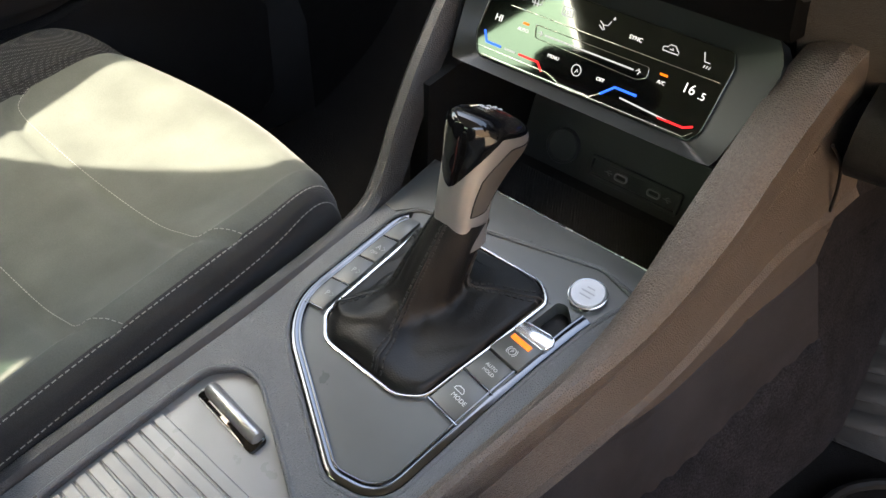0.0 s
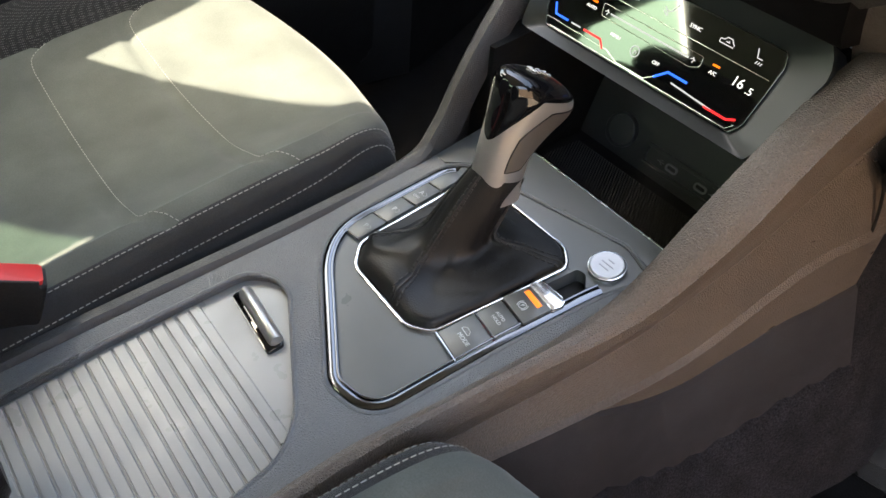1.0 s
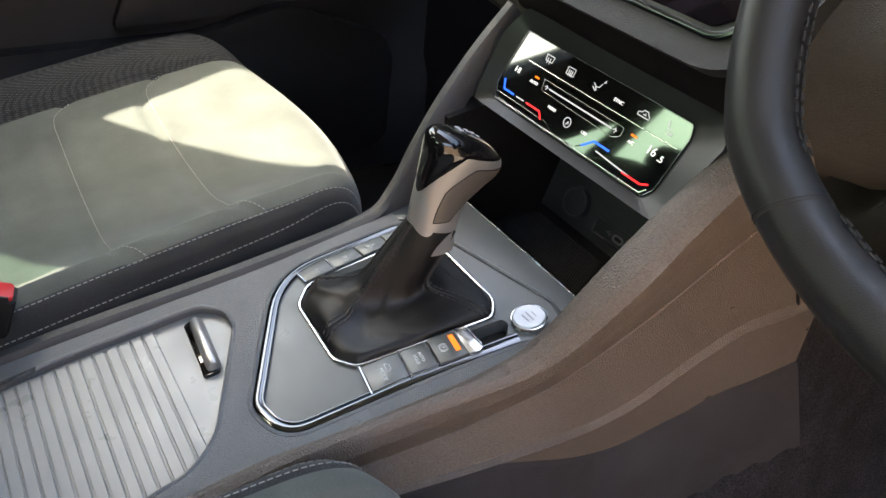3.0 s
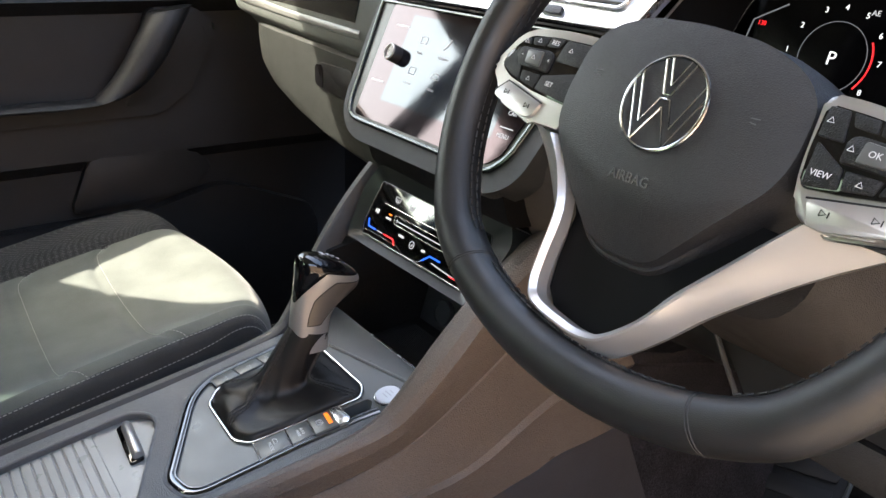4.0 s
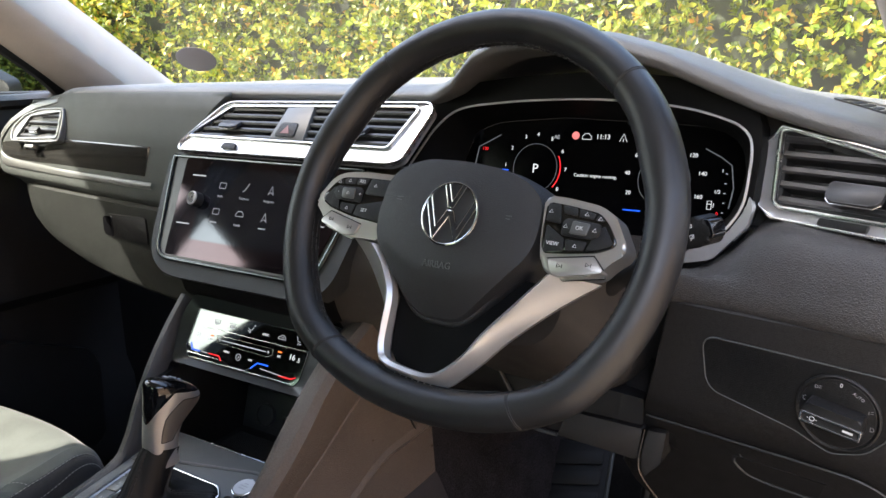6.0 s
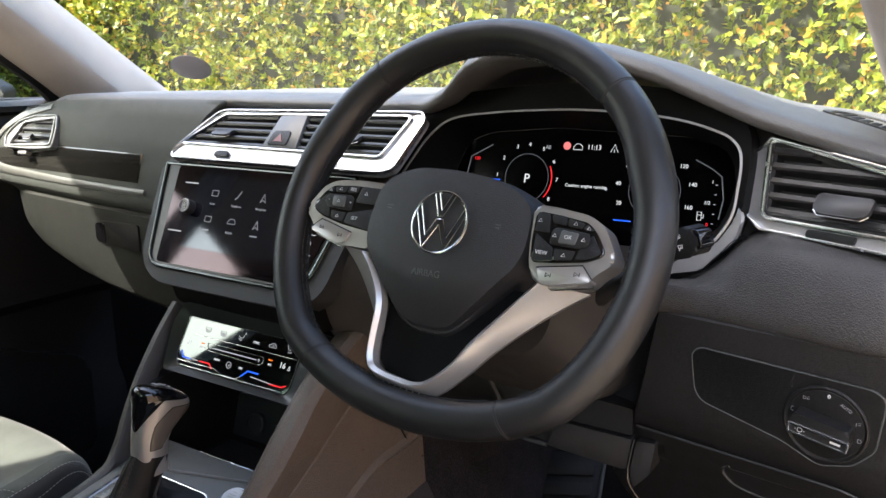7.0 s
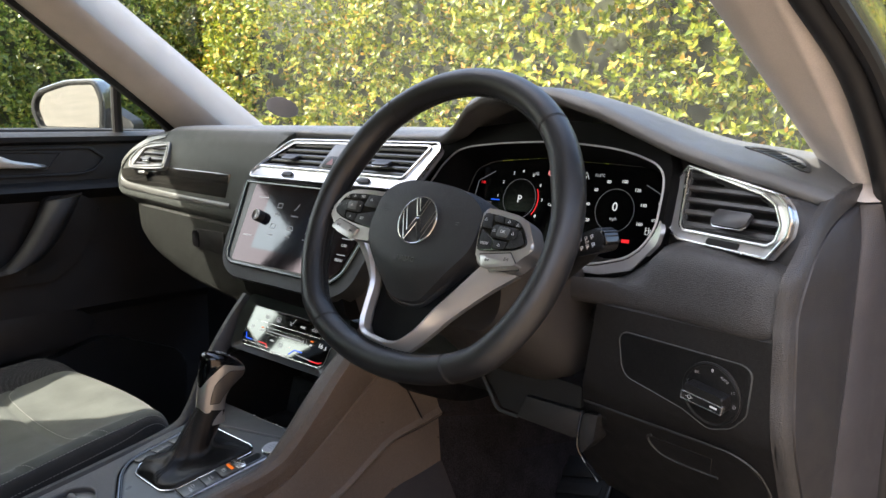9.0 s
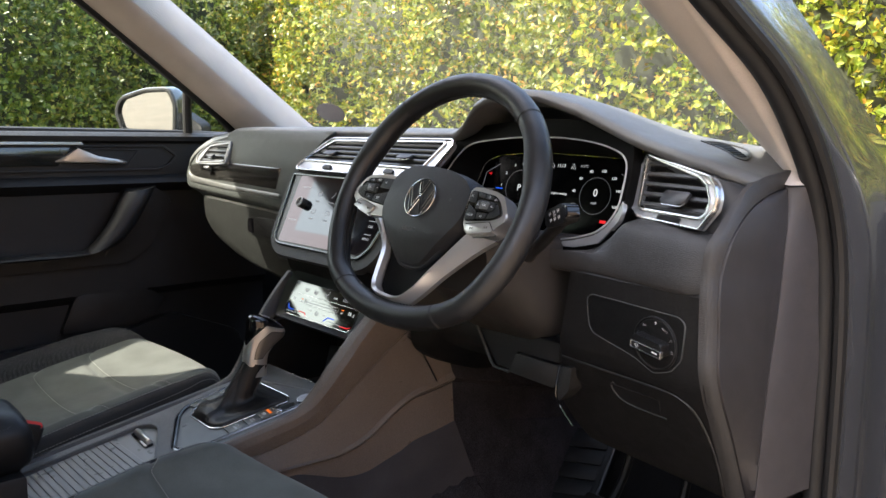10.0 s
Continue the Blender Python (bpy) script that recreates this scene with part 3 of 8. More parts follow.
def inlay_top(x):
    return interp(x, [(-0.676, 1.078), (-0.674, 1.085), (-0.668, 1.092), (-0.655, 1.0985), (-0.53, 1.1005), (-0.505, 1.1085), (-0.262, 1.1055)])


def inlay_low(x):
    return interp(x, [(-0.676, 1.076), (-0.674, 1.071), (-0.668, 1.0668), (-0.655, 1.0655), (-0.514, 1.0595), (-0.262, 1.0525)])


bm = B()
rows = []
for x in (-0.6755, -0.674, -0.671, -0.668, -0.662, -0.655, -0.62, -0.58, -0.53, -0.518, -0.505, -0.46, -0.40, -0.34, -0.29, -0.270, -0.2645, -0.263):
    zt, zb = inlay_top(x), inlay_low(x)
    e = 0.0025 if x in (-0.6755, -0.263) else 0.0
    d = 0.006 * min(1.0, max(0.0, (-0.64 - x) / 0.03)) ** 2
    rows.append([(x + 0.26 * (zt - 1.1055) * (x > -0.3), y + e + d, z) for y, z in ((0.189, zt), (0.1818, zt - 0.0004), (0.1806, zt - 0.002), (0.1782, zb + 0.36 * (zt - zb)), (0.1785, zb + 0.33 * (zt - zb)), (0.1808, zb + 0.0015), (0.182, zb), (0.189, zb))])
for row in rows[-4:]:
    for i, (x, y, z) in enumerate(row):
        row[i] = (x - 0.3 * (1.1055 - z) * (x > -0.275), y, z)
surf(bm, rows)
part("inlay", bm, gloss_strip, dash, "glossy dark inlay strip", angle=25)
BAND_OUT = spline([Vector((x, 0, z)) for x, z in ((-0.262, 1.0435), (-0.36, 1.0465), (-0.468, 1.0498), (-0.56, 1.0530), (-0.625, 1.0555), (-0.657, 1.0600), (-0.6705, 1.0740), (-0.668, 1.0936), (-0.652, 1.1160), (-0.626, 1.1370), (-0.577, 1.1585), (-0.509, 1.1705))], 4)
BAND_IN = spline([Vector((x, 0, z)) for x, z in ((-0.262, 1.0545), (-0.36, 1.0575), (-0.467, 1.0607), (-0.56, 1.0660), (-0.615, 1.0700), (-0.645, 1.0745), (-0.6565, 1.0830), (-0.655, 1.0960), (-0.641, 1.1110), (-0.617, 1.1290), (-0.572, 1.1480), (-0.507, 1.1615))], 4)
bm = B()
rows = []
for p, q in zip(BAND_OUT, BAND_IN):
    g = []
    for f, up in ((0.0, -0.006), (0.03, 0.0), (0.12, 0.0016), (0.5, 0.0022), (0.88, 0.0016), (0.97, 0.0), (1.0, -0.006)):
        c = p.lerp(q, f)
        back = 0.012 * max(0.0, (-0.655 - c.x) / 0.013) ** 2
        g.append((c.x, interp(c.z, FASCIA_Y) - up + back - 0.0005, c.z))
    rows.append(g)
surf(bm, rows)
band_silver = material("satin_band_silver", (0.12, 0.124, 0.117), 0.40, 0.4, vary=0.05)
part("silver_band", bm, band_silver, dash, "satin silver band under the inlay and round the vent", angle=50)
GLOVE_LOW = [(-0.69, 1.016), (-0.677, 1.005), (-0.65, 0.985), (-0.611, 0.955), (-0.55, 0.925), (-0.48, 0.903), (-0.40, 0.886), (-0.322, 0.876), (-0.17, 0.862)]
bm = B()
rows = []
for x in np.linspace(-0.69, -0.165, 26):
    zb, zt = interp(x, GLOVE_LOW), 1.0335 - 0.040 * max(0.0, x + 0.66)
    b_ = 0.05 * max(0.0, (-0.56 - x) / 0.13) ** 2
    sec = [(0.215, zt), (0.190, zt - 0.0015), (0.186, zt - 0.006), (0.186, zt * 0.6 + zb * 0.4), (0.188, zt * 0.25 + zb * 0.75), (0.193, zb + 0.012), (0.202, zb + 0.003), (0.218, zb), (0.30, zb - 0.004), (0.50, zb - 0.004)]
    rows.append([(x, y + b_, z) for y, z in sec])
surf(bm, rows)
glove_grey = material("grained_glove_grey", (0.0150, 0.0165, 0.0148), 0.5, grain=0.00022, gscale=800, vary=0.1, spec=0.2)
glovebox = part("glovebox_lid", bm, glove_grey, dash, "grained glovebox lid with a recessed handle")
GB = fr((-0.34, 0.187, 0.98), (1, 0, 0), (0, 0, 1))
bm = B()
prism(bm, rpoly([(-0.05, -0.018), (0.046, -0.022), (0.046, 0.020), (-0.05, 0.018)], 0.006), GB, -0.004, 0.0035, 0.0015)
part("handle", bm, hard_black, glovebox)
bm = B()
prism(bm, rpoly([(-0.058, -0.014), (-0.034, -0.017), (-0.034, 0.016), (-0.058, 0.014)], 0.005), GB, -0.006, 0.0042, 0.001)
part("finger_recess", bm, piano, glovebox)


def vent(name, M, outline, grille, slats, label, knob_at, chrome_w=0.006, frame_mat=chrome, backing=None, slat_mat=None, deep=0.03, split=None, tab=1.0):
    """An air vent: bright frame, dark throat, slats with one tab, and a small wheel below."""
    slat_mat, backing = slat_mat or slat_black, backing or bright_grey
    root = thing(name, M.translation, label, "air vent", "dashboard air vents")
    bm = B()
    ring(bm, outline, [tuple(q) for q in grille], M, -0.008, 0.0, -0.002)
    part("frame", bm, backing, root, "satin silver vent frame")
    bm = B()
    ring_round(bm, outline, chrome_w * 0.45, M, -0.004, 0.0025)
    part("outer_rim", bm, frame_mat, root, "chrome rim")
    bm = B()
    ring_round(bm, inset(grille, -0.0035), 0.0035, M, -0.004, 0.0015)
    part("inner_rim", bm, frame_mat, root, "chrome rim")
    bm = B()
    ring(bm, grille, inset(grille, 0.004), M, -deep, -0.003)
    prism(bm, inset(grille, 0.0), M, -deep - 0.002, -deep)
    part("throat", bm, rubber, root)
    lo, hi = min(p[1] for p in grille), max(p[1] for p in grille)

    def span(v):
        xs_ = []
        k = len(grille)
        for i in range(k):
            a, b = grille[i], grille[(i + 1) % k]
            if (a[1] - v) * (b[1] - v) < 0:
                t = (v - a[1]) / (b[1] - a[1])
                xs_.append(a[0] + t * (b[0] - a[0]))
        return (min(xs_) + 0.002, max(xs_) - 0.002) if xs_ else None
    for i in range(slats):
        v = lo + (hi - lo) * (i + 0.5) / slats
        s = span(v)
        if not s:
            continue
        pieces = [s] if not split else [(s[0], min(s[1], split[0])), (max(s[0], split[1]), s[1])]
        for a, b in pieces:
            if b - a < 0.01:
                continue
            bm = B()
            T = M @ Matrix.Translation((0, v, -0.004)) @ Matrix.Rotation(radians(-20), 4, "X")
            sec = [(-0.0032, 0.001), (-0.0018, 0.003), (0.0018, 0.003), (0.0032, 0.001), (0.0026, -0.016), (-0.0026, -0.016)]
            surf(bm, [[T @ Vector((x, p, q)) for p, q in sec] for x in (a, b)], closed_u=True, caps=True)
            part("slat", bm, slat_mat, root)
    for kx, kv in knob_at:
        bm = B()
        T = M @ Matrix.Translation((kx, kv, 0.004)) @ Matrix.Rotation(radians(-28), 4, "X")
        prism(bm, rpoly([(-0.0125 * tab, -0.0065 * tab), (0.0125 * tab, -0.0065 * tab), (0.0165 * tab, -0.003 * tab), (0.0165 * tab, 0.007 * tab), (-0.0165 * tab, 0.007 * tab), (-0.0165 * tab, -0.003 * tab)], 0.002 * tab), T, -0.0028, 0.0012, 0.0009)
        tb_ = part("tab", bm, slat_mat, root)
        bm = B()
        tube(bm, [T @ Vector((x * tab, y * tab, -0.0018)) for x, y in ((-0.0162, -0.0035), (-0.0125, -0.0068), (0.0125, -0.0068), (0.0162, -0.0035))], 0.0007, 6)
        part("tab_edge", bm, bright_chrome, tb_, "chrome edge")
    return root


CV = fr((0, 0.160, 1.107), (1, 0, 0), (0, 0.655, 0.755))
cv_out = ccw(rpoly([(-0.172, 0.0), (0.176, 0.0), (0.192, 0.006), (0.206, 0.072), (0.198, 0.084), (-0.118, 0.080), (-0.132, 0.074), (-0.174, 0.020), (-0.178, 0.009)], [0.006, 0.006, 0.006, 0.006, 0.006, 0.008, 0.008, 0.008, 0.006], 4))
cv_grille = ccw(rpoly([(-0.166, 0.026), (0.164, 0.023), (0.183, 0.076), (-0.112, 0.071)], 0.004, 2))


def match(poly, n):
    """The same polygon with n corners, evenly spread along it from its lowest left corner."""
    pts = [Vector(p) for p in poly]
    s = min(range(len(pts)), key=lambda i: pts[i].x + pts[i].y)
    pts = pts[s:] + pts[:s] + [pts[s]]
    lens = [(b - a).length for a, b in zip(pts, pts[1:])]
    total = sum(lens)
    out = []
    for i in range(n):
        d = total * i / n
        for a, b, l_ in zip(pts, pts[1:], lens):
            if d <= l_:
                out.append(tuple(a.lerp(b, d / l_ if l_ else 0)))
                break
            d -= l_
    return out


centre_vent = vent("centre_vent", CV, match(cv_out, 240), match(cv_grille, 240), 5, "wide centre air vent with chrome frame and black slats", [(-0.098, 0.041), (0.112, 0.041)], split=(-0.018, 0.034), backing=trim_silver)
bm = B()
prism(bm, [(-0.019, 0.024), (0.038, 0.024), (0.031, 0.074), (-0.012, 0.072)], CV, -0.012, 0.0022, 0.0015)
hz = part("switch_panel", bm, satin_grey, centre_vent, "grey panel with hazard switch")
bm = B()
prism(bm, rpoly([(-0.010, 0.028), (0.022, 0.028), (0.020, 0.048), (-0.007, 0.048)], 0.003), CV, 0.0022, 0.0038, 0.0008)
part("hazard_switch", bm, hard_black, hz)
bm = B()
prism(bm, [(-0.002, 0.032), (0.013, 0.032), (0.0055, 0.044)], CV, 0.0038, 0.0042)
part("triangle", bm, dull_red, hz, "red hazard triangle")
for kx in (-0.08, 0.095):
    bm = B()
    prism(bm, rpoly([(kx - 0.013, 0.007), (kx + 0.013, 0.007), (kx + 0.010, 0.0145), (kx - 0.010, 0.0145)], 0.0015), CV, -0.002, 0.0032, 0.001)
    part("shut_off_wheel", bm, hard_black, centre_vent)

RV = fr((0.577, 0.178, 1.113), (1, -0.40, 0), (0, 0.24, 1))
rv_out = ccw(rpoly([(-0.0095, -0.0315), (0.1080, -0.0345), (0.1262, -0.0090), (0.1258, 0.0050), (0.1190, 0.0170), (0.1060, 0.0272), (-0.0155, 0.0472), (-0.0225, 0.0365), (-0.0360, 0.0305), (-0.0250, -0.0225)], 0.003, 3))
rv_in = ccw(rpoly([(-0.0085, -0.0150), (-0.0030, -0.0190), (0.1040, -0.0200), (0.1110, -0.0150), (0.1132, -0.0012), (0.1030, 0.0155), (0.0873, 0.0232), (-0.0050, 0.0418), (-0.0135, 0.0415)], 0.0025, 3))
right_vent = vent("side_vent", RV, match(rv_out, 220), match(rv_in, 220), 5, "driver's side air vent with bright frame and black slats", [(0.058, -0.0028)], frame_mat=bright_chrome, backing=trim_silver, tab=1.35)
bm = B()
prism(bm, rpoly([(0.0321, -0.0302), (0.0718, -0.0302), (0.0724, -0.0240), (0.0332, -0.0238)], 0.0015), RV, -0.001, 0.0025, 0.001)
part("shut_off_wheel", bm, hard_black, right_vent)
bm = B()
prism(bm, [(-0.045, -0.0415), (0.098, -0.0425), (0.098, -0.0400), (-0.045, -0.0385)], RV, -0.006, 0.0015, 0.0006)
part("lower_strip", bm, bright_chrome, right_vent, "chrome strip under the vent")

LV = fr((-0.555, 0.1768, 1.116), (1, 0.0, 0), (0, 0.48, 1))
lv_out = ccw(rpoly([(-0.046, -0.0165), (-0.056, 0.003), (-0.030, 0.0290), (0.010, 0.0395), (0.0735, 0.0425), (0.083, 0.022), (0.086, -0.0125), (0.03, -0.0165)], [0.006, 0.012, 0.012, 0.012, 0.006, 0.01, 0.006, 0.01], 3))
lv_in = ccw(rpoly([(-0.036, -0.0105), (-0.012, 0.0265), (0.0675, 0.0355), (0.0740, -0.0045)], 0.004, 3))
left_vent = vent("side_vent", LV, match(lv_out, 180), match(lv_in, 180), 4, "passenger's side air vent with silver frame and grey slats", [(0.014, 0.004)], deep=0.010, chrome_w=0.005, frame_mat=bright_grey, backing=bright_grey, tab=0.7)
bm = B()
prism(bm, rpoly([(-0.004, -0.025), (0.020, -0.0248), (0.020, -0.0200), (-0.004, -0.0205)], 0.001), LV, -0.008, 0.001, 0.0006)
part("shut_off_wheel", bm, bright_grey, left_vent)

# right end of the dash on the driver's side
def drv_y(x):
    return 0.145 - 0.22 * max(0.0, x - 0.52) ** 1.1


bm = B()
rows = []
for x in np.linspace(0.20, 0.699, 26):
    y = drv_y(x)
    k = 0.0 if x < 0.66 else ((x - 0.66) / 0.052) ** 2 * 0.02
    up = interp(x, [(0.2, 1.028), (0.45, 1.030), (0.49, 1.037), (0.527, 1.044), (0.55, 1.065), (0.566, 1.081), (0.72, 1.074)])
    sec = [(y + 0.06, up + 0.004), (y + 0.022 + k, up + 0.001), (y + 0.002 + k, up - 0.012), (y - 0.008 + k, 1.035), (y - 0.010 + k, 1.016), (y - 0.004 + k, 1.008), (y + 0.02, 1.004), (y + 0.08, 1.003)]
    rows.append([(x, p.y, p.z) for p in spline([(0, a, b) for a, b in sec], 3)])
surf(bm, rows)
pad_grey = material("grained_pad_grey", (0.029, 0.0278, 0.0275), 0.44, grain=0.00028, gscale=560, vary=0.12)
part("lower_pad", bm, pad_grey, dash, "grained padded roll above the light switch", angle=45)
# face between the right vent and the cluster, and outboard of the vent
LP = fr((0.60, 0.124, 0.973), (1, -0.15, 0), (0, -0.06, 1))


def low_y(x, z):
    """The lower panel's face: upright at the switch, drawing back below it."""
    w = max(0.0, 0.918 - z)
    return 0.124 - 0.15 * (x - 0.60) + 0.06 * (0.973 - z) + 0.6 * w * w / (w + 0.015)


EDGE_Y = [(0.78, 0.19), (1.00, 0.118), (1.012, 0.112), (1.035, 0.108), (1.066, 0.111), (1.088, 0.132), (1.112, 0.160), (1.137, 0.194)]
bm = B()
rows = []
for x in np.linspace(0.546, 0.705, 20):
    ly, lz = interp(x, LIP_Y), interp(x, LIP_Z)
    yv = 0.186 - 0.40 * (x - 0.577)
    w = max(0.0, (x - 0.655) / 0.05) ** 2
    sec = [(max(ly, yv) + 0.03, lz - 0.012), (yv + 0.016, lz - 0.014), (yv + 0.010, 1.12 - 0.01 * w), (yv + 0.005, 1.10 - 0.005 * w), (yv, 1.085), (yv - 0.002, 1.072), (yv + 0.04, 1.06)]
    rows.append([(x, y * (1 - w) + max(y, interp(z, EDGE_Y)) * w, z) for y, z in sec])
surf(bm, rows)
part("vent_surround", bm, pad_grey, dash, angle=45)
kick_grey = material("grained_kick_grey", (0.046, 0.042, 0.043), 0.5, grain=0.0002, gscale=600, vary=0.1)
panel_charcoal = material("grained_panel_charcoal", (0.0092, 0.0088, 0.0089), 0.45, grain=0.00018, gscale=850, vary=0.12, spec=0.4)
end_grey = material("smooth_end_grey", (0.024, 0.022, 0.023), 0.5, grain=0.00012, gscale=700, vary=0.1)
cap_black = material("dull_cap_black", (0.0028, 0.0028, 0.0030), 0.6, vary=0.12, spec=0.1)
# rounded end of the dash, the cap that faces the open doorway, and the trim up to the seal
END_EDGE = [Vector(p) for p in ((0.715, 0.275, 1.146), (0.714, 0.236, 1.1425), (0.708, 0.191, 1.1345), (0.705, 0.160, 1.1140), (0.7035, 0.133, 1.088), (0.701, 0.112, 1.066), (0.698, 0.110, 1.035))] + [Vector((x, low_y(x, z), z)) for x, z in ((0.700, 1.008), (0.700, 0.969), (0.703, 0.918), (0.701, 0.841), (0.692, 0.750))]
END_SEAM = [Vector(p) for p in ((0.716, 0.280, 1.131), (0.7145, 0.250, 1.1245), (0.7135, 0.216, 1.1180), (0.7125, 0.177, 1.1060), (0.712, 0.148, 1.0870), (0.711, 0.130, 1.064), (0.708, 0.122, 1.034))] + [Vector((x, low_y(x, z) + 0.012, z)) for x, z in ((0.710, 1.006), (0.711, 0.966), (0.714, 0.915), (0.713, 0.841), (0.706, 0.750))]
END_CAP = [Vector(p) for p in ((0.716, 0.282, 1.130), (0.7165, 0.2475, 1.1275), (0.719, 0.244, 1.120), (0.721, 0.243, 1.107), (0.723, 0.240, 1.090), (0.724, 0.236, 1.068), (0.724, 0.234, 1.036), (0.724, 0.232, 1.004), (0.724, 0.228, 0.965), (0.724, 0.221, 0.922), (0.724, 0.215, 0.862), (0.722, 0.210, 0.750))]
END_KICK = [Vector(p) for p in ((0.728, 0.290, 1.130), (0.7355, 0.256, 1.1275), (0.736, 0.257, 1.120), (0.736, 0.259, 1.106), (0.7365, 0.264, 1.090), (0.737, 0.268, 1.066), (0.737, 0.276, 1.035), (0.737, 0.283, 1.000), (0.738, 0.287, 0.960), (0.740, 0.290, 0.910), (0.740, 0.291, 0.841), (0.740, 0.293, 0.750))]
ends = [spline(q, 4) for q in (END_EDGE, END_SEAM, END_CAP, END_KICK)]
bm = B()
surf(bm, [[e + Vector((-0.006, -0.001, 0)), e, e.lerp(q, 0.25) + Vector((0.002, -0.001, 0.0)), e.lerp(q, 0.6) + Vector((0.0015, 0, 0)), e.lerp(q, 0.93), q + Vector((-0.003, 0.002, 0))] for e, q, _, _ in zip(*ends)])
part("end_roll", bm, pad_grey, dash, "rounded end of the dash", angle=40)
bm = B()
surf(bm, [[q + Vector((-0.003, 0.002, 0)), q.lerp(k, 0.03), q.lerp(k, 0.3) + Vector((0.002, 0, 0)), q.lerp(k, 0.7) + Vector((0.002, 0, 0)), k, k + Vector((-0.004, 0.002, 0))] for _, q, k, _ in zip(*ends)])
part("end_cap", bm, end_grey, dash, "smooth black cap on the dash end", angle=40)
bm = B()
surf(bm, [[k + Vector((-0.004, 0.002, 0)), k + Vector((0.001, 0.001, 0)), k.lerp(h, 0.15) + Vector((0.003, 0, 0)), k.lerp(h, 0.5) + Vector((0.003, 0, 0)), h, h + Vector((0.004, 0.02, 0))] for _, _, k, h in zip(*ends)])
part("kick_trim", bm, kick_grey, dash, "grey trim between dash end and door seal", angle=40)

# lower driver's panel with storage flap
def low_sheet(b_, zs, left, right, proud, n=14):
    rows_ = []
    for k_, z in enumerate(zs):
        x0, x1 = interp(z, left), interp(z, right)
        drop = 0.005 if k_ in (0, len(zs) - 1) else 0.0
        row = [(x0, low_y(x0, z) + 0.006, z)]
        for x in [x0 + 0.0025] + list(np.linspace(x0 + 0.012, x1 - 0.012, n)) + [x1 - 0.0025]:
            row.append((x, low_y(x, z) - proud + drop, z))
        row.append((x1, low_y(x1, z) + 0.006, z))
        rows_.append(row)
    surf(b_, rows_)
    return b_


P_LEFT = [(0.74, 0.455), (0.76, 0.435), (0.80, 0.425), (0.85, 0.452), (0.89, 0.468), (0.93, 0.478), (1.014, 0.495)]
P_RIGHT = [(0.74, 0.690), (0.79, 0.697), (0.841, 0.702), (0.918, 0.704), (0.969, 0.701), (1.014, 0.701)]
bm = B()
low_sheet(bm, [1.014, 1.010, 0.98, 0.95, 0.925, 0.915, 0.905, 0.895, 0.88, 0.86, 0.83, 0.80, 0.77, 0.745, 0.740], P_LEFT, P_RIGHT, 0.0)
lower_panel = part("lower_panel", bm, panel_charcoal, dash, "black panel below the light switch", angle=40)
F_LEFT = [(0.742, 0.470), (0.76, 0.445), (0.80, 0.432), (0.85, 0.456), (0.89, 0.471)]
F_RIGHT = [(0.742, 0.684), (0.817, 0.690), (0.860, 0.686), (0.874, 0.680), (0.882, 0.672), (0.887, 0.661), (0.890, 0.646)]
bm = B()
low_sheet(bm, [0.890, 0.8885, 0.886, 0.882, 0.876, 0.868, 0.86, 0.84, 0.82, 0.79, 0.765, 0.746, 0.742], F_LEFT, F_RIGHT, 0.0035)
flap = part("storage_flap", bm, panel_charcoal, dash, "black storage flap with a grip recess drawn as dark patch", angle=40)
# dark patch on the flap's face stands in for the recess's shade
bm = B()
low_sheet(bm, [0.874, 0.872, 0.866, 0.858, 0.850, 0.847], [(0.847, 0.562), (0.874, 0.552)], [(0.847, 0.626), (0.874, 0.634)], 0.0042)
part("grip_shade", bm, rubber, flap)
# lighter bead paints the light along the recess's lower edge
bm = B()
tube(bm, spline([(x, low_y(x, z) - 0.0035, z) for x, z in ((0.632, 0.8460), (0.600, 0.8458), (0.575, 0.8475), (0.561, 0.8535), (0.554, 0.863), (0.555, 0.871), (0.561, 0.8755))], 4), 0.0016, 8)
part("grip_lit_edge", bm, bin_grey, flap)
bm = B()
tube(bm, spline([(x, low_y(x, z) - 0.0032, z) for x, z in ((0.474, 0.8905), (0.52, 0.8905), (0.58, 0.8905), (0.640, 0.8902), (0.658, 0.8880), (0.672, 0.8820), (0.681, 0.8735), (0.687, 0.858), (0.6905, 0.83), (0.6895, 0.80), (0.686, 0.765))], 4), 0.0011, 6)
part("flap_edge", bm, bin_grey, flap)

# steering column surround and knee panel
bm = B()
secs = []
for y, x0, x1, z0, z1, r in ((0.045, 0.285, 0.440, 0.975, 1.06, 0.03), (0.085, 0.275, 0.455, 0.935, 1.07, 0.03), (0.125, 0.265, 0.464, 0.900, 1.06, 0.03), (0.25, 0.26, 0.468, 0.87, 1.04, 0.03)):
    secs.append([(px, y + 0.25 * (1.02 - pz), pz) for px, pz in rpoly([(x0 + 0.03, z0), (x1 - 0.03, z0), (x1, z0 + 0.04), (x1, z1), (x0, z1), (x0, z0 + 0.04)], r, 4)])
surf(bm, secs, closed_u=True, caps=True)
shroud_grey = material("grained_shroud_grey", (0.022, 0.0195, 0.018), 0.5, grain=0.0002, gscale=800, vary=0.12)
shroud = thing("column_shroud", (0.365, 0.12, 0.92), "grained dark shroud round the steering column", "shroud", kind="structure")
part("cover", bm, shroud_grey, shroud)
bm = B()
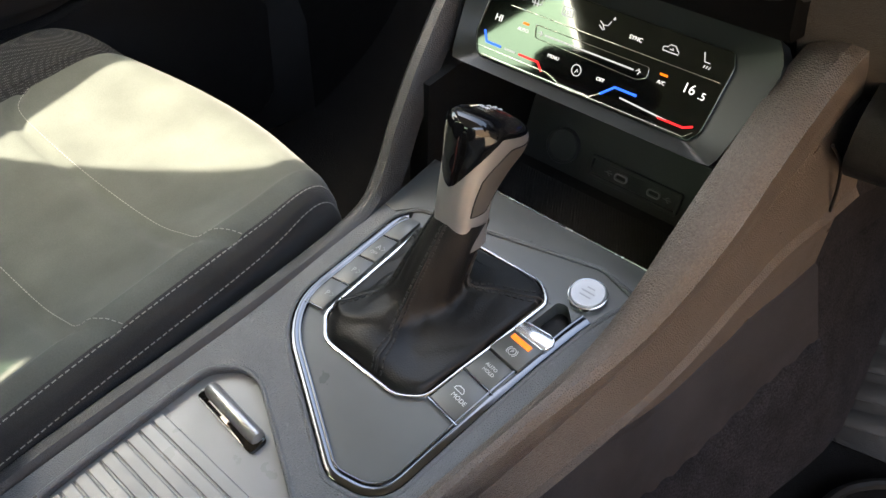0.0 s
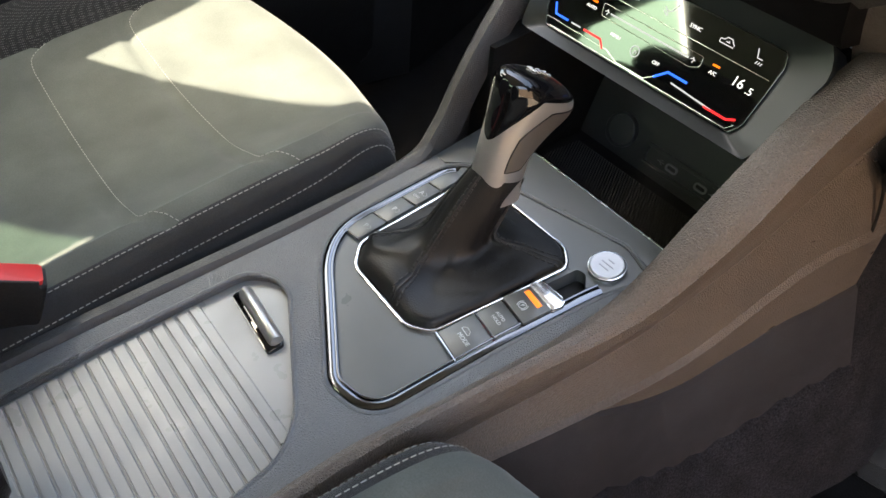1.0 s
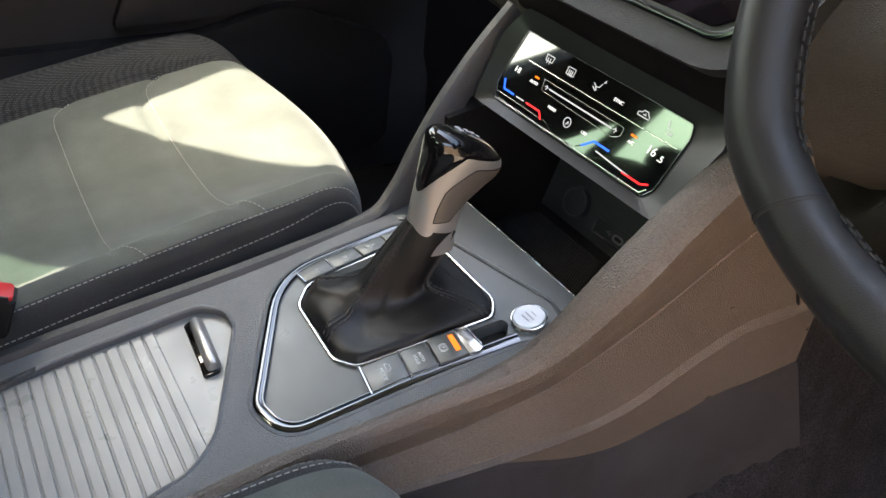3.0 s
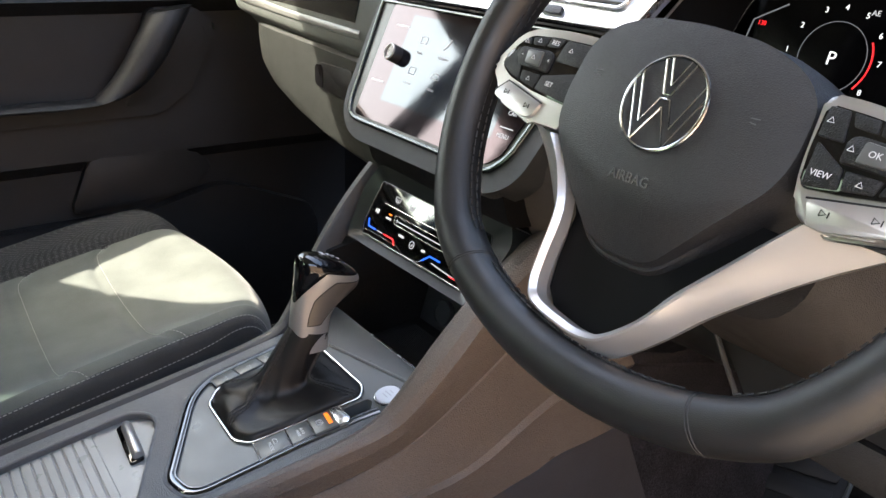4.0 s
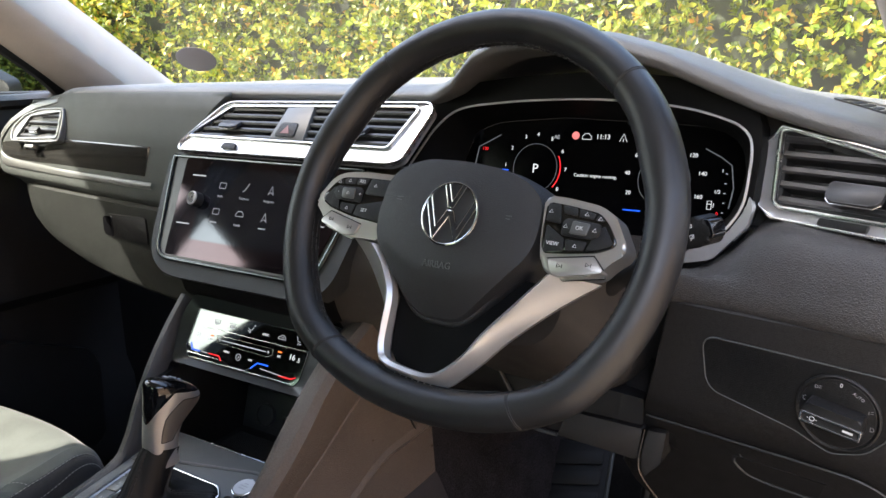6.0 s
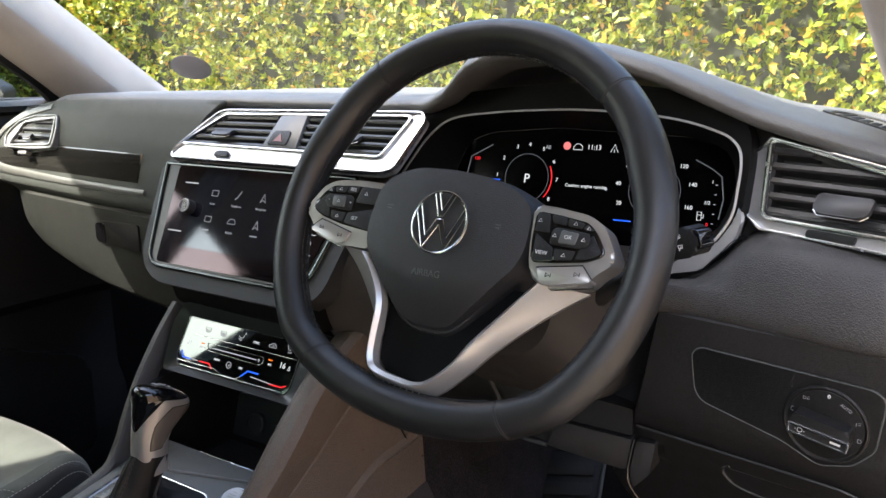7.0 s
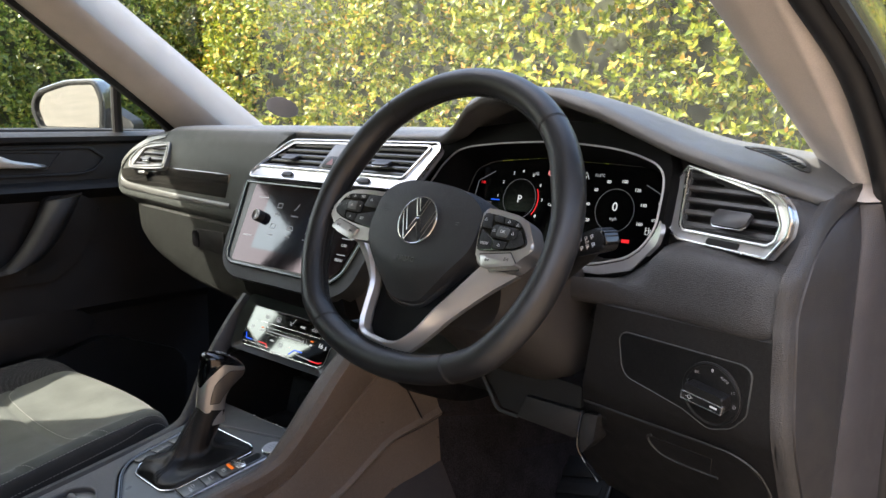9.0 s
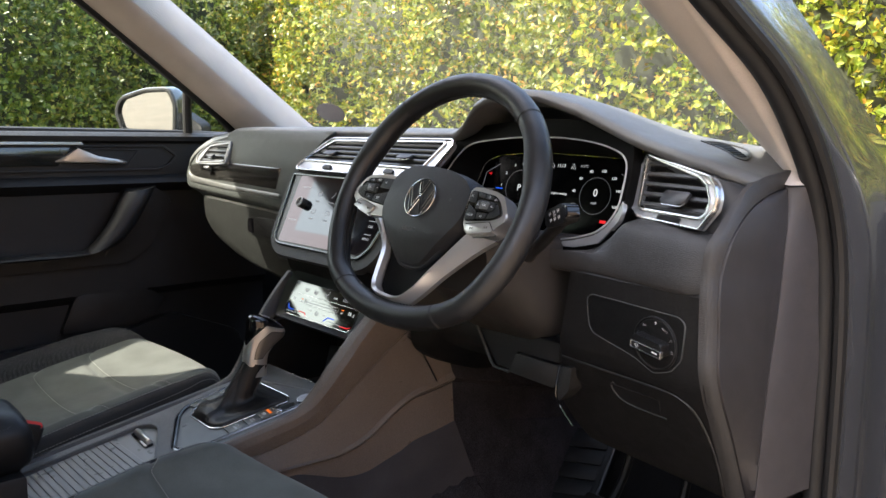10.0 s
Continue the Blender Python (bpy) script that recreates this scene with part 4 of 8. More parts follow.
lathe(bm, [(0.0, 0.002), (0.0045, 0.002), (0.005, 0.003), (0.0075, 0.0035), (0.0085, 0.0025), (0.009, -0.004)], fr((0.4655, 0.185, 0.985), (0, 0, 1), (0, -1, 0)) @ Matrix.Rotation(math.pi, 4, "X"), 24)
part("lock_cap", bm, hard_black, shroud)

bm = B()
secs = []
for x in np.linspace(0.15, 0.50, 14):
    d = 0.02 * math.sin((x - 0.15) / 0.35 * math.pi)
    sec = [(0.19, 0.93), (0.165, 0.905), (0.160, 0.885), (0.165, 0.862), (0.19, 0.842), (0.24, 0.82), (0.32, 0.80), (0.5, 0.80)]
    secs.append([(x, p.y + d + 0.03 * (0.5 - x), p.z - 0.03 * (x < 0.2)) for p in spline([(0, a, b) for a, b in sec], 3)])
surf(bm, secs)
part("knee_panel", bm, hard_black, dash, "black knee panel under the column", angle=50)
bm = B()
tube(bm, spline([(0.3120, 0.153, 0.912), (0.3220, 0.153, 0.895), (0.3380, 0.153, 0.8700), (0.3500, 0.153, 0.8520), (0.3600, 0.153, 0.8480), (0.383, 0.153, 0.8475)], 6), 0.0022, 8)
part("knee_edge", bm, bin_grey, dash, "lighter grey edge of the open pocket")
KP = Matrix(((1, 0, 0, 0), (0, 0, -1, 0.154), (0, 1, 0, 0), (0, 0, 0, 1)))
bm = B()
prism(bm, rpoly([(0.396, 0.8765), (0.4715, 0.8765), (0.4665, 0.8435), (0.383, 0.8475)], 0.003), KP, -0.03, 0.002, 0.0015)
part("pocket_ledge", bm, panel_charcoal, dash, "charcoal ledge under the steering column")
bm = B()
prism(bm, rpoly([(0.4755, 0.8760), (0.494, 0.878), (0.490, 0.8460), (0.474, 0.8270), (0.4705, 0.8435)], 0.003), KP, -0.03, 0.002, 0.0015)
part("ledge_end", bm, panel_charcoal, dash)
bm = B()
tube(bm, spline([(0.4735, 0.1525, 0.877), (0.4685, 0.1525, 0.844), (0.4735, 0.1525, 0.826), (0.497, 0.154, 0.800)], 6), 0.0011, 6)
part("panel_gap", bm, piano, dash)
# near-black slab stands in for the shade inside the open pocket
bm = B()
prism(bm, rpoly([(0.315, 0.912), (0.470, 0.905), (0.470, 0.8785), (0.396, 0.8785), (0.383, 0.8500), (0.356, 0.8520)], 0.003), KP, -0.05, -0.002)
part("pocket_shade", bm, rubber, dash, "dark slab for the shade in the pocket below the column")

# fascia behind the wheel, between screen and column
bm = B()
rows = []
for x in np.linspace(0.10, 0.30, 12):
    f = (x - 0.10) / 0.20
    sec = [(0.20, 1.10), (0.16 + 0.02 * f, 1.06), (0.135 + 0.03 * f, 1.0), (0.14 + 0.04 * f, 0.95), (0.165 + 0.06 * f, 0.90), (0.22 + 0.10 * f, 0.85), (0.30 + 0.14 * f, 0.815)]
    rows.append([(x, p.y, p.z) for p in spline([(0, a, b) for a, b in sec], 3)])
surf(bm, rows)
fascia_brown = material("padded_fascia_brown", (0.055, 0.047, 0.041), 0.38, grain=0.0004, gscale=800, vary=0.12)
part("inner_fascia", bm, fascia_brown, dash, "padded charcoal fascia beside the console", angle=50)
bm = B()
rows = []
for x in np.linspace(-0.20, 0.13, 14):
    sec = [(0.19, 1.11), (0.16, 1.04), (0.135, 0.975), (0.13, 0.958), (0.134, 0.945), (0.15, 0.935), (0.25, 0.93)]
    rows.append([(x, p.y + 0.05 * max(0.0, (x - 0.08) / 0.05) ** 2, p.z) for p in spline([(0, a, b) for a, b in sec], 3)])
surf(bm, rows)
part("screen_surround", bm, soft_grey, dash, angle=50)

# ---- touchscreen ----
SC = fr((0, 0.112, 0.9786), (1, 0, 0), (0, 0.5, 1))
screen = thing("touchscreen", (0, 0.11, 0.97), "dark touchscreen in a silver-edged frame with a rotary knob", "screen")
so = ccw(rpoly([(-0.155, -0.026), (0.095, -0.026), (0.127, -0.004), (0.148, 0.080), (0.150, 0.138), (-0.204, 0.138), (-0.193, 0.002)], [0.03, 0.02, 0.02, 0.015, 0.012, 0.012, 0.03], 6))
bm = B()
prism(bm, so, SC, -0.03, 0.0, 0.010, 4)
part("housing", bm, soft_grey, screen, "dark grey housing")
climate_grey = material("satin_green_grey", (0.011, 0.0145, 0.0140), 0.32, vary=0.08, wear=0.04, spec=0.42)
bezel_silver = material("satin_bezel_silver", (0.09, 0.10, 0.105), 0.2, 1.0, vary=0.05)
si = ccw(rpoly([(-0.160, -0.0075), (0.088, -0.0075), (0.108, 0.012), (0.130, 0.078), (0.137, 0.136), (-0.196, 0.136), (-0.178, 0.004)], [0.012, 0.010, 0.010, 0.01, 0.006, 0.006, 0.012], 4))
bm = B()
ring_round(bm, si, 0.0055, SC, -0.002, 0.0032, 0.0018)
part("bezel", bm, bezel_silver, screen, "dark silver bezel")
bm = B()
prism(bm, inset(si, 0.0048), SC, -0.004, 0.0004)
part("facet", bm, climate_grey, screen, "satin dark facet inside the bezel")
bm = B()
prism(bm, rpoly([(-0.158, 0.0005), (0.080, 0.0005), (0.097, 0.014), (0.118, 0.080), (0.124, 0.1305), (-0.166, 0.1305)], 0.005, 3), SC, -0.002, 0.0018)
display = part("display", bm, screen_glass, screen, "glossy black display glass")
lcd_glass = material("lcd_panel", (0.006, 0.006, 0.009), 0.05, spec=0.52, vary=0.03, wear=0.02, tint=(0.72, 0.85, 1.0))
bm = B()
prism(bm, [(-0.1195, 0.0245), (0.073, 0.0245), (0.073, 0.1225), (-0.1195, 0.1225)], SC, 0.0, 0.0019)
part("lcd_panel", bm, lcd_glass, display, "bluish active panel under the glass")
KN = SC @ Matrix.Translation((-0.1215, 0.0755, 0.0018))
bm = B()
lathe(bm, [(0.0095, 0), (0.0095, 0.010), (0.009, 0.011)], KN, 28)
knob = part("knob", bm, rubber, screen, "black rotary knob with silver face")
bm = B()
lathe(bm, [(0.0088, 0.0108), (0.0088, 0.0122), (0.0080, 0.0128), (0.0070, 0.0124), (0.0070, 0.011)], KN, 28)
part("knob_face", bm, silver, knob)
for u, v in ((-0.1330, 0.1085), (-0.1395, 0.0435)):
    bm = B()
    box(bm, SC, u - 0.0125, u + 0.0125, v - 0.0008, v + 0.0008, 0.0018, 0.0022)
    part("key_line", bm, glow_soft, display)
for i, v in enumerate((0.085, 0.062, 0.038)):
    bm = B()
    box(bm, SC, 0.080, 0.098, v - 0.0005, v + 0.0005, 0.0018, 0.0022)
    part("key_line", bm, glow_soft, display)
text("CAR", SC @ Matrix.Translation((0.089, 0.052, 0.002)), 0.006, glow_soft, display)
text("MENU", SC @ Matrix.Translation((0.088, 0.030, 0.002)), 0.006, glow_soft, display)
icon = material("screen_icon", (0.2, 0.2, 0.22), 0.4, emit=(0.7, 0.72, 0.78), power=0.012)
for r_, names in enumerate((("Radio", "Telephone", "Navigation"), ("App", "Vehicle", "Setup"))):
    for c_, nm in enumerate(names):
        cx, cv_ = -0.084 + 0.043 * c_, 0.098 - 0.034 * r_
        bm = B()
        if c_ == 0:
            ring_round(bm, ccw(rpoly([(cx - 0.006, cv_ - 0.004), (cx + 0.006, cv_ - 0.004), (cx + 0.006, cv_ + 0.004), (cx - 0.006, cv_ + 0.004)], 0.001)), 0.0009, SC, 0.0018, 0.0022, 0.0001)
        elif c_ == 1 and r_ == 0:
            tube(bm, [SC @ Vector(p) for p in ((cx - 0.005, cv_ - 0.005, 0.0019), (cx - 0.002, cv_ - 0.003, 0.0019), (cx + 0.002, cv_ + 0.003, 0.0019), (cx + 0.003, cv_ + 0.006, 0.0019))], 0.0008, 6)
        elif c_ == 1:
            ring_round(bm, ccw(rpoly([(cx - 0.007, cv_ - 0.003), (cx + 0.007, cv_ - 0.003), (cx + 0.007, cv_), (cx + 0.004, cv_ + 0.004), (cx - 0.004, cv_ + 0.004), (cx - 0.007, cv_)], 0.001)), 0.0009, SC, 0.0018, 0.0022, 0.0001)
        else:
            ring_round(bm, ccw([(cx - 0.005, cv_ - 0.006), (cx, cv_ - 0.003), (cx + 0.005, cv_ - 0.006), (cx, cv_ + 0.006)]), 0.0009, SC, 0.0018, 0.0022, 0.0001)
        part("icon", bm, icon, display)
        if nm in ("Radio", "Telephone", "Navigation", "Vehicle"):
            text(nm, SC @ Matrix.Translation((cx, cv_ - 0.014, 0.0021)), 0.0042, icon, display)
        else:
            bm = B()
            box(bm, SC, cx - 0.006, cx + 0.006, cv_ - 0.0148, cv_ - 0.0132, 0.0018, 0.0022)
            part("caption_bar", bm, icon, display)

# ---- climate panel ----
climate_glass = material("climate_glass", (0.003, 0.003, 0.0034), 0.04, spec=0.85, vary=0.05, wear=0.015, tint=(0.86, 1.0, 0.98))
CL0 = fr((-0.01857, 0.09813, 0.85258), (0.99838, 0.05686, 0), (-0.0270, 0.4745, 0.8799))
CL = CL0 @ Matrix(((0.9538, -0.0988, 0, 0.0033), (-0.0257, 0.9839, 0, 0.0005), (0, 0, 1, 0), (0, 0, 0, 1)))
bm = B()
surf(bm, [[(x, 0.20, 0.985), (x, 0.118, 0.972), (x, 0.112, 0.966), (x, 0.1235, 0.930), (x, 0.131, 0.9215), (x, 0.20, 0.915)] for x in (-0.140, -0.10, 0.0, 0.08, 0.104)], closed_u=True, caps=True)
part("centre_filler", bm, cap_black, dash, "dark strip between screen and climate panel")
climate = thing("climate_panel", (-0.02, 0.11, 0.84), "gloss black climate control panel in a grey frame", "climate control")
co_ = ccw(rpoly([(-0.122, -0.0125), (0.110, -0.0125), (0.136, 0.060), (0.128, 0.079), (-0.104, 0.079), (-0.120, 0.050)], 0.005, 3))
ci_ = ccw(rpoly([(-0.102, -0.003), (0.086, -0.003), (0.094, 0.006), (0.103, 0.052), (0.100, 0.0625), (-0.098, 0.0625), (-0.108, 0.012)], 0.003, 3))
bm = B()
ring(bm, match(co_, 80), match(ci_, 80), CL, -0.03, 0.005, -0.003)
part("frame", bm, climate_grey, climate, "satin grey frame")
bm = B()
ring_round(bm, ci_, 0.0010, CL, -0.006, -0.0014, 0.0003)
part("rim", bm, dark_chrome, climate, "thin chrome rim")
bm = B()
prism(bm, inset(ci_, 0.001), CL, -0.008, -0.0024)
face = part("glass_face", bm, climate_glass, climate, "gloss black touch face")


def bar(pts, w, mat, h=-0.0022, name="slider_line", flat=0.3):
    b_ = B()
    tube(b_, [CL @ Vector((x, y, h)) for x, y in pts], w, 6, flat=1.0)
    return part(name, b_, mat, face)


bar([(-0.082, 0.0405), (0.096, 0.0405)], 0.0005, bright_chrome, name="divider")
bar([(-0.100, 0.0165), (-0.096, 0.0085), (-0.082, 0.0085)], 0.0009, glow_blue)
bar([(-0.064, 0.0085), (-0.046, 0.0085), (-0.041, 0.003)], 0.0008, glow_red)
bar([(-0.078, 0.0085), (-0.068, 0.0085)], 0.0006, glow_soft)
bar([(0.012, 0.0045), (0.022, 0.0125), (0.040, 0.0125)], 0.0009, glow_blue)
bar([(0.060, 0.0045), (0.080, 0.0045), (0.087, 0.0075)], 0.0008, glow_red)
bar([(0.028, 0.0070), (0.070, 0.0045)], 0.0006, glow_soft)
bar([(-0.046, 0.0285), (0.032, 0.0285)], 0.0006, glow_soft)
bar([(-0.104, 0.004), (-0.036, 0.004), (-0.024, -0.0005), (0.004, -0.0005), (0.014, 0.006)], 0.00045, chrome, name="slider_edge")
bar([(-0.098, -0.0015), (0.082, -0.0012), (0.088, 0.004)], 0.0005, bright_chrome, name="slider_edge")
bm = B()
ring_round(bm, ccw(rpoly([(-0.056, 0.034), (-0.054, 0.024), (0.036, 0.0225), (0.044, 0.026), (0.044, 0.034)], 0.002)), 0.0007, CL, -0.003, -0.0016, 0.0002)
part("fan_slider", bm, chrome, face, "chrome edged fan slider")
bar([(-0.067, 0.0315), (-0.062, 0.0315)], 0.0008, glow_orange, name="lamp")
bar([(0.0525, 0.0325), (0.0585, 0.0325)], 0.0008, glow_orange, name="lamp")
for s_, x, y, z in (("HI", -0.090, 0.0285, 0.0085), ("AUTO", -0.066, 0.0265, 0.0042), ("MENU", -0.034, 0.0160, 0.0042), ("OFF", 0.009, 0.0135, 0.0044), ("A/C", 0.055, 0.0270, 0.0044), ("SYNC", 0.027, 0.0487, 0.0048), ("16", 0.0760, 0.0297, 0.0115), (".5", 0.0865, 0.0280, 0.0085)):
    text(s_, CL0 @ Matrix.Translation((0.9538 * x - 0.0988 * y + 0.0033, 0.9839 * y - 0.0257 * x + 0.0005, -0.0022)) @ Matrix.Rotation(-0.027, 4, "Z"), z * 0.84, glow_white, face, align="CENTER")


def icon_lines(M, cx, cy, strokes, mat, parent, w=0.0004, name="symbol"):
    b_ = B()
    for st in strokes:
        tube(b_, [M @ Vector((cx + x, cy + y, 0)) for x, y in st], w, 5)
    return part(name, b_, mat, parent)


CLS = CL @ Matrix.Translation((0, 0, -0.0021))
icon_lines(CLS, 0.055, 0.0500, [[(-0.006, -0.002), (-0.006, 0.0005), (-0.003, 0.001), (-0.001, 0.003), (0.003, 0.003), (0.005, 0.0005), (0.006, 0), (0.006, -0.002), (-0.006, -0.002)], [(-0.001, 0), (0.002, 0), (0.001, 0.0012)]], glow_soft, face)
icon_lines(CLS, 0.082, 0.0510, [[(-0.003, 0.005), (-0.001, -0.001), (0.003, -0.001)], [(-0.001, -0.005), (0, -0.003)], [(0.001, -0.005), (0.002, -0.003)], [(0.003, -0.005), (0.004, -0.003)]], glow_soft, face)
icon_lines(CLS, 0.002, 0.0500, [[(-0.006, 0.002), (-0.003, 0.000), (0.001, 0.0005), (0.003, 0.004)], [(0.004, 0.0055), (0.0055, 0.006), (0.005, 0.0075), (0.004, 0.0055)], [(-0.006, -0.001), (-0.002, -0.0035)], [(-0.003, 0.000), (-0.001, -0.003)]], glow_soft, face)
icon_lines(CLS, -0.032, 0.0500, [[(-0.0045, -0.003), (-0.0045, 0.003), (0.0045, 0.003), (0.0045, -0.003), (-0.0045, -0.003)], [(-0.002, -0.004), (-0.002, 0.001)], [(0, -0.004), (0, 0.001)], [(0.002, -0.004), (0.002, 0.001)]], glow_soft, face)
icon_lines(CLS, -0.060, 0.0500, [[(-0.005, 0.003), (0.005, 0.003), (0.004, -0.002), (-0.004, -0.002), (-0.005, 0.003)], [(-0.002, -0.004), (-0.002, 0.001)], [(0.001, -0.004), (0.001, 0.001)]], glow_soft, face)
icon_lines(CLS, -0.012, 0.0135, [disc(0.004, 14) + [(0.004, 0)], [(-0.001, -0.002), (0.0008, 0.001), (0.0015, -0.001)]], glow_soft, face)
for cx in (-0.050, 0.036):
    icon_lines(CLS, cx, 0.0285, [[(-0.002, 0), (0, 0.001), (0.002, 0)], [(0, -0.002), (0.001, 0), (0, 0.002)]], glow_soft, face)

# ---- instrument cluster ----
# pale colour carries the window's reflection along the cluster's chrome line
edge_glint = material("pale_edge_glint", (0.36, 0.365, 0.37), 0.35, 0.2, vary=0.03)
cluster_glass = material("dark_display_glass", (0.0015, 0.0015, 0.002), 0.12, spec=0.08, vary=0.05, wear=0.02)
IC = fr((0.37, 0.250, 1.100), (1, 0, 0), (0, 0.25, 1))
cluster = thing("instrument_cluster", (0.37, 0.25, 1.05), "digital instrument cluster, lit, in a chrome-edged hood", "instrument cluster")
out_ = ccw(rpoly([(-0.212, -0.022), (-0.178, 0.027), (-0.154, 0.0475), (-0.130, 0.0545), (-0.061, 0.0615), (0.0, 0.0645), (0.05, 0.0642), (0.098, 0.061), (0.132, 0.056), (0.164, 0.0462), (0.176, 0.036), (0.179, 0.02), (0.1785, -0.022), (0.166, -0.044), (0.148, -0.058), (0.112, -0.069), (0.07, -0.076), (-0.15, -0.074)], [0.01, 0.012, 0.012, 0.02, 0.02, 0.02, 0.02, 0.02, 0.02, 0.008, 0.008, 0.008, 0.012, 0.008, 0.008, 0.01, 0.012, 0.012], 4))
bm = B()
BZ = fr(IC @ Vector((0, 0, 0.058)), (1, -0.13, 0), (0, 0.25, 1))
inn_ = ccw(rpoly([(-0.150, -0.045), (-0.12, -0.060), (0.085, -0.062), (0.134, -0.050), (0.155, -0.022), (0.157, 0.018), (0.148, 0.040), (0.115, 0.050), (-0.03, 0.055), (-0.11, 0.048), (-0.140, 0.036), (-0.152, 0.0)], 0.008, 4))
rows = [[BZ @ Vector((x, y, 0)) for x, y in match(out_, 90)], [IC @ Vector((x, y, 0.004)) for x, y in match(inn_, 90)]]
surf(bm, rows, closed_u=True)
part("recess", bm, cap_black, cluster, "black recessed surround")
bm = B()
tube(bm, [BZ @ Vector((x, y, 0.001)) for x, y in out_], 0.0012, 8, closed=True)
part("chrome_edge", bm, edge_glint, cluster, "thin chrome edge, its bright reflection put into the colour")
bm = B()
ring(bm, match(ccw([(min(p[0] * 1.14, p[0] + 0.006), p[1] * 1.35 + 0.004) for p in out_]), 90), match(out_, 90), BZ, -0.02, -0.001)
part("hood_lining", bm, cap_black, cluster, "black lining under the hood")
bm = B()
prism(bm, inn_, IC, -0.004, 0.003)
glass_face = part("display", bm, cluster_glass, cluster, "dark lit display")
D1 = IC @ Matrix.Translation((0, 0, 0.0032))


def arc(cx, cy, r, a0, a1, n=24):
    return [(cx + r * math.cos(radians(a0 + (a1 - a0) * i / n)), cy + r * math.sin(radians(a0 + (a1 - a0) * i / n))) for i in range(n + 1)]


dim = material("dim_ring_glow", (0.1, 0.1, 0.1), 0.4, emit=(0.5, 0.55, 0.65), power=0.02)
icon_lines(D1, 0, 0, [arc(-0.062, 0, 0.026, 0, 360, 40)], dim, glass_face, 0.0003, "dial_ring")
icon_lines(D1, 0, 0, [arc(0.080, -0.004, 0.026, 0, 360, 40)], dim, glass_face, 0.0003, "dial_ring")
icon_lines(D1, 0, 0, [arc(-0.062, 0, 0.030, -40, 28, 12)], glow_red, glass_face, 0.0006, "red_line")
text("P", D1 @ Matrix.Translation((-0.0615, -0.001, 0)), 0.014, glow_white, glass_face)
text("0", D1 @ Matrix.Translation((0.080, 0.000, 0)), 0.015, glow_white, glass_face)
text("mph", D1 @ Matrix.Translation((0.080, -0.014, 0)), 0.0055, glow_soft, glass_face)
for i, a in enumerate((178, 146, 114, 90, 62, 32, 0, -36)):
    text(str(i + 1), D1 @ Matrix.Translation((-0.062 + 0.036 * math.cos(radians(a)), 0.036 * math.sin(radians(a)), 0)), 0.0058, glow_white, glass_face)
for i, a in enumerate((204, 172, 140, 110, 78, 46, 14, -22)):
    text(str(20 * (i + 1)), D1 @ Matrix.Translation((0.080 + 0.038 * math.cos(radians(a)), -0.004 + 0.036 * math.sin(radians(a)), 0)), 0.0056, glow_white, glass_face)
text("11:13", D1 @ Matrix.Translation((0.012, 0.036, 0)), 0.0070, glow_white, glass_face)
text("AE", D1 @ Matrix.Translation((-0.040, 0.034, 0)), 0.0055, glow_soft, glass_face)
text("11.0°C", D1 @ Matrix.Translation((0.053, 0.037, 0)), 0.0050, glow_soft, glass_face)
text("Caution: engine running.", D1 @ Matrix.Translation((0.008, -0.0045, 0)), 0.0048, glow_white, glass_face)
bm = B()
prism(bm, disc(0.0042, 20, -0.0185, 0.0365), D1, 0, 0.0003)
part("warning_lamp", bm, glow_pink, glass_face)
icon_lines(D1, 0.034, 0.036, [[(-0.004, -0.004), (0, 0.004), (0.004, -0.004)], [(0, -0.004), (0, -0.001)]], glow_white, glass_face, 0.0003)
icon_lines(D1, -0.006, 0.036, [[(-0.005, -0.003), (-0.005, 0.0), (-0.002, 0.003), (0.002, 0.003), (0.005, 0.0), (0.005, -0.003), (-0.005, -0.003)]], glow_white, glass_face, 0.0003)
for ln_ in ([(-0.140, -0.02), (-0.134, 0.020), (-0.108, 0.034)], [(0.1172, 0.0289), (0.1334, 0.0211), (0.1433, 0.0142), (0.1471, -0.0072), (0.1448, -0.0263)]):
    icon_lines(D1, 0.0, 0.0, [ln_], dim, glass_face, 0.0006, "side_line")
for ln_ in ([(-0.108, -0.004), (-0.094, -0.004)], [(0.042, -0.036), (0.060, -0.036)]):
    icon_lines(D1, 0.0, 0.0, [ln_], glow_blue, glass_face, 0.0007, "blue_mark")
text("1", D1 @ Matrix.Translation((0.1355, 0.0085, 0)), 0.0048, glow_white, glass_face)
text("1/2", D1 @ Matrix.Translation((0.1325, -0.0115, 0)), 0.0048, glow_white, glass_face)
text("0", D1 @ Matrix.Translation((0.1345, -0.0322, 0)), 0.0048, glow_red, glass_face)
text("130", D1 @ Matrix.Translation((-0.126, 0.018, 0)), 0.005, glow_red, glass_face)
text("90", D1 @ Matrix.Translation((-0.126, -0.010, 0)), 0.005, glow_soft, glass_face)
for i in range(5):
    icon_lines(D1, 0.1385, 0.0060 - 0.0092 * i, [[(0, 0), (0.0018, 0)]], glow_soft, glass_face, 0.0004, "gauge_tick")
icon_lines(D1, 0.1275, -0.0245, [[(-0.003, -0.004), (-0.003, 0.004), (0.001, 0.004), (0.001, -0.004), (-0.003, -0.004)], [(-0.003, 0.001), (0.001, 0.001)], [(0.001, -0.001), (0.003, -0.002), (0.003, 0.002)]], glow_white, glass_face, 0.0003)
bm = B()
box(bm, D1, 0.096, 0.106, -0.041, -0.037, 0, 0.0003)
part("warning_lamp", bm, glow_red, glass_face)
bm = B()
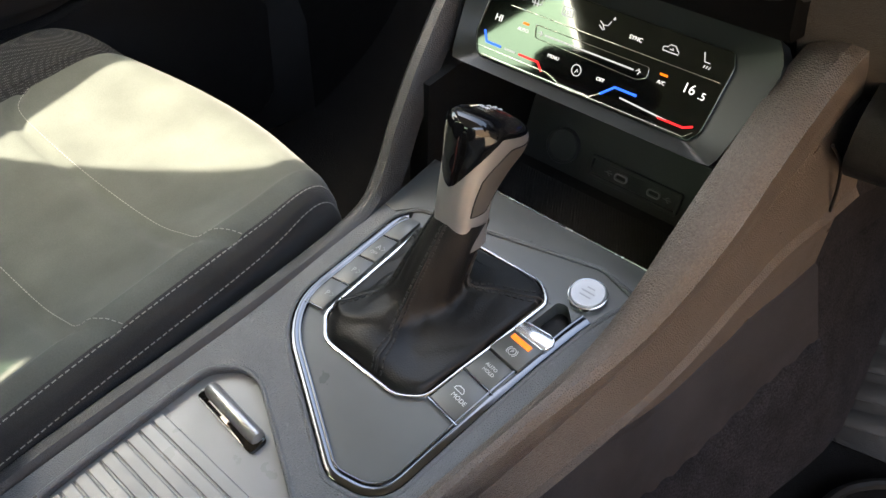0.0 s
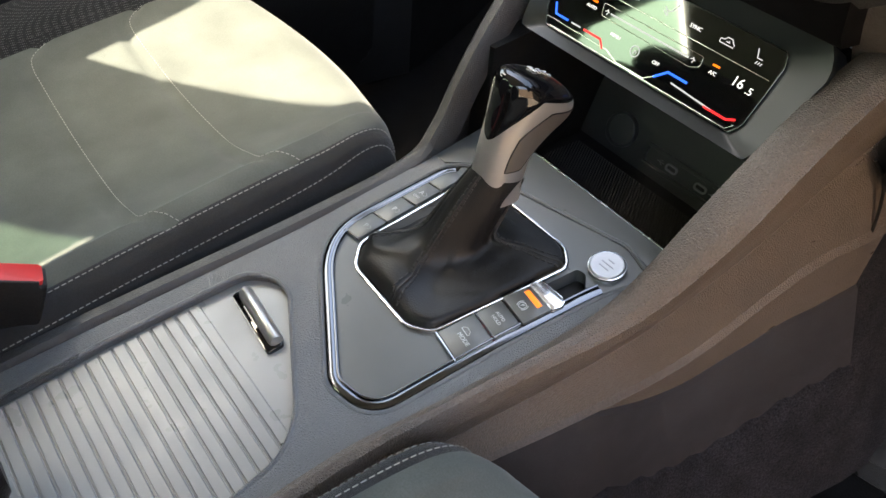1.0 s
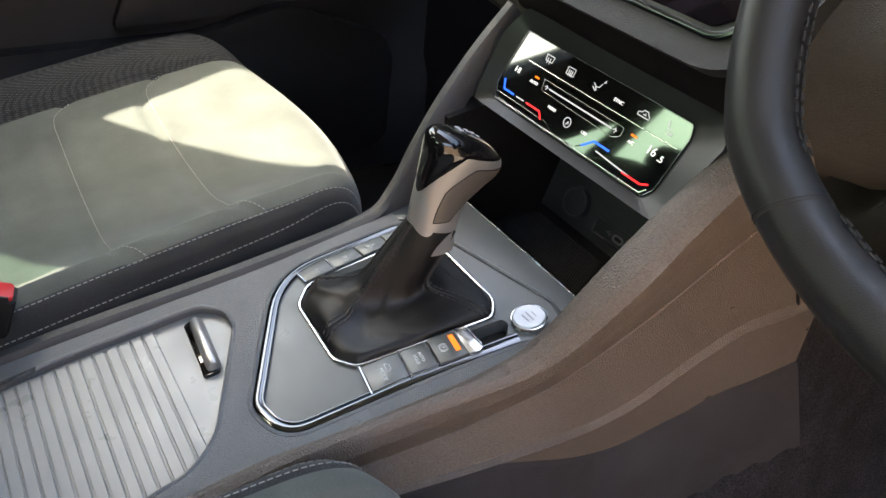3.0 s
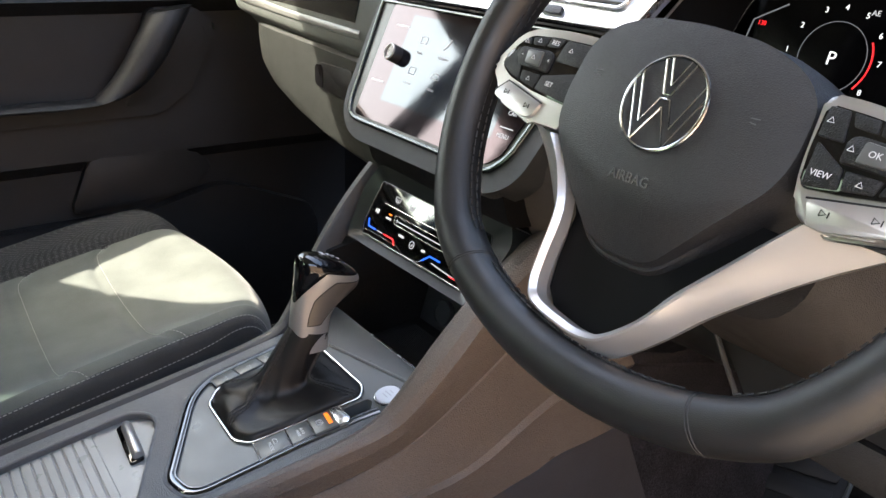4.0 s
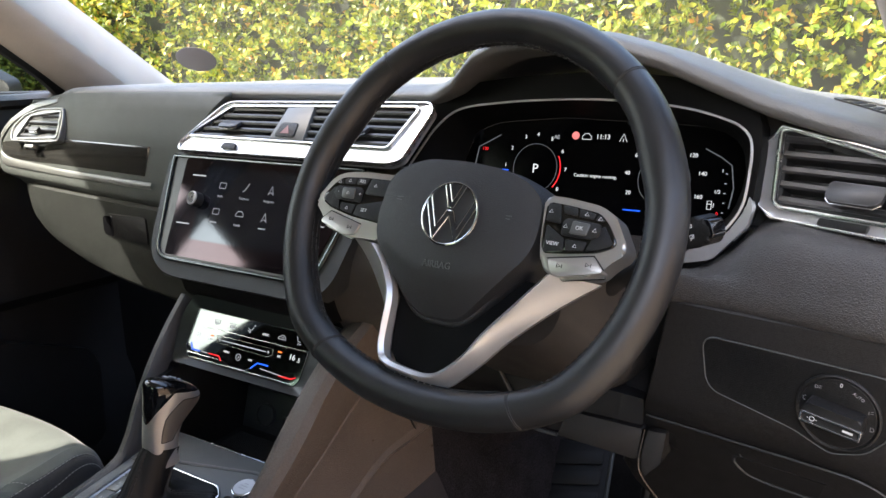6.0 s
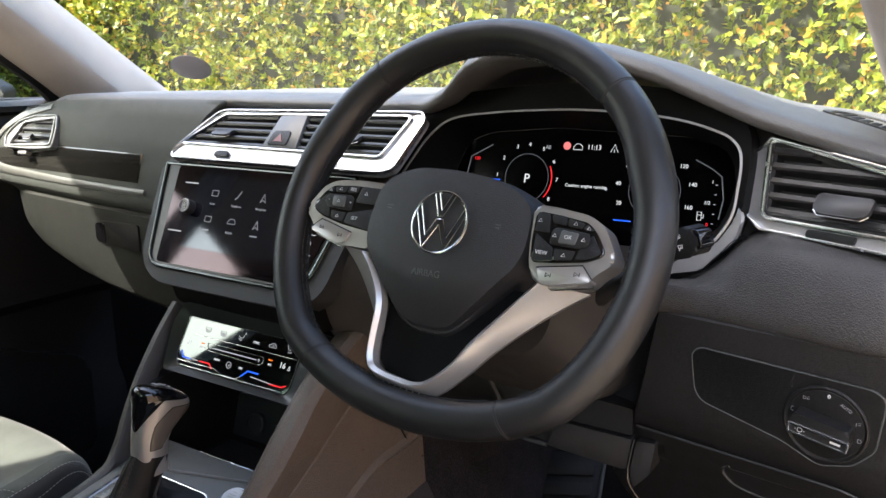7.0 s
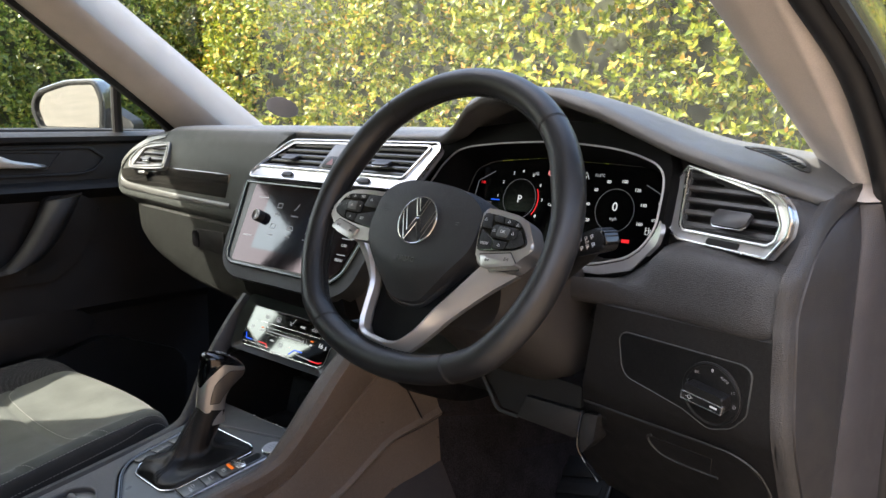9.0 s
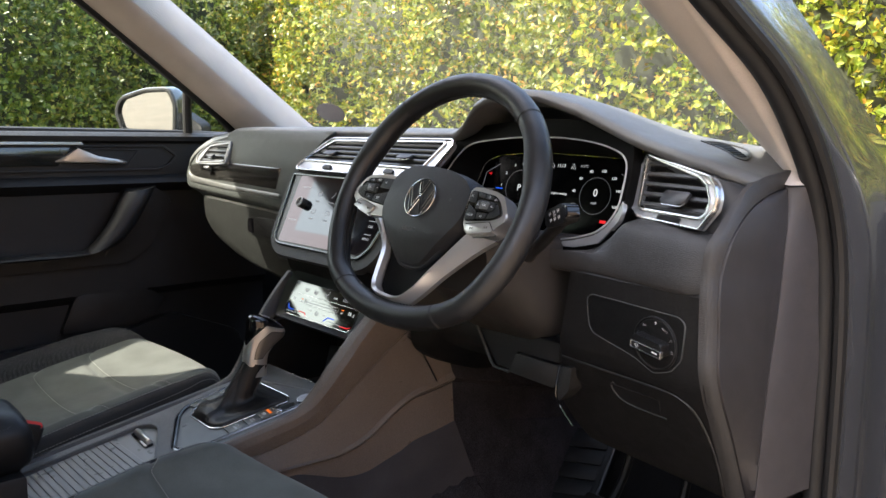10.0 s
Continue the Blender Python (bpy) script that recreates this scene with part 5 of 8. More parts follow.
prism(bm, rpoly([(0.1815, -0.012), (0.1805, -0.024), (0.168, -0.046), (0.150, -0.060), (0.112, -0.0715), (0.094, -0.074), (0.092, -0.082), (0.120, -0.080), (0.158, -0.070), (0.184, -0.038), (0.1865, -0.020)], 0.003, 2), BZ, -0.006, 0.0015, 0.001)
part("silver_corner", bm, trim_silver, cluster, "bright silver corner trim")

# ---- light switch ----
sw = thing("light_switch", (0.62, 0.12, 0.94), "rotary headlight switch in a gloss-edged black panel", "light switch")
plate_o = ccw(rpoly([(-0.0737, 0.0074), (-0.0658, 0.0143), (0.0690, 0.0116), (0.0784, 0.0053), (0.0738, -0.0382), (0.0589, -0.0550), (0.0340, -0.0630), (0.0043, -0.0505), (-0.0625, -0.0360), (-0.0699, -0.0272)], 0.006, 4))
bm = B()
prism(bm, plate_o, LP, -0.004, 0.0015, 0.001)
part("plate", bm, hard_black, sw, "smooth black plate")
bm = B()
ring_round(bm, plate_o, 0.0011, LP, -0.001, 0.0022, 0.0006)
part("edge", bm, satin_grey, sw, "thin satin edge")
LS = LP @ Matrix.Translation((0.0371, -0.0255, 0.0015)) @ Matrix.Scale(0.93, 4)
bm = B()
lathe(bm, [(0.034, 0), (0.034, 0.002), (0.0325, 0.003), (0.031, 0.002), (0.030, 0.0015)], LS, 40)
dial = part("dial", bm, hard_black, sw, "round dial with satin rim")
bm = B()
lathe(bm, [(0.031, 0.001), (0.030, 0.0022), (0.022, 0.0028), (0.0, 0.003)], LS, 40)
part("dial_face", bm, hard_black, dial)
bm = B()
T = LS @ Matrix.Rotation(radians(-8), 4, "Z")
prism(bm, rpoly([(-0.024, -0.008), (0.024, -0.008), (0.022, 0.009), (-0.022, 0.009)], 0.003), T, 0.002, 0.018, 0.003, 3)
part("grip", bm, hard_black, dial)
bm = B()
ring_round(bm, ccw(rpoly([(-0.024, -0.009), (0.024, -0.009), (0.024, 0.001), (-0.024, 0.001)], 0.002)), 0.0018, T, 0.014, 0.0195, 0.0006)
part("grip_trim", bm, bright_chrome, dial, "chrome grip trim")
bm = B()
box(bm, T, 0.010, 0.018, -0.005, -0.0032, 0.0178, 0.0184)
part("grip_mark", bm, white_print, dial)
icon_lines(T @ Matrix.Translation((0, 0, 0.0182)), -0.014, -0.004, [disc(0.002, 10) + [(0.002, 0)], [(-0.004, 0), (-0.003, 0)], [(0.003, 0), (0.004, 0)], [(0, 0.003), (0, 0.004)], [(0, -0.004), (0, -0.003)]], white_print, dial, 0.0003)
LT = LS @ Matrix.Translation((0, 0, 0.0029))
text("0", LT @ Matrix.Translation((0.002, 0.0262, 0)), 0.0048, white_print, dial)
text("AUTO", LT @ Matrix.Translation((0.0155, 0.0195, 0)) @ Matrix.Rotation(radians(-30), 4, "Z"), 0.0036, grey_print, dial)
icon_lines(LT @ Matrix.Translation((0.026, 0.008, 0)) @ Matrix.Scale(0.7, 4), 0, 0, [[(-0.003, 0.002), (-0.003, -0.002)], [(-0.001, 0), (0.002, 0)], [(-0.001, 0.002), (0.002, 0.0028)]], grey_print, dial, 0.00022)
icon_lines(LT @ Matrix.Translation((0.028, -0.006, 0)) @ Matrix.Scale(0.7, 4), 0, 0, [[(-0.003, -0.0025), (-0.003, 0.0025), (0.0, 0.002), (0.001, 0), (0.0, -0.002), (-0.003, -0.0025)]], grey_print, dial, 0.00022)
icon_lines(LT @ Matrix.Translation((-0.016, 0.0205, 0)) @ Matrix.Scale(0.7, 4), 0, 0, [[(-0.003, -0.002), (-0.003, 0.002), (0, 0.001), (0, -0.001), (-0.003, -0.002)], [(0.001, 0.001), (0.004, 0.002)], [(0.001, -0.001), (0.004, -0.001)]], grey_print, dial, 0.00022)
icon_lines(LT @ Matrix.Translation((-0.0265, 0.008, 0)) @ Matrix.Scale(0.7, 4), 0, 0, [[(0.002, -0.003), (-0.001, -0.002), (-0.001, 0.002), (0.002, 0.003)]], grey_print, dial, 0.00022)

# demister slots let into the dash top by the driver's pillar
slot = thing("demister_vent", (0.635, 0.27, 1.155), "small slotted demister vent in the dash top", "air vent")


def top_z(x, y):
    line = sorted((p[1], p[2]) for p in top_profile(x)[:-10])
    return interp(y, line)


def laid(b_, poly, h0, h1):
    """A flat piece that follows the dash top."""
    surf(b_, [[(x, y, top_z(x, y) + h) for x, y in poly] for h in (h0, h1)], closed_u=True, caps=True)


DEM = [(0.592, 0.270), (0.600, 0.305), (0.622, 0.312), (0.645, 0.296), (0.664, 0.262), (0.674, 0.230), (0.664, 0.224), (0.640, 0.246), (0.615, 0.262)]
bm = B()
ends_ = spline([(x, y, 0) for x, y in DEM], 4, closed=True)
mid_ = Vector((0.634, 0.268, 0))
for k_ in range(len(ends_)):
    p, q = ends_[k_], ends_[(k_ + 1) % len(ends_)]
    p2, q2 = p.lerp(mid_, 0.16), q.lerp(mid_, 0.16)
    laid(bm, [(p.x, p.y), (q.x, q.y), (q2.x, q2.y), (p2.x, p2.y)], -0.002, 0.0016)
part("rim", bm, soft_grey, slot, "raised grey rim", angle=50)
for i in range(7):
    f = i / 6
    a_, b_ = Vector((0.606, 0.272, 0)).lerp(Vector((0.661, 0.236, 0)), f), Vector((0.613, 0.304, 0)).lerp(Vector((0.660, 0.256, 0)), f)
    w_ = Vector((0.0026, -0.0012, 0))
    bm = B()
    laid(bm, [(p.x, p.y) for p in (a_ - w_, a_ + w_, b_ + w_, b_ - w_)], -0.002, 0.0009)
    part("slot", bm, cap_black, slot)

# ---- centre console ----
CP = fr((0, -0.187, 0.7035), (1, 0, 0), (0, 0.979, 0.2055))
console = thing("centre_console", (0, -0.1, 0.42), "grained black centre console with sliding lid and padded sides", "console", kind="structure")


def plate(bm, outer, holes, M, h, depth):
    """A flat plate with holes; the walls go down by depth."""
    edges = []
    for loop in [outer] + holes:
        top = [bm.verts.new(M @ Vector((x, y, h))) for x, y in loop]
        low = [bm.verts.new(M @ Vector((x, y, h - depth))) for x, y in loop]
        k = len(loop)
        for i in range(k):
            f = bm.faces.new((low[i], low[(i + 1) % k], top[(i + 1) % k], top[i]))
        edges += [bm.edges.get((top[i], top[(i + 1) % k])) for i in range(k)]
    bmesh.ops.triangle_fill(bm, use_beauty=True, edges=edges)
    return bm


lid_o = ccw(rpoly([(-0.134, -0.50), (0.048, -0.50), (0.042, -0.10), (0.036, -0.046), (0.016, -0.022), (-0.078, 0.026), (-0.100, 0.026), (-0.119, 0.008), (-0.128, -0.10)], [0, 0, 0.01, 0.014, 0.012, 0.008, 0.012, 0.008, 0.02], 4))
trim_o = ccw(rpoly([(-0.117, 0.092), (-0.1135, 0.196), (-0.100, 0.212), (0.050, 0.246), (0.084, 0.236), (0.072, 0.200), (0.062, 0.130), (0.052, 0.024), (0.038, 0.010), (0.008, 0.004), (-0.096, 0.062)], [0.02, 0.012, 0.006, 0.006, 0.006, 0.02, 0.02, 0.012, 0.01, 0.01, 0.02], 4))
top_o = ccw([(-0.156, -0.50), (0.058, -0.50), (0.058, -0.03), (0.066, 0.03), (0.075, 0.10), (0.088, 0.20), (0.094, 0.262), (-0.13, 0.262), (-0.128, 0.19), (-0.132, 0.05), (-0.150, -0.168)])
bm = B()
plate(bm, top_o, [lid_o, trim_o], CP, 0.0, 0.02)
part("top_frame", bm, console_grey, console, "grained grey top frame", angle=40)
bm = B()
tube(bm, [CP @ Vector((x, y, -0.0012)) for x, y in lid_o], 0.0022, 8, closed=True)
tube(bm, [CP @ Vector((x, y, -0.0012)) for x, y in trim_o], 0.0022, 8, closed=True)
part("rounded_rim", bm, console_grey, console)

# sliding lid with ribs and a chrome pull
lid = thing("sliding_lid", (-0.04, -0.35, 0.68), "ribbed grey sliding lid over the console box", "lid")
bm = B()
LD = CP @ Matrix.Translation((0, 0, -0.0075))
prism(bm, inset(lid_o, 0.0008), LD, -0.004, 0.0)
part("shutter", bm, lid_grey, lid)


def lid_span(v):
    xs_ = []
    k = len(lid_o)
    for i in range(k):
        a, b = lid_o[i], lid_o[(i + 1) % k]
        if (a[1] - v) * (b[1] - v) < 0:
            xs_.append(a[0] + (v - a[1]) / (b[1] - a[1]) * (b[0] - a[0]))
    return min(xs_) + 0.004, max(xs_) - 0.004


for i in range(46):
    v = -0.036 - 0.0098 * i
    a, b = lid_span(v)
    bm = B()
    sec = [(-0.0043, 0.0), (-0.0041, 0.0014), (-0.0035, 0.0019), (0.0035, 0.0019), (0.0041, 0.0014), (0.0043, 0.0)]
    surf(bm, [[LD @ Vector((x, v + p, q)) for p, q in sec] for x in (a, b)], closed_u=True, caps=True)
    part("rib", bm, lid_grey, lid)
HN = fr(CP @ Vector((-0.0765, -0.001, -0.0075)), (0.998, -0.07, 0), (0, 0.979, 0.2055))
bm = B()
rows = []
for x, s in ((-0.0305, 0.4), (-0.029, 0.85), (-0.026, 1.0), (0.026, 1.0), (0.029, 0.85), (0.0305, 0.4)):
    rows.append([HN @ Vector((x, 0.0058 * s * math.cos(a), 0.002 + 0.0085 * s * max(0, math.sin(a)))) for a in np.linspace(0, math.pi, 9)])
surf(bm, rows, caps=True)
part("pull", bm, silver, lid, "satin chrome pull bar")
bm = B()
prism(bm, rpoly([(-0.033, -0.010), (0.033, -0.010), (0.033, 0.004), (-0.033, 0.004)], 0.004), HN, -0.0005, 0.003, 0.001)
part("pull_base", bm, piano, lid)

# ---- gear selector unit ----
gear = thing("gear_selector", (-0.028, -0.05, 0.70), "automatic gear selector with leather boot and gloss-capped knob", "gear selector")
bm = B()
to = inset(trim_o, 0.0015)
first = next(i for i in range(len(to)) if to[i][1] > 0.203 and to[(i + 1) % len(to)][1] <= 0.203)
order = [(first + 1 + i) % len(to) for i in range(len(to))]
order = [i for i in order if to[i][1] <= 0.203]


def open_rim(w0, w1, h0, h1, r):
    """A moulding along the open line of the selector panel."""
    prof_ = [(w0, h0), (w0, h1 - r), (w0 + 0.3 * r, h1 - 0.3 * r), (w0 + r, h1), (w1 - r, h1), (w1 - 0.3 * r, h1 - 0.3 * r), (w1, h1 - r), (w1, h0)]
    loops = [inset(to, d) for d, _ in prof_]
    b_ = B()
    surf(b_, [[CP @ Vector((*lp[i], h)) for lp, (_, h) in zip(loops, prof_)] for i in order], closed_u=True, caps=True)
    return b_


part("outer_trim", open_rim(0.0, 0.0085, -0.012, 0.0012, 0.003), dark_chrome, gear, "dark chrome surround")
bm.free()
part("trim_line", open_rim(0.0072, 0.0090, -0.012, 0.0016, 0.0004), dark_chrome, gear, "thin dark chrome line")
pan_o = [q if q[1] <= 0.200 else p for p, q in zip(inset(trim_o, 0.0006), inset(trim_o, 0.0105))]
boot_o = ccw(rpoly([(-0.086, 0.093), (-0.068, 0.0765), (0.003, 0.0745), (0.020, 0.086), (0.037, 0.198), (0.022, 0.209), (-0.070, 0.209), (-0.085, 0.198)], 0.007, 4))
bm = B()
well_o = ccw(rpoly([(0.0372, 0.1740), (0.0598, 0.1750), (0.0612, 0.1920), (0.0490, 0.2040), (0.0415, 0.2025)], 0.003))
plate(bm, pan_o, [boot_o, well_o], CP, -0.0015, 0.014)
panel = part("panel", bm, satin_grey, gear, "satin dark grey panel")
bm = B()
ring_round(bm, inset(boot_o, -0.0010), 0.0027, CP, -0.006, 0.0014, 0.001)
part("boot_frame", bm, chrome, gear, "chrome frame round the boot")

def button(poly, name, mat=satin_grey, up=0.0012):
    b_ = B()
    prism(b_, rpoly(ccw(poly), 0.0012, 2), CP, -0.004, up, 0.0006)
    return part(name, b_, mat, gear)


lefts = [0.0915, 0.1190, 0.1465, 0.1727, 0.1985]
for a, b in zip(lefts, lefts[1:]):
    button([(-0.1058, a + 0.0008), (-0.0895, a + 0.0032), (-0.0895, b + 0.0016), (-0.1058, b - 0.0008)], "button")
for a in lefts[:-1]:
    b_ = B()
    tube(b_, [CP @ Vector((-0.1055, a, 0.0009)), CP @ Vector((-0.0895, a + 0.0022, 0.0009))], 0.0008, 6)
    part("divider", b_, chrome, gear, "chrome divider")
C0 = CP @ Matrix.Translation((0, 0, 0.00125))
# the console's writing reads from the driver's side
for v, s_ in ((0.1065, "P"), (0.1340, "P"), (0.1615, "A")):
    TT = C0 @ Matrix.Translation((-0.0975, v, 0)) @ Matrix.Rotation(radians(8), 4, "Z")
    text(s_, TT, 0.0062, grey_print, gear, depth=0.0001)
    icon_lines(TT, 0.0045, 0.0, [[(-0.0012, 0.002), (0.0012, 0.0), (-0.0012, -0.002)]], grey_print, gear, 0.0002)
text("OFF", C0 @ Matrix.Translation((-0.0975, 0.1555, 0)), 0.0038, grey_print, gear, depth=0.0001)
button([(0.0222, 0.0885), (0.0500, 0.0845), (0.0535, 0.1135), (0.0258, 0.1180)], "mode_button")
button([(0.0262, 0.1195), (0.0538, 0.1155), (0.0560, 0.1365), (0.0290, 0.1405)], "auto_hold_button")
for a, b in (((0.0218, 0.0872), (0.0498, 0.0832)), ((0.0255, 0.1188), (0.0538, 0.1146))):
    b_ = B()
    tube(b_, [CP @ Vector((*a, 0.0011)), CP @ Vector((*b, 0.0011))], 0.0008, 6)
    part("divider", b_, chrome, gear, "chrome divider")
R1 = Matrix.Rotation(radians(-8), 4, "Z")
text("MODE", C0 @ Matrix.Translation((0.0385, 0.0985, 0)) @ R1, 0.0046, white_print, gear, depth=0.0001)
icon_lines(C0 @ Matrix.Translation((0.0345, 0.1045, 0)) @ R1, 0, 0, [[(-0.004, -0.0015), (-0.004, 0.0), (-0.002, 0.002), (0.002, 0.002), (0.004, 0.0), (0.004, -0.0015), (-0.004, -0.0015)]], white_print, gear, 0.0003)
text("AUTO", C0 @ Matrix.Translation((0.0400, 0.1305, 0)) @ R1, 0.0036, white_print, gear, depth=0.0001)
text("HOLD", C0 @ Matrix.Translation((0.0405, 0.1262, 0)) @ R1, 0.0036, white_print, gear, depth=0.0001)
epb = button([(0.0290, 0.1415), (0.0562, 0.1375), (0.0600, 0.1620), (0.0335, 0.1640)], "parking_brake_switch", satin_grey, 0.0035)
b_ = B()
prism(b_, rpoly(ccw([(0.0328, 0.1630), (0.0605, 0.1600), (0.0632, 0.1690), (0.0590, 0.1735), (0.0360, 0.1730)]), 0.002), CP, -0.004, 0.0042, 0.001)
part("silver_tip", b_, bright_chrome, epb, "silver switch tip")
b_ = B()
box(b_, CP @ Matrix.Translation((0.0445, 0.157, 0)) @ R1, -0.0085, 0.0085, -0.0020, 0.0020, 0.003, 0.0040)
part("lamp", b_, glow_orange, epb, "lit orange lamp")
icon_lines(CP @ Matrix.Translation((0.0440, 0.1475, 0.0037)) @ R1, 0, 0, [disc(0.0028, 14) + [(0.0028, 0)], arc(0, 0, 0.0040, -50, 50, 6), arc(0, 0, 0.0040, 130, 230, 6)], white_print, epb, 0.0003)
text("P", CP @ Matrix.Translation((0.0440, 0.1475, 0.0037)) @ R1, 0.0042, white_print, epb, depth=0.0001)
b_ = B()
prism(b_, inset(well_o, -0.002), CP, -0.018, -0.0145)
part("finger_well", b_, rubber, gear, "dark finger well beside the brake switch")

b_ = B()
prism(b_, ccw([(-0.127, 0.198), (-0.1145, 0.198), (-0.1008, 0.2132), (0.0495, 0.2472), (0.0845, 0.2375), (0.0915, 0.2618), (-0.1285, 0.2618)]), CP, -0.006, 0.0009, 0.0006)
part("front_plate", b_, satin_grey, gear, "satin dark grey plate ahead of the selector")
b_ = B()
tube(b_, [CP @ Vector((x, 0.2622, 0.0005)) for x in (-0.126, 0.0, 0.090)], 0.0007, 6)
part("front_line", b_, bright_chrome, gear, "thin chrome line")

# leather boot: a puffed base and a leaning neck up to the collar
collar = Vector((-0.028, -0.016, 0.795))
foot = match(inset(boot_o, 0.0026), 96)
bm = B()
rows = []
for i in range(25):
    f = i / 24
    row = []
    for j, (x, y) in enumerate(foot):
        p0 = CP @ Vector((x, y, 0.0))
        a = math.atan2(y - 0.142, (x + 0.026) * 1.1)
        ws = 0.55 * max(0.0, math.cos(a - radians(-112))) ** 5
        gc = float(np.interp(f, (0, 0.08, 0.30, 0.50, 0.60, 0.8, 1), (0, 0.02, 0.46, 0.88, 0.98, 1, 1)))
        hc = float(np.interp(f, (0, 0.08, 0.30, 0.50, 0.60, 0.8, 1), (0, 0.07, 0.085, 0.12, 0.22, 0.60, 1)))
        g, h = f ** 0.85 * ws + gc * (1 - ws), (0.87 * f ** 1.2 + 0.13 * min(1, f * 6)) * ws + hc * (1 - ws)
        wide = 1 + 0.35 * (1 - h)
        p1 = collar + Vector((0.0165 * wide * math.cos(a), 0.0205 * wide * math.sin(a), 0.004 - 0.005 * math.sin(a))) + Vector((-0.010, -0.030, 0)) * (1 - h)
        p = p0.lerp(p1, g)
        q = Vector((p.x, p.y, p0.z + (p1.z - p0.z) * h))
        sw_ = 1.5 * math.sin(math.pi * f)
        fold = sum(0.0026 * math.exp(-((((a - radians(dg) + math.pi) % (2 * math.pi)) - math.pi) / 0.11) ** 2) for dg in (-84, -146, 38, 142)) * sw_
        fold += 0.0036 * math.sin(26 * f + 4 * math.sin(2 * a + 1)) * math.exp(-((f - 0.24) / 0.16) ** 2) - 0.003 * sw_ * math.exp(-((((a - radians(-115) + math.pi) % (2 * math.pi)) - math.pi) / 0.3) ** 2)
        fold += 0.0022 * math.sin(3 * a + 9 * f) * sw_ * (1 - f) + 0.0007 * math.sin(14 * a + 19 * f) * sw_ * (1 - f)
        out = Vector((q.x - collar.x, q.y - collar.y, 0))
        if out.length > 1e-4:
            q += out.normalized() * fold
        row.append(q)
    rows.append(row)
smooth = [rows[0]] + [[(rows[i - 1][j] + 2 * rows[i][j] + rows[i + 1][j]) / 4 for j in range(96)] for i in range(1, 24)] + [rows[24]]
rows = smooth
surf(bm, rows, closed_u=True)
part("boot", bm, leather, gear, "creased black leather boot", angle=80)


def boot_at(deg):
    return min(range(96), key=lambda j: abs((math.degrees(math.atan2(foot[j][1] - 0.142, (foot[j][0] + 0.026) * 1.1)) - deg + 180) % 360 - 180))


for deg in (-84, -146, 38, 142):
    j0 = boot_at(deg)
    ctr = [sum(r, Vector()) / 96 for r in rows]
    b_ = B()
    tube(b_, spline([r[j0] + (r[j0] - c).normalized() * 0.0002 for r, c in zip(rows[1:], ctr[1:])], 2), 0.0011, 6)
    part("seam", b_, rubber, gear)
    for o in (-1, 1):
        b_ = B()
        dashes(b_, spline([r[(j0 + o) % 96] + (r[j0] - c).normalized() * 0.0003 for r, c in zip(rows[1:], ctr[1:])], 2), 0.0034, 0.0018, 0.0010)
        part("stitching", b_, thread_dark, gear)

# lever and knob
taupe = material("taupe_satin", (0.15, 0.135, 0.12), 0.38, 0.6, vary=0.05)
secs = ((0.778, -0.0175, 0.0200, 0.0158, 4), (0.800, -0.0165, 0.0200, 0.0158, 4), (0.818, -0.0130, 0.0212, 0.0162, 7), (0.834, -0.0045, 0.0262, 0.0182, 12), (0.846, 0.0030, 0.0310, 0.0205, 16), (0.857, 0.0055, 0.0322, 0.0215, 18), (0.866, 0.0040, 0.0285, 0.0198, 20), (0.8722, 0.0015, 0.0200, 0.0148, 20), (0.8748, 0.0, 0.0095, 0.0072, 20), (0.8752, 0.0, 0.001, 0.001, 20))
KN_ = 64


def knob_row(z, y, hd, hw, tilt):
    row = []
    for k in range(KN_):
        a = 2 * math.pi * k / KN_
        ca, sa = math.cos(a), math.sin(a)
        e = 0.82
        dx = (abs(ca) ** e) * math.copysign(1, ca) * hw
        dy = (abs(sa) ** e) * math.copysign(1, sa) * hd
        row.append(Vector((-0.028 + dx, y + dy, z - dy * math.tan(radians(tilt)))))
    return row


full = [spline([knob_row(*q)[k] for q in secs], 5) for k in range(KN_)]
rows = [[full[k][i] for k in range(KN_)] for i in range(len(full[0]))]
knob_axis = spline([(-0.028, q[1], q[0]) for q in secs], 5)


def knob_at(deg, r, proud=0.0):
    """A point of the knob's skin at a bearing and a height in sections."""
    k = (deg % 360) / 360 * KN_
    i = min(r * 5, len(rows) - 1.001)
    k0, i0 = int(k), int(i)
    row_a = rows[i0][k0 % KN_].lerp(rows[i0][(k0 + 1) % KN_], k - k0)
    row_b = rows[i0 + 1][k0 % KN_].lerp(rows[i0 + 1][(k0 + 1) % KN_], k - k0)
    p = row_a.lerp(row_b, i - i0)
    c = knob_axis[i0].copy()
    c.z -= 0.012 * max(0.0, (r - 5) / 3)
    return p + (p - c).normalized() * proud


def cap_edge(deg):
    d = abs((deg - 270 + 180) % 360 - 180)
    f = min(1.0, d / 76)
    return 2.55 + 2.75 * f ** 1.5 + 0.25 * max(0.0, (d - 76) / 104)


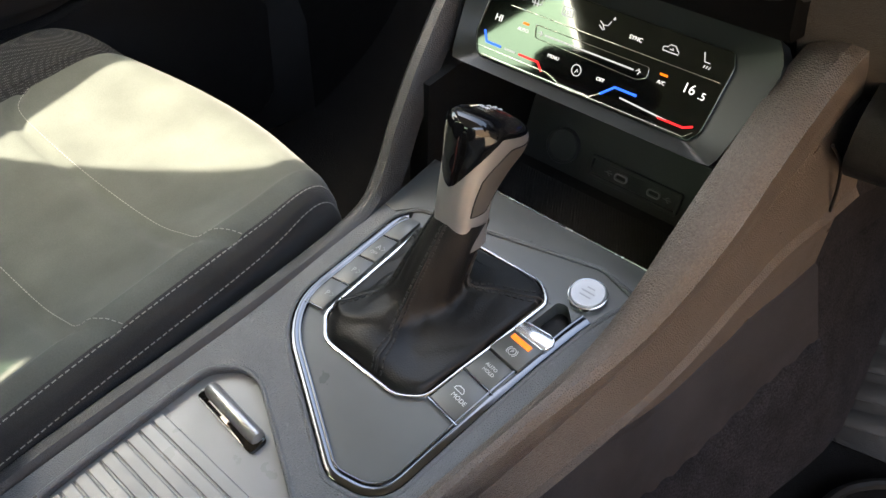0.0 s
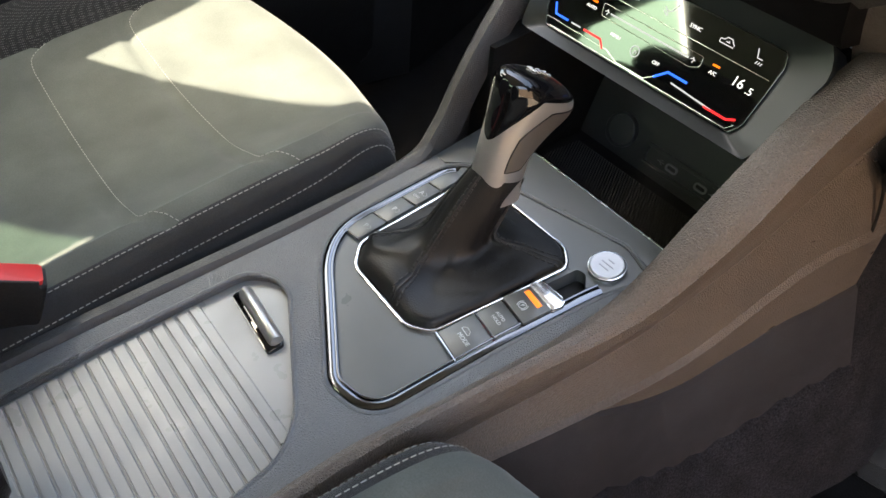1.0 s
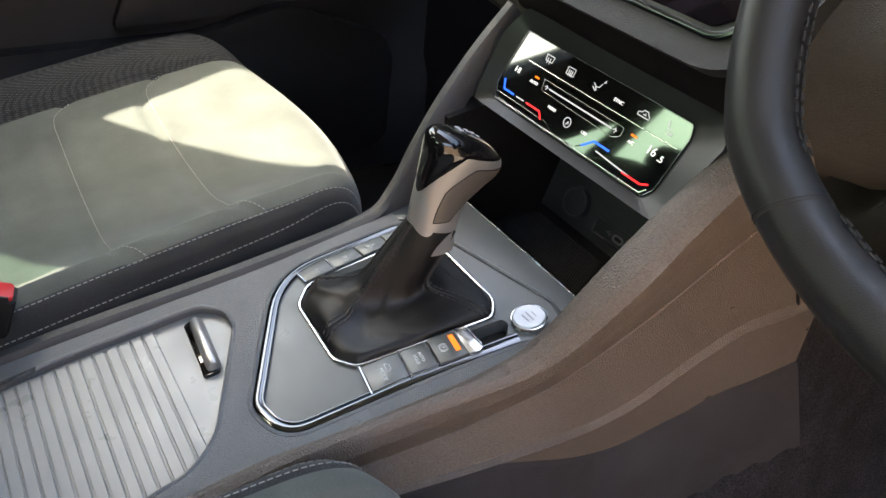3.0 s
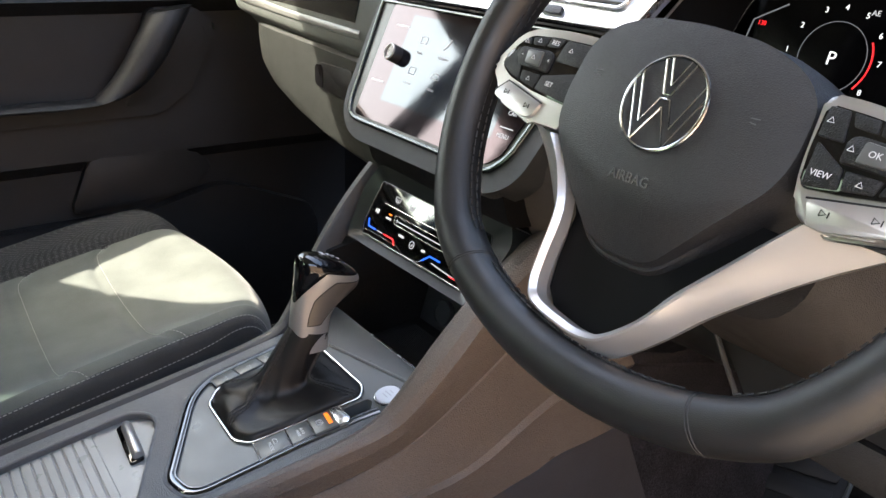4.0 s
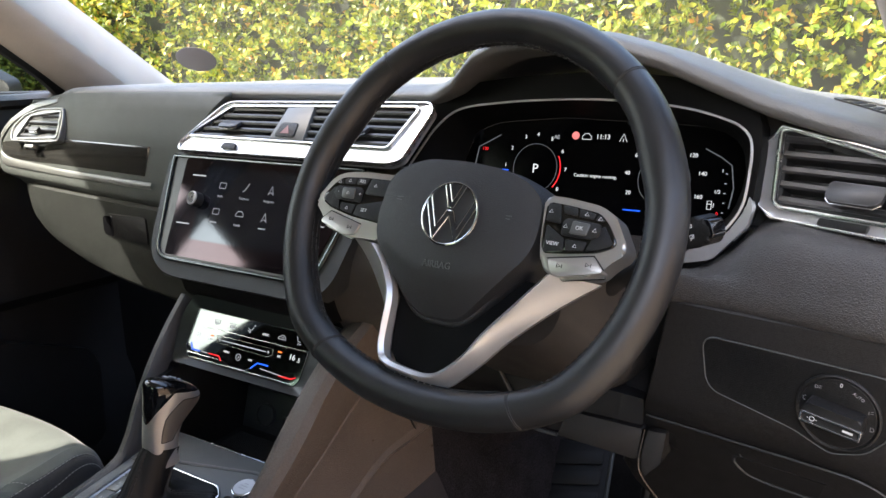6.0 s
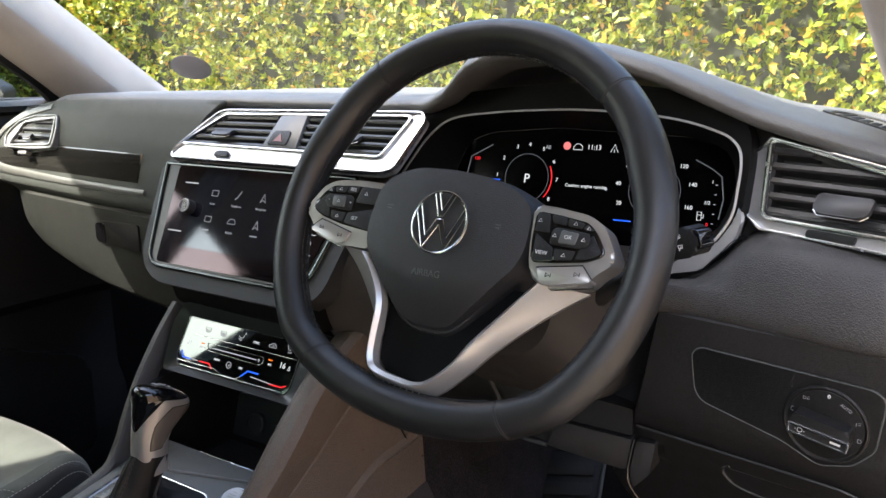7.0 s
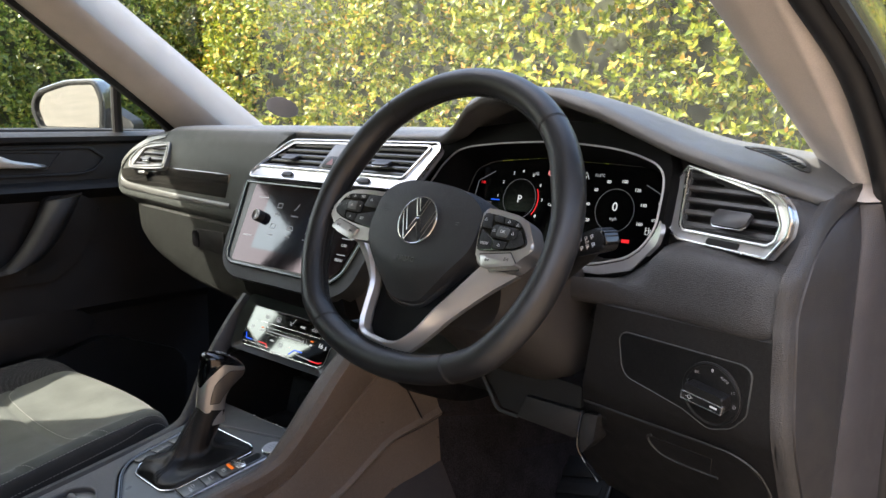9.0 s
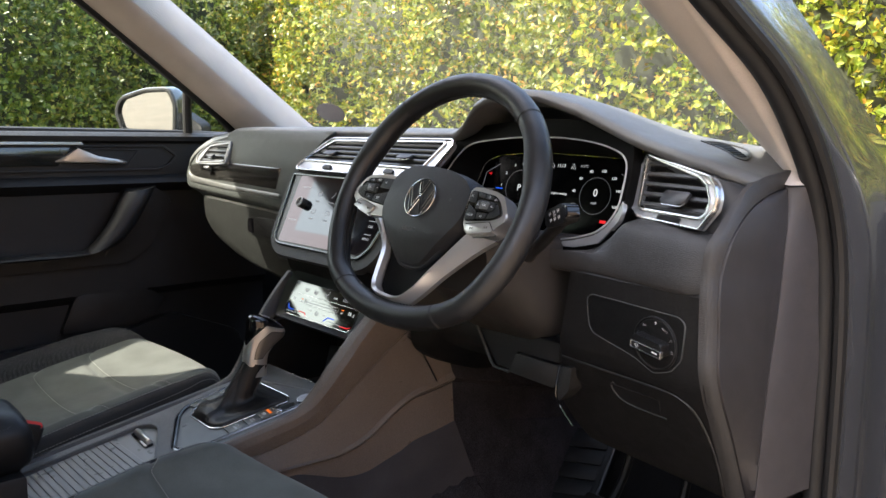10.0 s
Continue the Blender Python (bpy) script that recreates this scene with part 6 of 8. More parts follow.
bm = B()
surf(bm, rows, closed_u=True, caps=True)
knob_body = part("knob_body", bm, silver, gear, "satin silver knob body", angle=60)
bm = B()
surf(bm, [[knob_at(360 * k / 96, cap_edge(360 * k / 96) + (8.9 - cap_edge(360 * k / 96)) * f, 0.0008 * min(1, f * 14)) for k in range(96)] for f in np.linspace(0, 1, 22)], closed_u=True, caps=True)
part("gloss_cap", bm, piano, knob_body, "gloss black knob cap", angle=60)
for sgn in (1, -1):
    def inl(deg, f):
        lo = 1.45 + 2.5 * max(0.0, (deg - 8) / 67)
        hi = min(4.55 + 0.25 * deg / 75, 2.9 + (deg + 24) / 26 * 1.75)
        return lo + (hi - lo) * f
    bm = B()
    degs = np.linspace(-24, 75, 22)
    surf(bm, [[knob_at(90 - sgn * (90 - d), inl(d, f), 0.0005) for d in degs] for f in np.linspace(0, 1, 12)])
    part("grip_inlay", bm, taupe, knob_body, "taupe grip inlay", angle=60)
    edge = [(d, 0) for d in degs] + [(75, f) for f in np.linspace(0.1, 0.9, 5)] + [(d, 1) for d in degs[::-1]] + [(-24, f) for f in np.linspace(0.9, 0.1, 5)]
    bm = B()
    tube(bm, [knob_at(90 - sgn * (90 - d), inl(d, f), 0.0003) for d, f in edge], 0.0005, 6, closed=True)
    part("inlay_gap", bm, rubber, knob_body)
KT = fr((-0.028, 0.004, 0.8747), (1, 0, 0), (0, 0.94, -0.342))
for s_, x, y in (("P", 0.0, 0.014), ("R", 0.0, 0.008), ("N", 0.0, 0.002), ("D/S", 0.0, -0.005)):
    text(s_, KT @ Matrix.Translation((x, y, 0.0008 - 0.0008 * (y > 0.006) - 0.0016 * (y > 0.012))), 0.0056, white_print, knob_body, depth=0.0003)

# start button
button_print = material("faint_button_print", (0.30, 0.305, 0.32), 0.5)
start = thing("start_button", (0.055, 0.025, 0.748), "round silver engine start button in the console", "button")
ST = CP @ Matrix.Translation((0.0555, 0.2185, 0.0))
bm = B()
lathe(bm, [(0.0146, -0.004), (0.0146, 0.0018), (0.0141, 0.0028), (0.0134, 0.0030), (0.0130, 0.0024), (0.0130, -0.004)], ST, 36)
part("collar", bm, bright_chrome, start, "chrome collar")
bm = B()
lathe(bm, [(0.0128, -0.004), (0.0128, 0.0030), (0.0120, 0.0040), (0.008, 0.0039), (0.0, 0.0038)], ST, 36)
btn = part("cap", bm, button_white, start, "silver cap")
for i, w in enumerate((0.006, 0.011, 0.009)):
    bm = B()
    box(bm, ST, -w / 2, w / 2, 0.004 - 0.004 * i, 0.0050 - 0.004 * i, 0.0037, 0.0041)
    part("lettering_bar", bm, button_print, btn)

# storage bin ahead of the selector
bm = B()
FB = fr((0, 0.045, 0.712), (1, 0, 0), (0, 0.999, 0.02))
prism(bm, ccw([(-0.115, 0.0), (0.085, 0.0), (0.095, 0.16), (-0.125, 0.16)]), FB, -0.01, 0.0)
mat_ob = thing("bin_mat", (0, 0.1, 0.735), "textured black rubber mat in the console bin", "mat")
part("base", bm, rubber, mat_ob)
b_ = B()
for i in range(68):
    for j in range(52):
        x, y = -0.112 + 0.0029 * i + 0.00145 * (j % 2), 0.003 + 0.0024 * j
        s = 0.0013
        q = [b_.verts.new(FB @ Vector((x + dx, y + dy, 0.0))) for dx, dy in ((-s, 0), (0, -s), (s, 0), (0, s))]
        tip = b_.verts.new(FB @ Vector((x, y, 0.0008)))
        for k in range(4):
            b_.faces.new((q[k], q[(k + 1) % 4], tip))
tagged(part("studs", b_, rubber, mat_ob), kind="stuff")
UB = fr((-0.02, 0.185, 0.7135), (1, 0, 0), (0, 0.30, 1))
usb = thing("usb_panel", (-0.02, 0.19, 0.74), "dark panel with power socket and two charging ports", "socket panel")
bm = B()
prism(bm, rpoly([(-0.105, -0.002), (0.105, -0.002), (0.105, 0.060), (-0.105, 0.060)], 0.003), UB, -0.02, 0.0, 0.001)
back_panel = part("panel", bm, bin_grey, usb)
bm = B()
ring_round(bm, ccw(rpoly([(-0.030, 0.010), (0.062, 0.010), (0.062, 0.031), (-0.030, 0.031)], 0.003)), 0.0035, UB, -0.001, 0.004, 0.001)
part("port_frame", bm, bin_grey, back_panel)
for cx in (0.003, 0.036):
    bm = B()
    ring_round(bm, ccw(rpoly([(cx - 0.0065, 0.0165), (cx + 0.0065, 0.0165), (cx + 0.0065, 0.0235), (cx - 0.0065, 0.0235)], 0.0035)), 0.0014, UB, -0.001, 0.0025, 0.0005)
    part("port", bm, grey_print, back_panel, "charging port")
    bm = B()
    prism(bm, rpoly([(cx - 0.0045, 0.0188), (cx + 0.0045, 0.0188), (cx + 0.0045, 0.0212), (cx - 0.0045, 0.0212)], 0.001), UB, 0.0, 0.001)
    part("port_slot", bm, rubber, back_panel)
    icon_lines(UB @ Matrix.Translation((0, 0, 0.0008)), cx - 0.013 if cx < 0.02 else cx + 0.013, 0.020, [[(-0.004, 0), (0.004, 0)], [(-0.002, 0), (0, 0.002), (0.002, 0.002)], [(-0.001, 0), (0.001, -0.002), (0.002, -0.002)]], grey_print, back_panel, 0.0003)
bm = B()
SK = UB @ Matrix.Translation((-0.060, 0.026, 0))
lathe(bm, [(0.0165, 0), (0.0165, 0.006), (0.0155, 0.007), (0.0140, 0.007), (0.0135, 0.005), (0.0, 0.005)], SK, 32)
part("socket_cap", bm, bin_grey, usb, "round power socket cap")
bm = B()
strip_solid(bm, [(-0.15, 0.06, 0.70), (-0.15, 0.24, 0.70)], [(-0.15, 0.06, 0.83), (-0.15, 0.24, 0.86)], (0.02, 0, 0))
strip_solid(bm, [(0.085, 0.03, 0.70), (0.108, 0.24, 0.70)], [(0.086, 0.03, 0.76), (0.108, 0.24, 0.86)], (0.006, 0, 0))
strip_solid(bm, [(-0.15, 0.215, 0.70), (0.13, 0.215, 0.70)], [(-0.15, 0.235, 0.88), (0.13, 0.235, 0.88)], (0, 0.02, 0))
part("bin_wall", bm, hard_black, console)

# rails and padded sides
R_IN = [(0.056, -0.70, 0.595), (0.057, -0.40, 0.6585), (0.057, -0.217, 0.698), (0.066, -0.155, 0.711), (0.075, -0.09, 0.724), (0.084, -0.02, 0.741), (0.091, 0.012, 0.769), (0.096, 0.045, 0.811), (0.100, 0.080, 0.850), (0.104, 0.120, 0.887), (0.108, 0.155, 0.912), (0.12, 0.20, 0.932)]
R_CREASE = [(0.068, -0.700, 0.588), (0.070, -0.400, 0.651), (0.071, -0.217, 0.692), (0.078, -0.150, 0.709), (0.088, -0.083, 0.724), (0.105, -0.006, 0.744), (0.118, 0.026, 0.777), (0.129, 0.060, 0.822), (0.133, 0.090, 0.859), (0.137, 0.130, 0.895), (0.142, 0.165, 0.920), (0.150, 0.210, 0.940)]
R_SEAM = [(0.072, -0.700, 0.555), (0.074, -0.400, 0.620), (0.076, -0.210, 0.672), (0.080, -0.145, 0.686), (0.086, -0.075, 0.690), (0.098, -0.002, 0.709), (0.107, 0.035, 0.730), (0.119, 0.075, 0.768), (0.126, 0.105, 0.796), (0.132, 0.150, 0.834), (0.137, 0.190, 0.859), (0.143, 0.235, 0.879)]
R_RIDGE = [(0.076, -0.700, 0.525), (0.079, -0.400, 0.590), (0.082, -0.200, 0.648), (0.086, -0.130, 0.665), (0.094, -0.055, 0.663), (0.101, 0.010, 0.664), (0.105, 0.055, 0.665), (0.111, 0.100, 0.679), (0.118, 0.140, 0.708), (0.127, 0.185, 0.738), (0.136, 0.225, 0.748), (0.144, 0.270, 0.760)]
rows = []
lines = [spline(q, 5) for q in (R_IN, R_CREASE, R_SEAM, R_RIDGE)]
for _ in range(3):
    lines = [[ln[0]] + [(ln[i - 1] + 2 * ln[i] + ln[i + 1]) / 4 for i in range(1, len(ln) - 1)] + [ln[-1]] for ln in lines]
for i, (p, c, m_, r_) in enumerate(zip(*lines)):
    m_, r_ = m_ + Vector((-0.004, 0, 0)), r_ + Vector((0.004, 0, 0))
    ln = lines[0]
    t = (ln[min(i + 6, len(ln) - 1)] - ln[max(i - 6, 0)]).normalized()
    d = Vector((0, t.z, -t.y)).normalized()
    u = Vector((1, 0, 0))
    g = [p - u * 0.003 + d * 0.006, p - u * 0.002 - d * 0.0014, p + u * 0.003 - d * 0.0038, p.lerp(c, 0.3) - d * 0.0055, p.lerp(c, 0.68) - d * 0.005, p.lerp(c, 0.90) - d * 0.0022, c,
         c.lerp(m_, 0.35) + u * 0.003, m_ + u * 0.0025 + (c - m_) * 0.04, m_ + u * 0.001 + (c - m_) * 0.015, m_ - u * 0.0075, m_ - u * 0.0002 + (r_ - m_) * 0.012, m_ + u * 0.0012 + (r_ - m_) * 0.035,
         m_.lerp(r_, 0.93) + u * 0.002, r_ + u * 0.0062, r_ + u * 0.0025 + (r_ - m_) * 0.05, r_ - u * 0.0060 + (r_ - m_) * 0.09]
    e = r_ + Vector((-0.006, 0.010, -min(0.085, max(0.018, 0.026 + 0.36 * r_.y))))
    g += [e, e + Vector((0.0035, 0.001, -0.004)), e + Vector((0.026, 0.03, -0.105)), Vector((e.x + 0.05, e.y + 0.06, max(0.41, e.z - 0.17))), Vector((e.x + 0.075, e.y + 0.06, 0.405))]
    rows.append(g)
bm = B()
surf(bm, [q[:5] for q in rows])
part("rail_lip", bm, side_warm_lit, console, "grained black rail lip, warm light put into its brown", angle=40)
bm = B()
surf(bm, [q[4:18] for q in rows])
side = part("side_panel", bm, side_warm_lit, console, "padded charcoal side with pressed seams, browned for warm light", angle=14)
for k_ in (10, 16):
    bm = B()
    tube(bm, [q[k_] + Vector((0.0048 if k_ == 10 else 0.0015, 0, 0)) for q in rows], 0.0015, 6)
    part("seam_line", bm, hard_black, side)
bm = B()
tube(bm, spline([(0.1405, 0.172, 0.846), (0.1455, 0.193, 0.825), (0.1465, 0.212, 0.795), (0.1440, 0.236, 0.757)], 6), 0.0014, 6)
part("seam_line", bm, hard_black, side)
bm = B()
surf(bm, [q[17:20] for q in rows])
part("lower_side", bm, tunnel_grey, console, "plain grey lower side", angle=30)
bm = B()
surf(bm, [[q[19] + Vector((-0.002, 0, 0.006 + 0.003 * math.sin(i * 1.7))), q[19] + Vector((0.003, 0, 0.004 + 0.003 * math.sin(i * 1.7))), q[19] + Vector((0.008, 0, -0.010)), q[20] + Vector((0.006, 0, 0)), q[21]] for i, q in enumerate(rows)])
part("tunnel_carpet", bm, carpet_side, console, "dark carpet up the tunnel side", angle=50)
# front closing panel of the console side, running on into the footwell
bm = B()
rows2 = []
for f in np.linspace(0, 1, 6):
    row = []
    for p in rows[-1][6:]:
        row.append((p.x + 0.03 * f, p.y + 0.36 * f, max(0.40, p.z * (1 - 0.28 * f) + 0.12 * f)))
    rows2.append(row)
surf(bm, rows2)
part("footwell_side", bm, carpet_side, console, "dark carpet along the footwell", angle=45)

L_IN = [(-0.150, -0.70, 0.595), (-0.150, -0.35, 0.669), (-0.1315, -0.138, 0.714), (-0.128, -0.02, 0.738), (-0.130, 0.012, 0.762), (-0.134, 0.035, 0.800), (-0.137, 0.062, 0.842), (-0.141, 0.098, 0.885), (-0.145, 0.132, 0.918)]
line = spline(L_IN, 4)
rows = []
for i, p in enumerate(line):
    t = (line[min(i + 1, len(line) - 1)] - line[max(i - 1, 0)]).normalized()
    d = Vector((0, t.z, -t.y)).normalized() if t.z > 0.05 else Vector((0, 0, -1))
    u = Vector((-1, 0, 0))
    g = [p + d * 0.02, p, p + u * 0.004 - d * 0.004, p + u * 0.012 - d * 0.004, p + u * 0.019 + d * 0.003, p + u * 0.023 + d * 0.02, p + u * 0.026 + d * 0.09]
    g.append(Vector((g[-1].x - 0.01, g[-1].y + 0.02, 0.40)))
    rows.append(g)
bm = B()
surf(bm, rows)
rail_dark = material("grained_rail_dark", (0.034, 0.0345, 0.0355), 0.34, grain=0.00025, gscale=620, vary=0.08, fine=0.06)
part("side_panel", bm, rail_dark, console, "grained side rail", angle=45)

# ---- steering wheel ----
WN = fr((0.36, 0.0, 1.10), (1, 0, 0), (0, 0.436, 0.90)) @ Matrix.Rotation(radians(-3.9), 4, "Z")
wheel = thing("steering_wheel", (0.36, 0.03, 1.09), "black leather steering wheel with satin silver spokes", "steering wheel")


def rim_r(a):
    s = math.sin(a)
    flat = max(0.0, (-s - 0.66) / 0.34)
    return 0.1690 - 0.019 * flat ** 1.2


def rim_row(a, grow=0.0, n=18):
    r0 = rim_r(a)
    half_r = 0.0150 + grow
    half_n = 0.0170 + grow
    grip = math.exp(-((math.sin(a) - 0.42) / 0.16) ** 2)
    out = []
    for k in range(n):
        b = 2 * math.pi * k / n
        rr = r0 + half_r * math.cos(b) - 0.003 * grip * (math.cos(b) < 0)
        out.append(WN @ Vector((rr * math.cos(a), rr * math.sin(a), -0.020 + half_n * math.sin(b))))
    return out


bm = B()
surf(bm, [rim_row(2 * math.pi * i / 120) for i in range(120)], closed_u=True, closed_v=True)
part("rim", bm, wheel_leather, wheel, "smooth black leather rim", angle=80)
for a in (48.4, 131.6, -54.5, -125.5):
    bm = B()
    rows = [rim_row(radians(a) + o, g) for o, g in ((-0.009, -0.0002), (-0.006, 0.0004), (-0.0035, 0.0003), (0, -0.0009), (0.0035, 0.0003), (0.006, 0.0004), (0.009, -0.0002))]
    surf(bm, rows, closed_u=True)
    part("seam", bm, thread_dark, wheel, "pressed leather seam")
for a0, a1 in ((52, 128), (-122, -58), (-48, 40), (140, 228)):
    bm = B()
    for side in (-1, 1):
        pts = []
        for i in range(60):
            a = radians(a0 + (a1 - a0) * i / 59)
            r0 = rim_r(a) - 0.0150 - 0.0006
            pts.append(WN @ Vector((r0 * math.cos(a), r0 * math.sin(a), -0.020 + 0.0028 * side)))
        dashes(bm, pts, 0.004, 0.002, 0.0006)
    part("stitching", bm, thread_dark, wheel)

# hub cover
hub = ccw(rpoly([(0.0, 0.0485), (0.040, 0.0465), (0.066, 0.0375), (0.080, 0.024), (0.082, -0.008), (0.076, -0.026), (0.051, -0.056), (0.028, -0.0815), (0.016, -0.0870), (-0.014, -0.0885), (-0.029, -0.0825), (-0.053, -0.0605), (-0.076, -0.0355), (-0.082, -0.014), (-0.080, 0.024), (-0.066, 0.0375), (-0.040, 0.0465)], 0.010, 4))
def hub_h(x, y):
    """The hub's face: a low dome that folds back below a crease."""
    r2 = (x / 0.082) ** 2 + (y / 0.075) ** 2
    return -0.0028 - 0.0085 * r2 ** 1.3 - 0.30 * max(0.0, -0.050 + 4.4 * x * x - y)


bm = B()
rims = [(1.0, -0.060, 0.0), (1.0, -0.034, 0.0), (0.992, -0.0275, 0.15), (0.975, -0.0225, 0.4), (0.955, -0.018, 0.75)]
hrows = [[WN @ Vector((x * k_, y * k_, h - 0.30 * max(0.0, -0.050 + 4.4 * x * x - y) * f)) for x, y in hub] for k_, h, f in rims]
for k_ in (0.93, 0.89, 0.84, 0.78, 0.72, 0.66, 0.60, 0.54, 0.47, 0.40, 0.30, 0.20, 0.10, 0.02):
    hrows.append([WN @ Vector((x * k_, y * k_, hub_h(x * k_, y * k_))) for x, y in hub])
surf(bm, hrows, closed_u=True)
bm.faces.new([bm.verts.new(p) for p in hrows[-1]])
bmesh.ops.remove_doubles(bm, verts=bm.verts, dist=1e-5)
hub_ob = part("hub_cover", bm, soft_black, wheel, "fine-grained black hub cover", angle=14)
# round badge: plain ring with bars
BG = WN @ Matrix.Translation((0, 0, -0.0028)) @ Matrix.Rotation(radians(2), 4, "Z")
bm = B()
tube(bm, [BG @ Vector((0.0255 * math.cos(a), 0.0255 * math.sin(a), 0.0012)) for a in np.linspace(0, 2 * math.pi, 49)[:-1]], 0.0011, 8, closed=True)
for s in (-1, 1):
    tube(bm, [BG @ Vector((s * x, y, 0.0012)) for x, y in ((0.0100, 0.0232), (0.0022, 0.0048), (0.0, 0.0048))], 0.0008, 6)
    tube(bm, [BG @ Vector((s * x, y, 0.0012)) for x, y in ((0.0062, 0.0243), (0.0, 0.0098))], 0.0007, 6)
    tube(bm, [BG @ Vector((s * x, y, 0.0012)) for x, y in ((0.0210, 0.0140), (0.0102, -0.0120), (0.0030, 0.0022), (0.0, 0.0022))], 0.0008, 6)
    tube(bm, [BG @ Vector((s * x, y, 0.0012)) for x, y in ((0.0238, 0.0085), (0.0108, -0.0225), (0.0, -0.0022))], 0.0008, 6)
part("badge", bm, chrome, hub_ob, "round chrome badge")
text("AIRBAG", WN @ Matrix.Translation((-0.001, -0.0420, hub_h(0, -0.042) + 0.0002)) @ Matrix.Rotation(radians(4), 4, "Z") @ Matrix.Rotation(radians(8), 4, "X"), 0.0078, satin_grey, hub_ob, depth=0.0005)
for hx in (-0.055, 0.050):
    icon_lines(WN @ Matrix.Translation((0, 0, hub_h(0.052, 0.006) + 0.0002)), hx, 0.006, [[(-0.003, 0.001), (0.003, 0.0015)], [(-0.003, -0.001), (0.002, -0.0012)]], satin_grey, hub_ob, 0.0003, "horn_mark")

# spokes, buttons and the lower fork
for s, lift, turn, reach in ((-1, 0.0025, 0.5, 1.03), (1, 0.0065, 2.0, 1.0)):
    WT = WN @ Matrix.Translation((0, 0, -0.0135 + lift)) @ Matrix.Rotation(radians(turn), 4, "Z") @ Matrix.Diagonal((reach, 1, 1, 1))

    def P(pts):
        return ccw([(s * (x - (0.018 if s < 0 and x < 0.09 else 0.0)), y) for x, y in pts])
    spoke = B()
    prism(spoke, rpoly(P([(0.076, 0.0265), (0.095, 0.0262), (0.122, 0.0232), (0.135, 0.0165), (0.1475, -0.004), (0.146, -0.011), (0.137, -0.0185), (0.130, -0.0285), (0.104, -0.0335), (0.086, -0.032), (0.080, -0.01)]), [0.006, 0.01, 0.01, 0.006, 0.005, 0.004, 0.004, 0.004, 0.006, 0.004, 0.006], 4), WT, -0.024, -0.002, 0.003, 3)
    sp = part("spoke", spoke, silver, wheel, "satin silver spoke")
    bm = B()
    prism(bm, rpoly(P([(0.080, 0.0212), (0.100, 0.0200), (0.123, 0.0172), (0.1310, 0.0105), (0.1400, -0.0025), (0.1375, -0.0068), (0.127, -0.0118), (0.103, -0.0160), (0.084, -0.0180), (0.081, 0.0)]), 0.004, 4), WT, -0.01, 0.0, 0.0015, 2)
    pad = part("button_pad", bm, piano, sp, "gloss black button pad")
    cells = ([(0.0955, 0.0136), (0.1065, 0.0126), (0.1055, 0.0188), (0.0930, 0.0197)], [(0.1078, 0.0125), (0.1190, 0.0116), (0.1205, 0.0162), (0.1068, 0.0186)],
             [(0.1202, 0.0115), (0.1270, 0.0110), (0.1285, 0.0120), (0.1222, 0.0158)], [(0.0820, 0.0060), (0.0945, 0.0055), (0.0915, 0.0198), (0.0815, 0.0203)],
             [(0.0850, -0.0170), (0.1010, -0.0145), (0.0995, -0.0050), (0.0835, 0.0040)], [(0.1025, -0.0142), (0.1165, -0.0122), (0.1180, -0.0052), (0.1010, -0.0052)],
             [(0.1180, -0.0118), (0.1270, -0.0100), (0.1360, -0.0060), (0.1375, -0.0035), (0.1285, 0.0085), (0.1205, -0.0040)])
    for cell in cells:
        bm = B()
        prism(bm, rpoly(P(cell), 0.0012, 2), WT, -0.002, 0.0010, 0.0005)
        part("button", bm, hard_black, pad)
    bm = B()
    prism(bm, rpoly(P([(0.0965, -0.0030), (0.1230, -0.0030), (0.1275, 0.0020), (0.1260, 0.0090), (0.1000, 0.0105), (0.0965, 0.0080)]), 0.002, 3), WT, -0.002, 0.0020, 0.0008)
    part("button", bm, hard_black, pad)
    bm = B()
    prism(bm, rpoly(P([(0.1035, -0.0012), (0.1170, -0.0012), (0.1185, 0.0078), (0.1045, 0.0088)]), 0.0015, 3), WT, 0.001, 0.0032, 0.0008)
    part("button", bm, satin_grey, pad)
    labels = (("RES", 0.1000, 0.0160), ("SET", 0.0905, -0.0090), ("-", 0.1225, 0.0040), ("+", 0.0985, 0.0040)) if s < 0 else (("OK", 0.1108, 0.0036), ("VIEW", 0.0915, -0.0100))
    for s_, x, y in labels:
        text(s_, WT @ Matrix.Translation((s * x, y, 0.0033 if s_ == "OK" else 0.0021 if len(s_) == 1 else 0.0011)), 0.0042, white_print, pad, depth=0.0001)
    for x, y, h in ((0.1135, 0.0150, 0.0012), (0.0850, 0.0140, 0.0012), (0.1245, 0.0128, 0.0012), (0.1095, -0.0095, 0.0012)) + (((0.0995, 0.0040, 0.0022), (0.1225, 0.0036, 0.0022)) if s > 0 else ((0.1108, 0.0036, 0.0034),)):
        icon_lines(WT @ Matrix.Translation((0, 0, h)), s * x, y, [[(-0.0016, -0.0010), (0.0, 0.0014), (0.0016, -0.0010), (-0.0016, -0.0010)]], white_print, pad, 0.00022)
    bm = B()
    prism(bm, rpoly(P([(0.0905, -0.0215), (0.1255, -0.0150), (0.1340, -0.0235), (0.1335, -0.0262), (0.1030, -0.0330), (0.0945, -0.0312)]), 0.0025, 3), WT, -0.012, 0.0004, 0.001, 2)
    tog = part("toggle", bm, silver, sp, "silver toggle below the buttons")
    bm = B()
    tube(bm, [WT @ Vector((s * x, y, 0.0)) for x, y in ((0.0900, -0.0212), (0.1010, -0.0190), (0.1258, -0.0144), (0.1348, -0.0234))], 0.0005, 6)
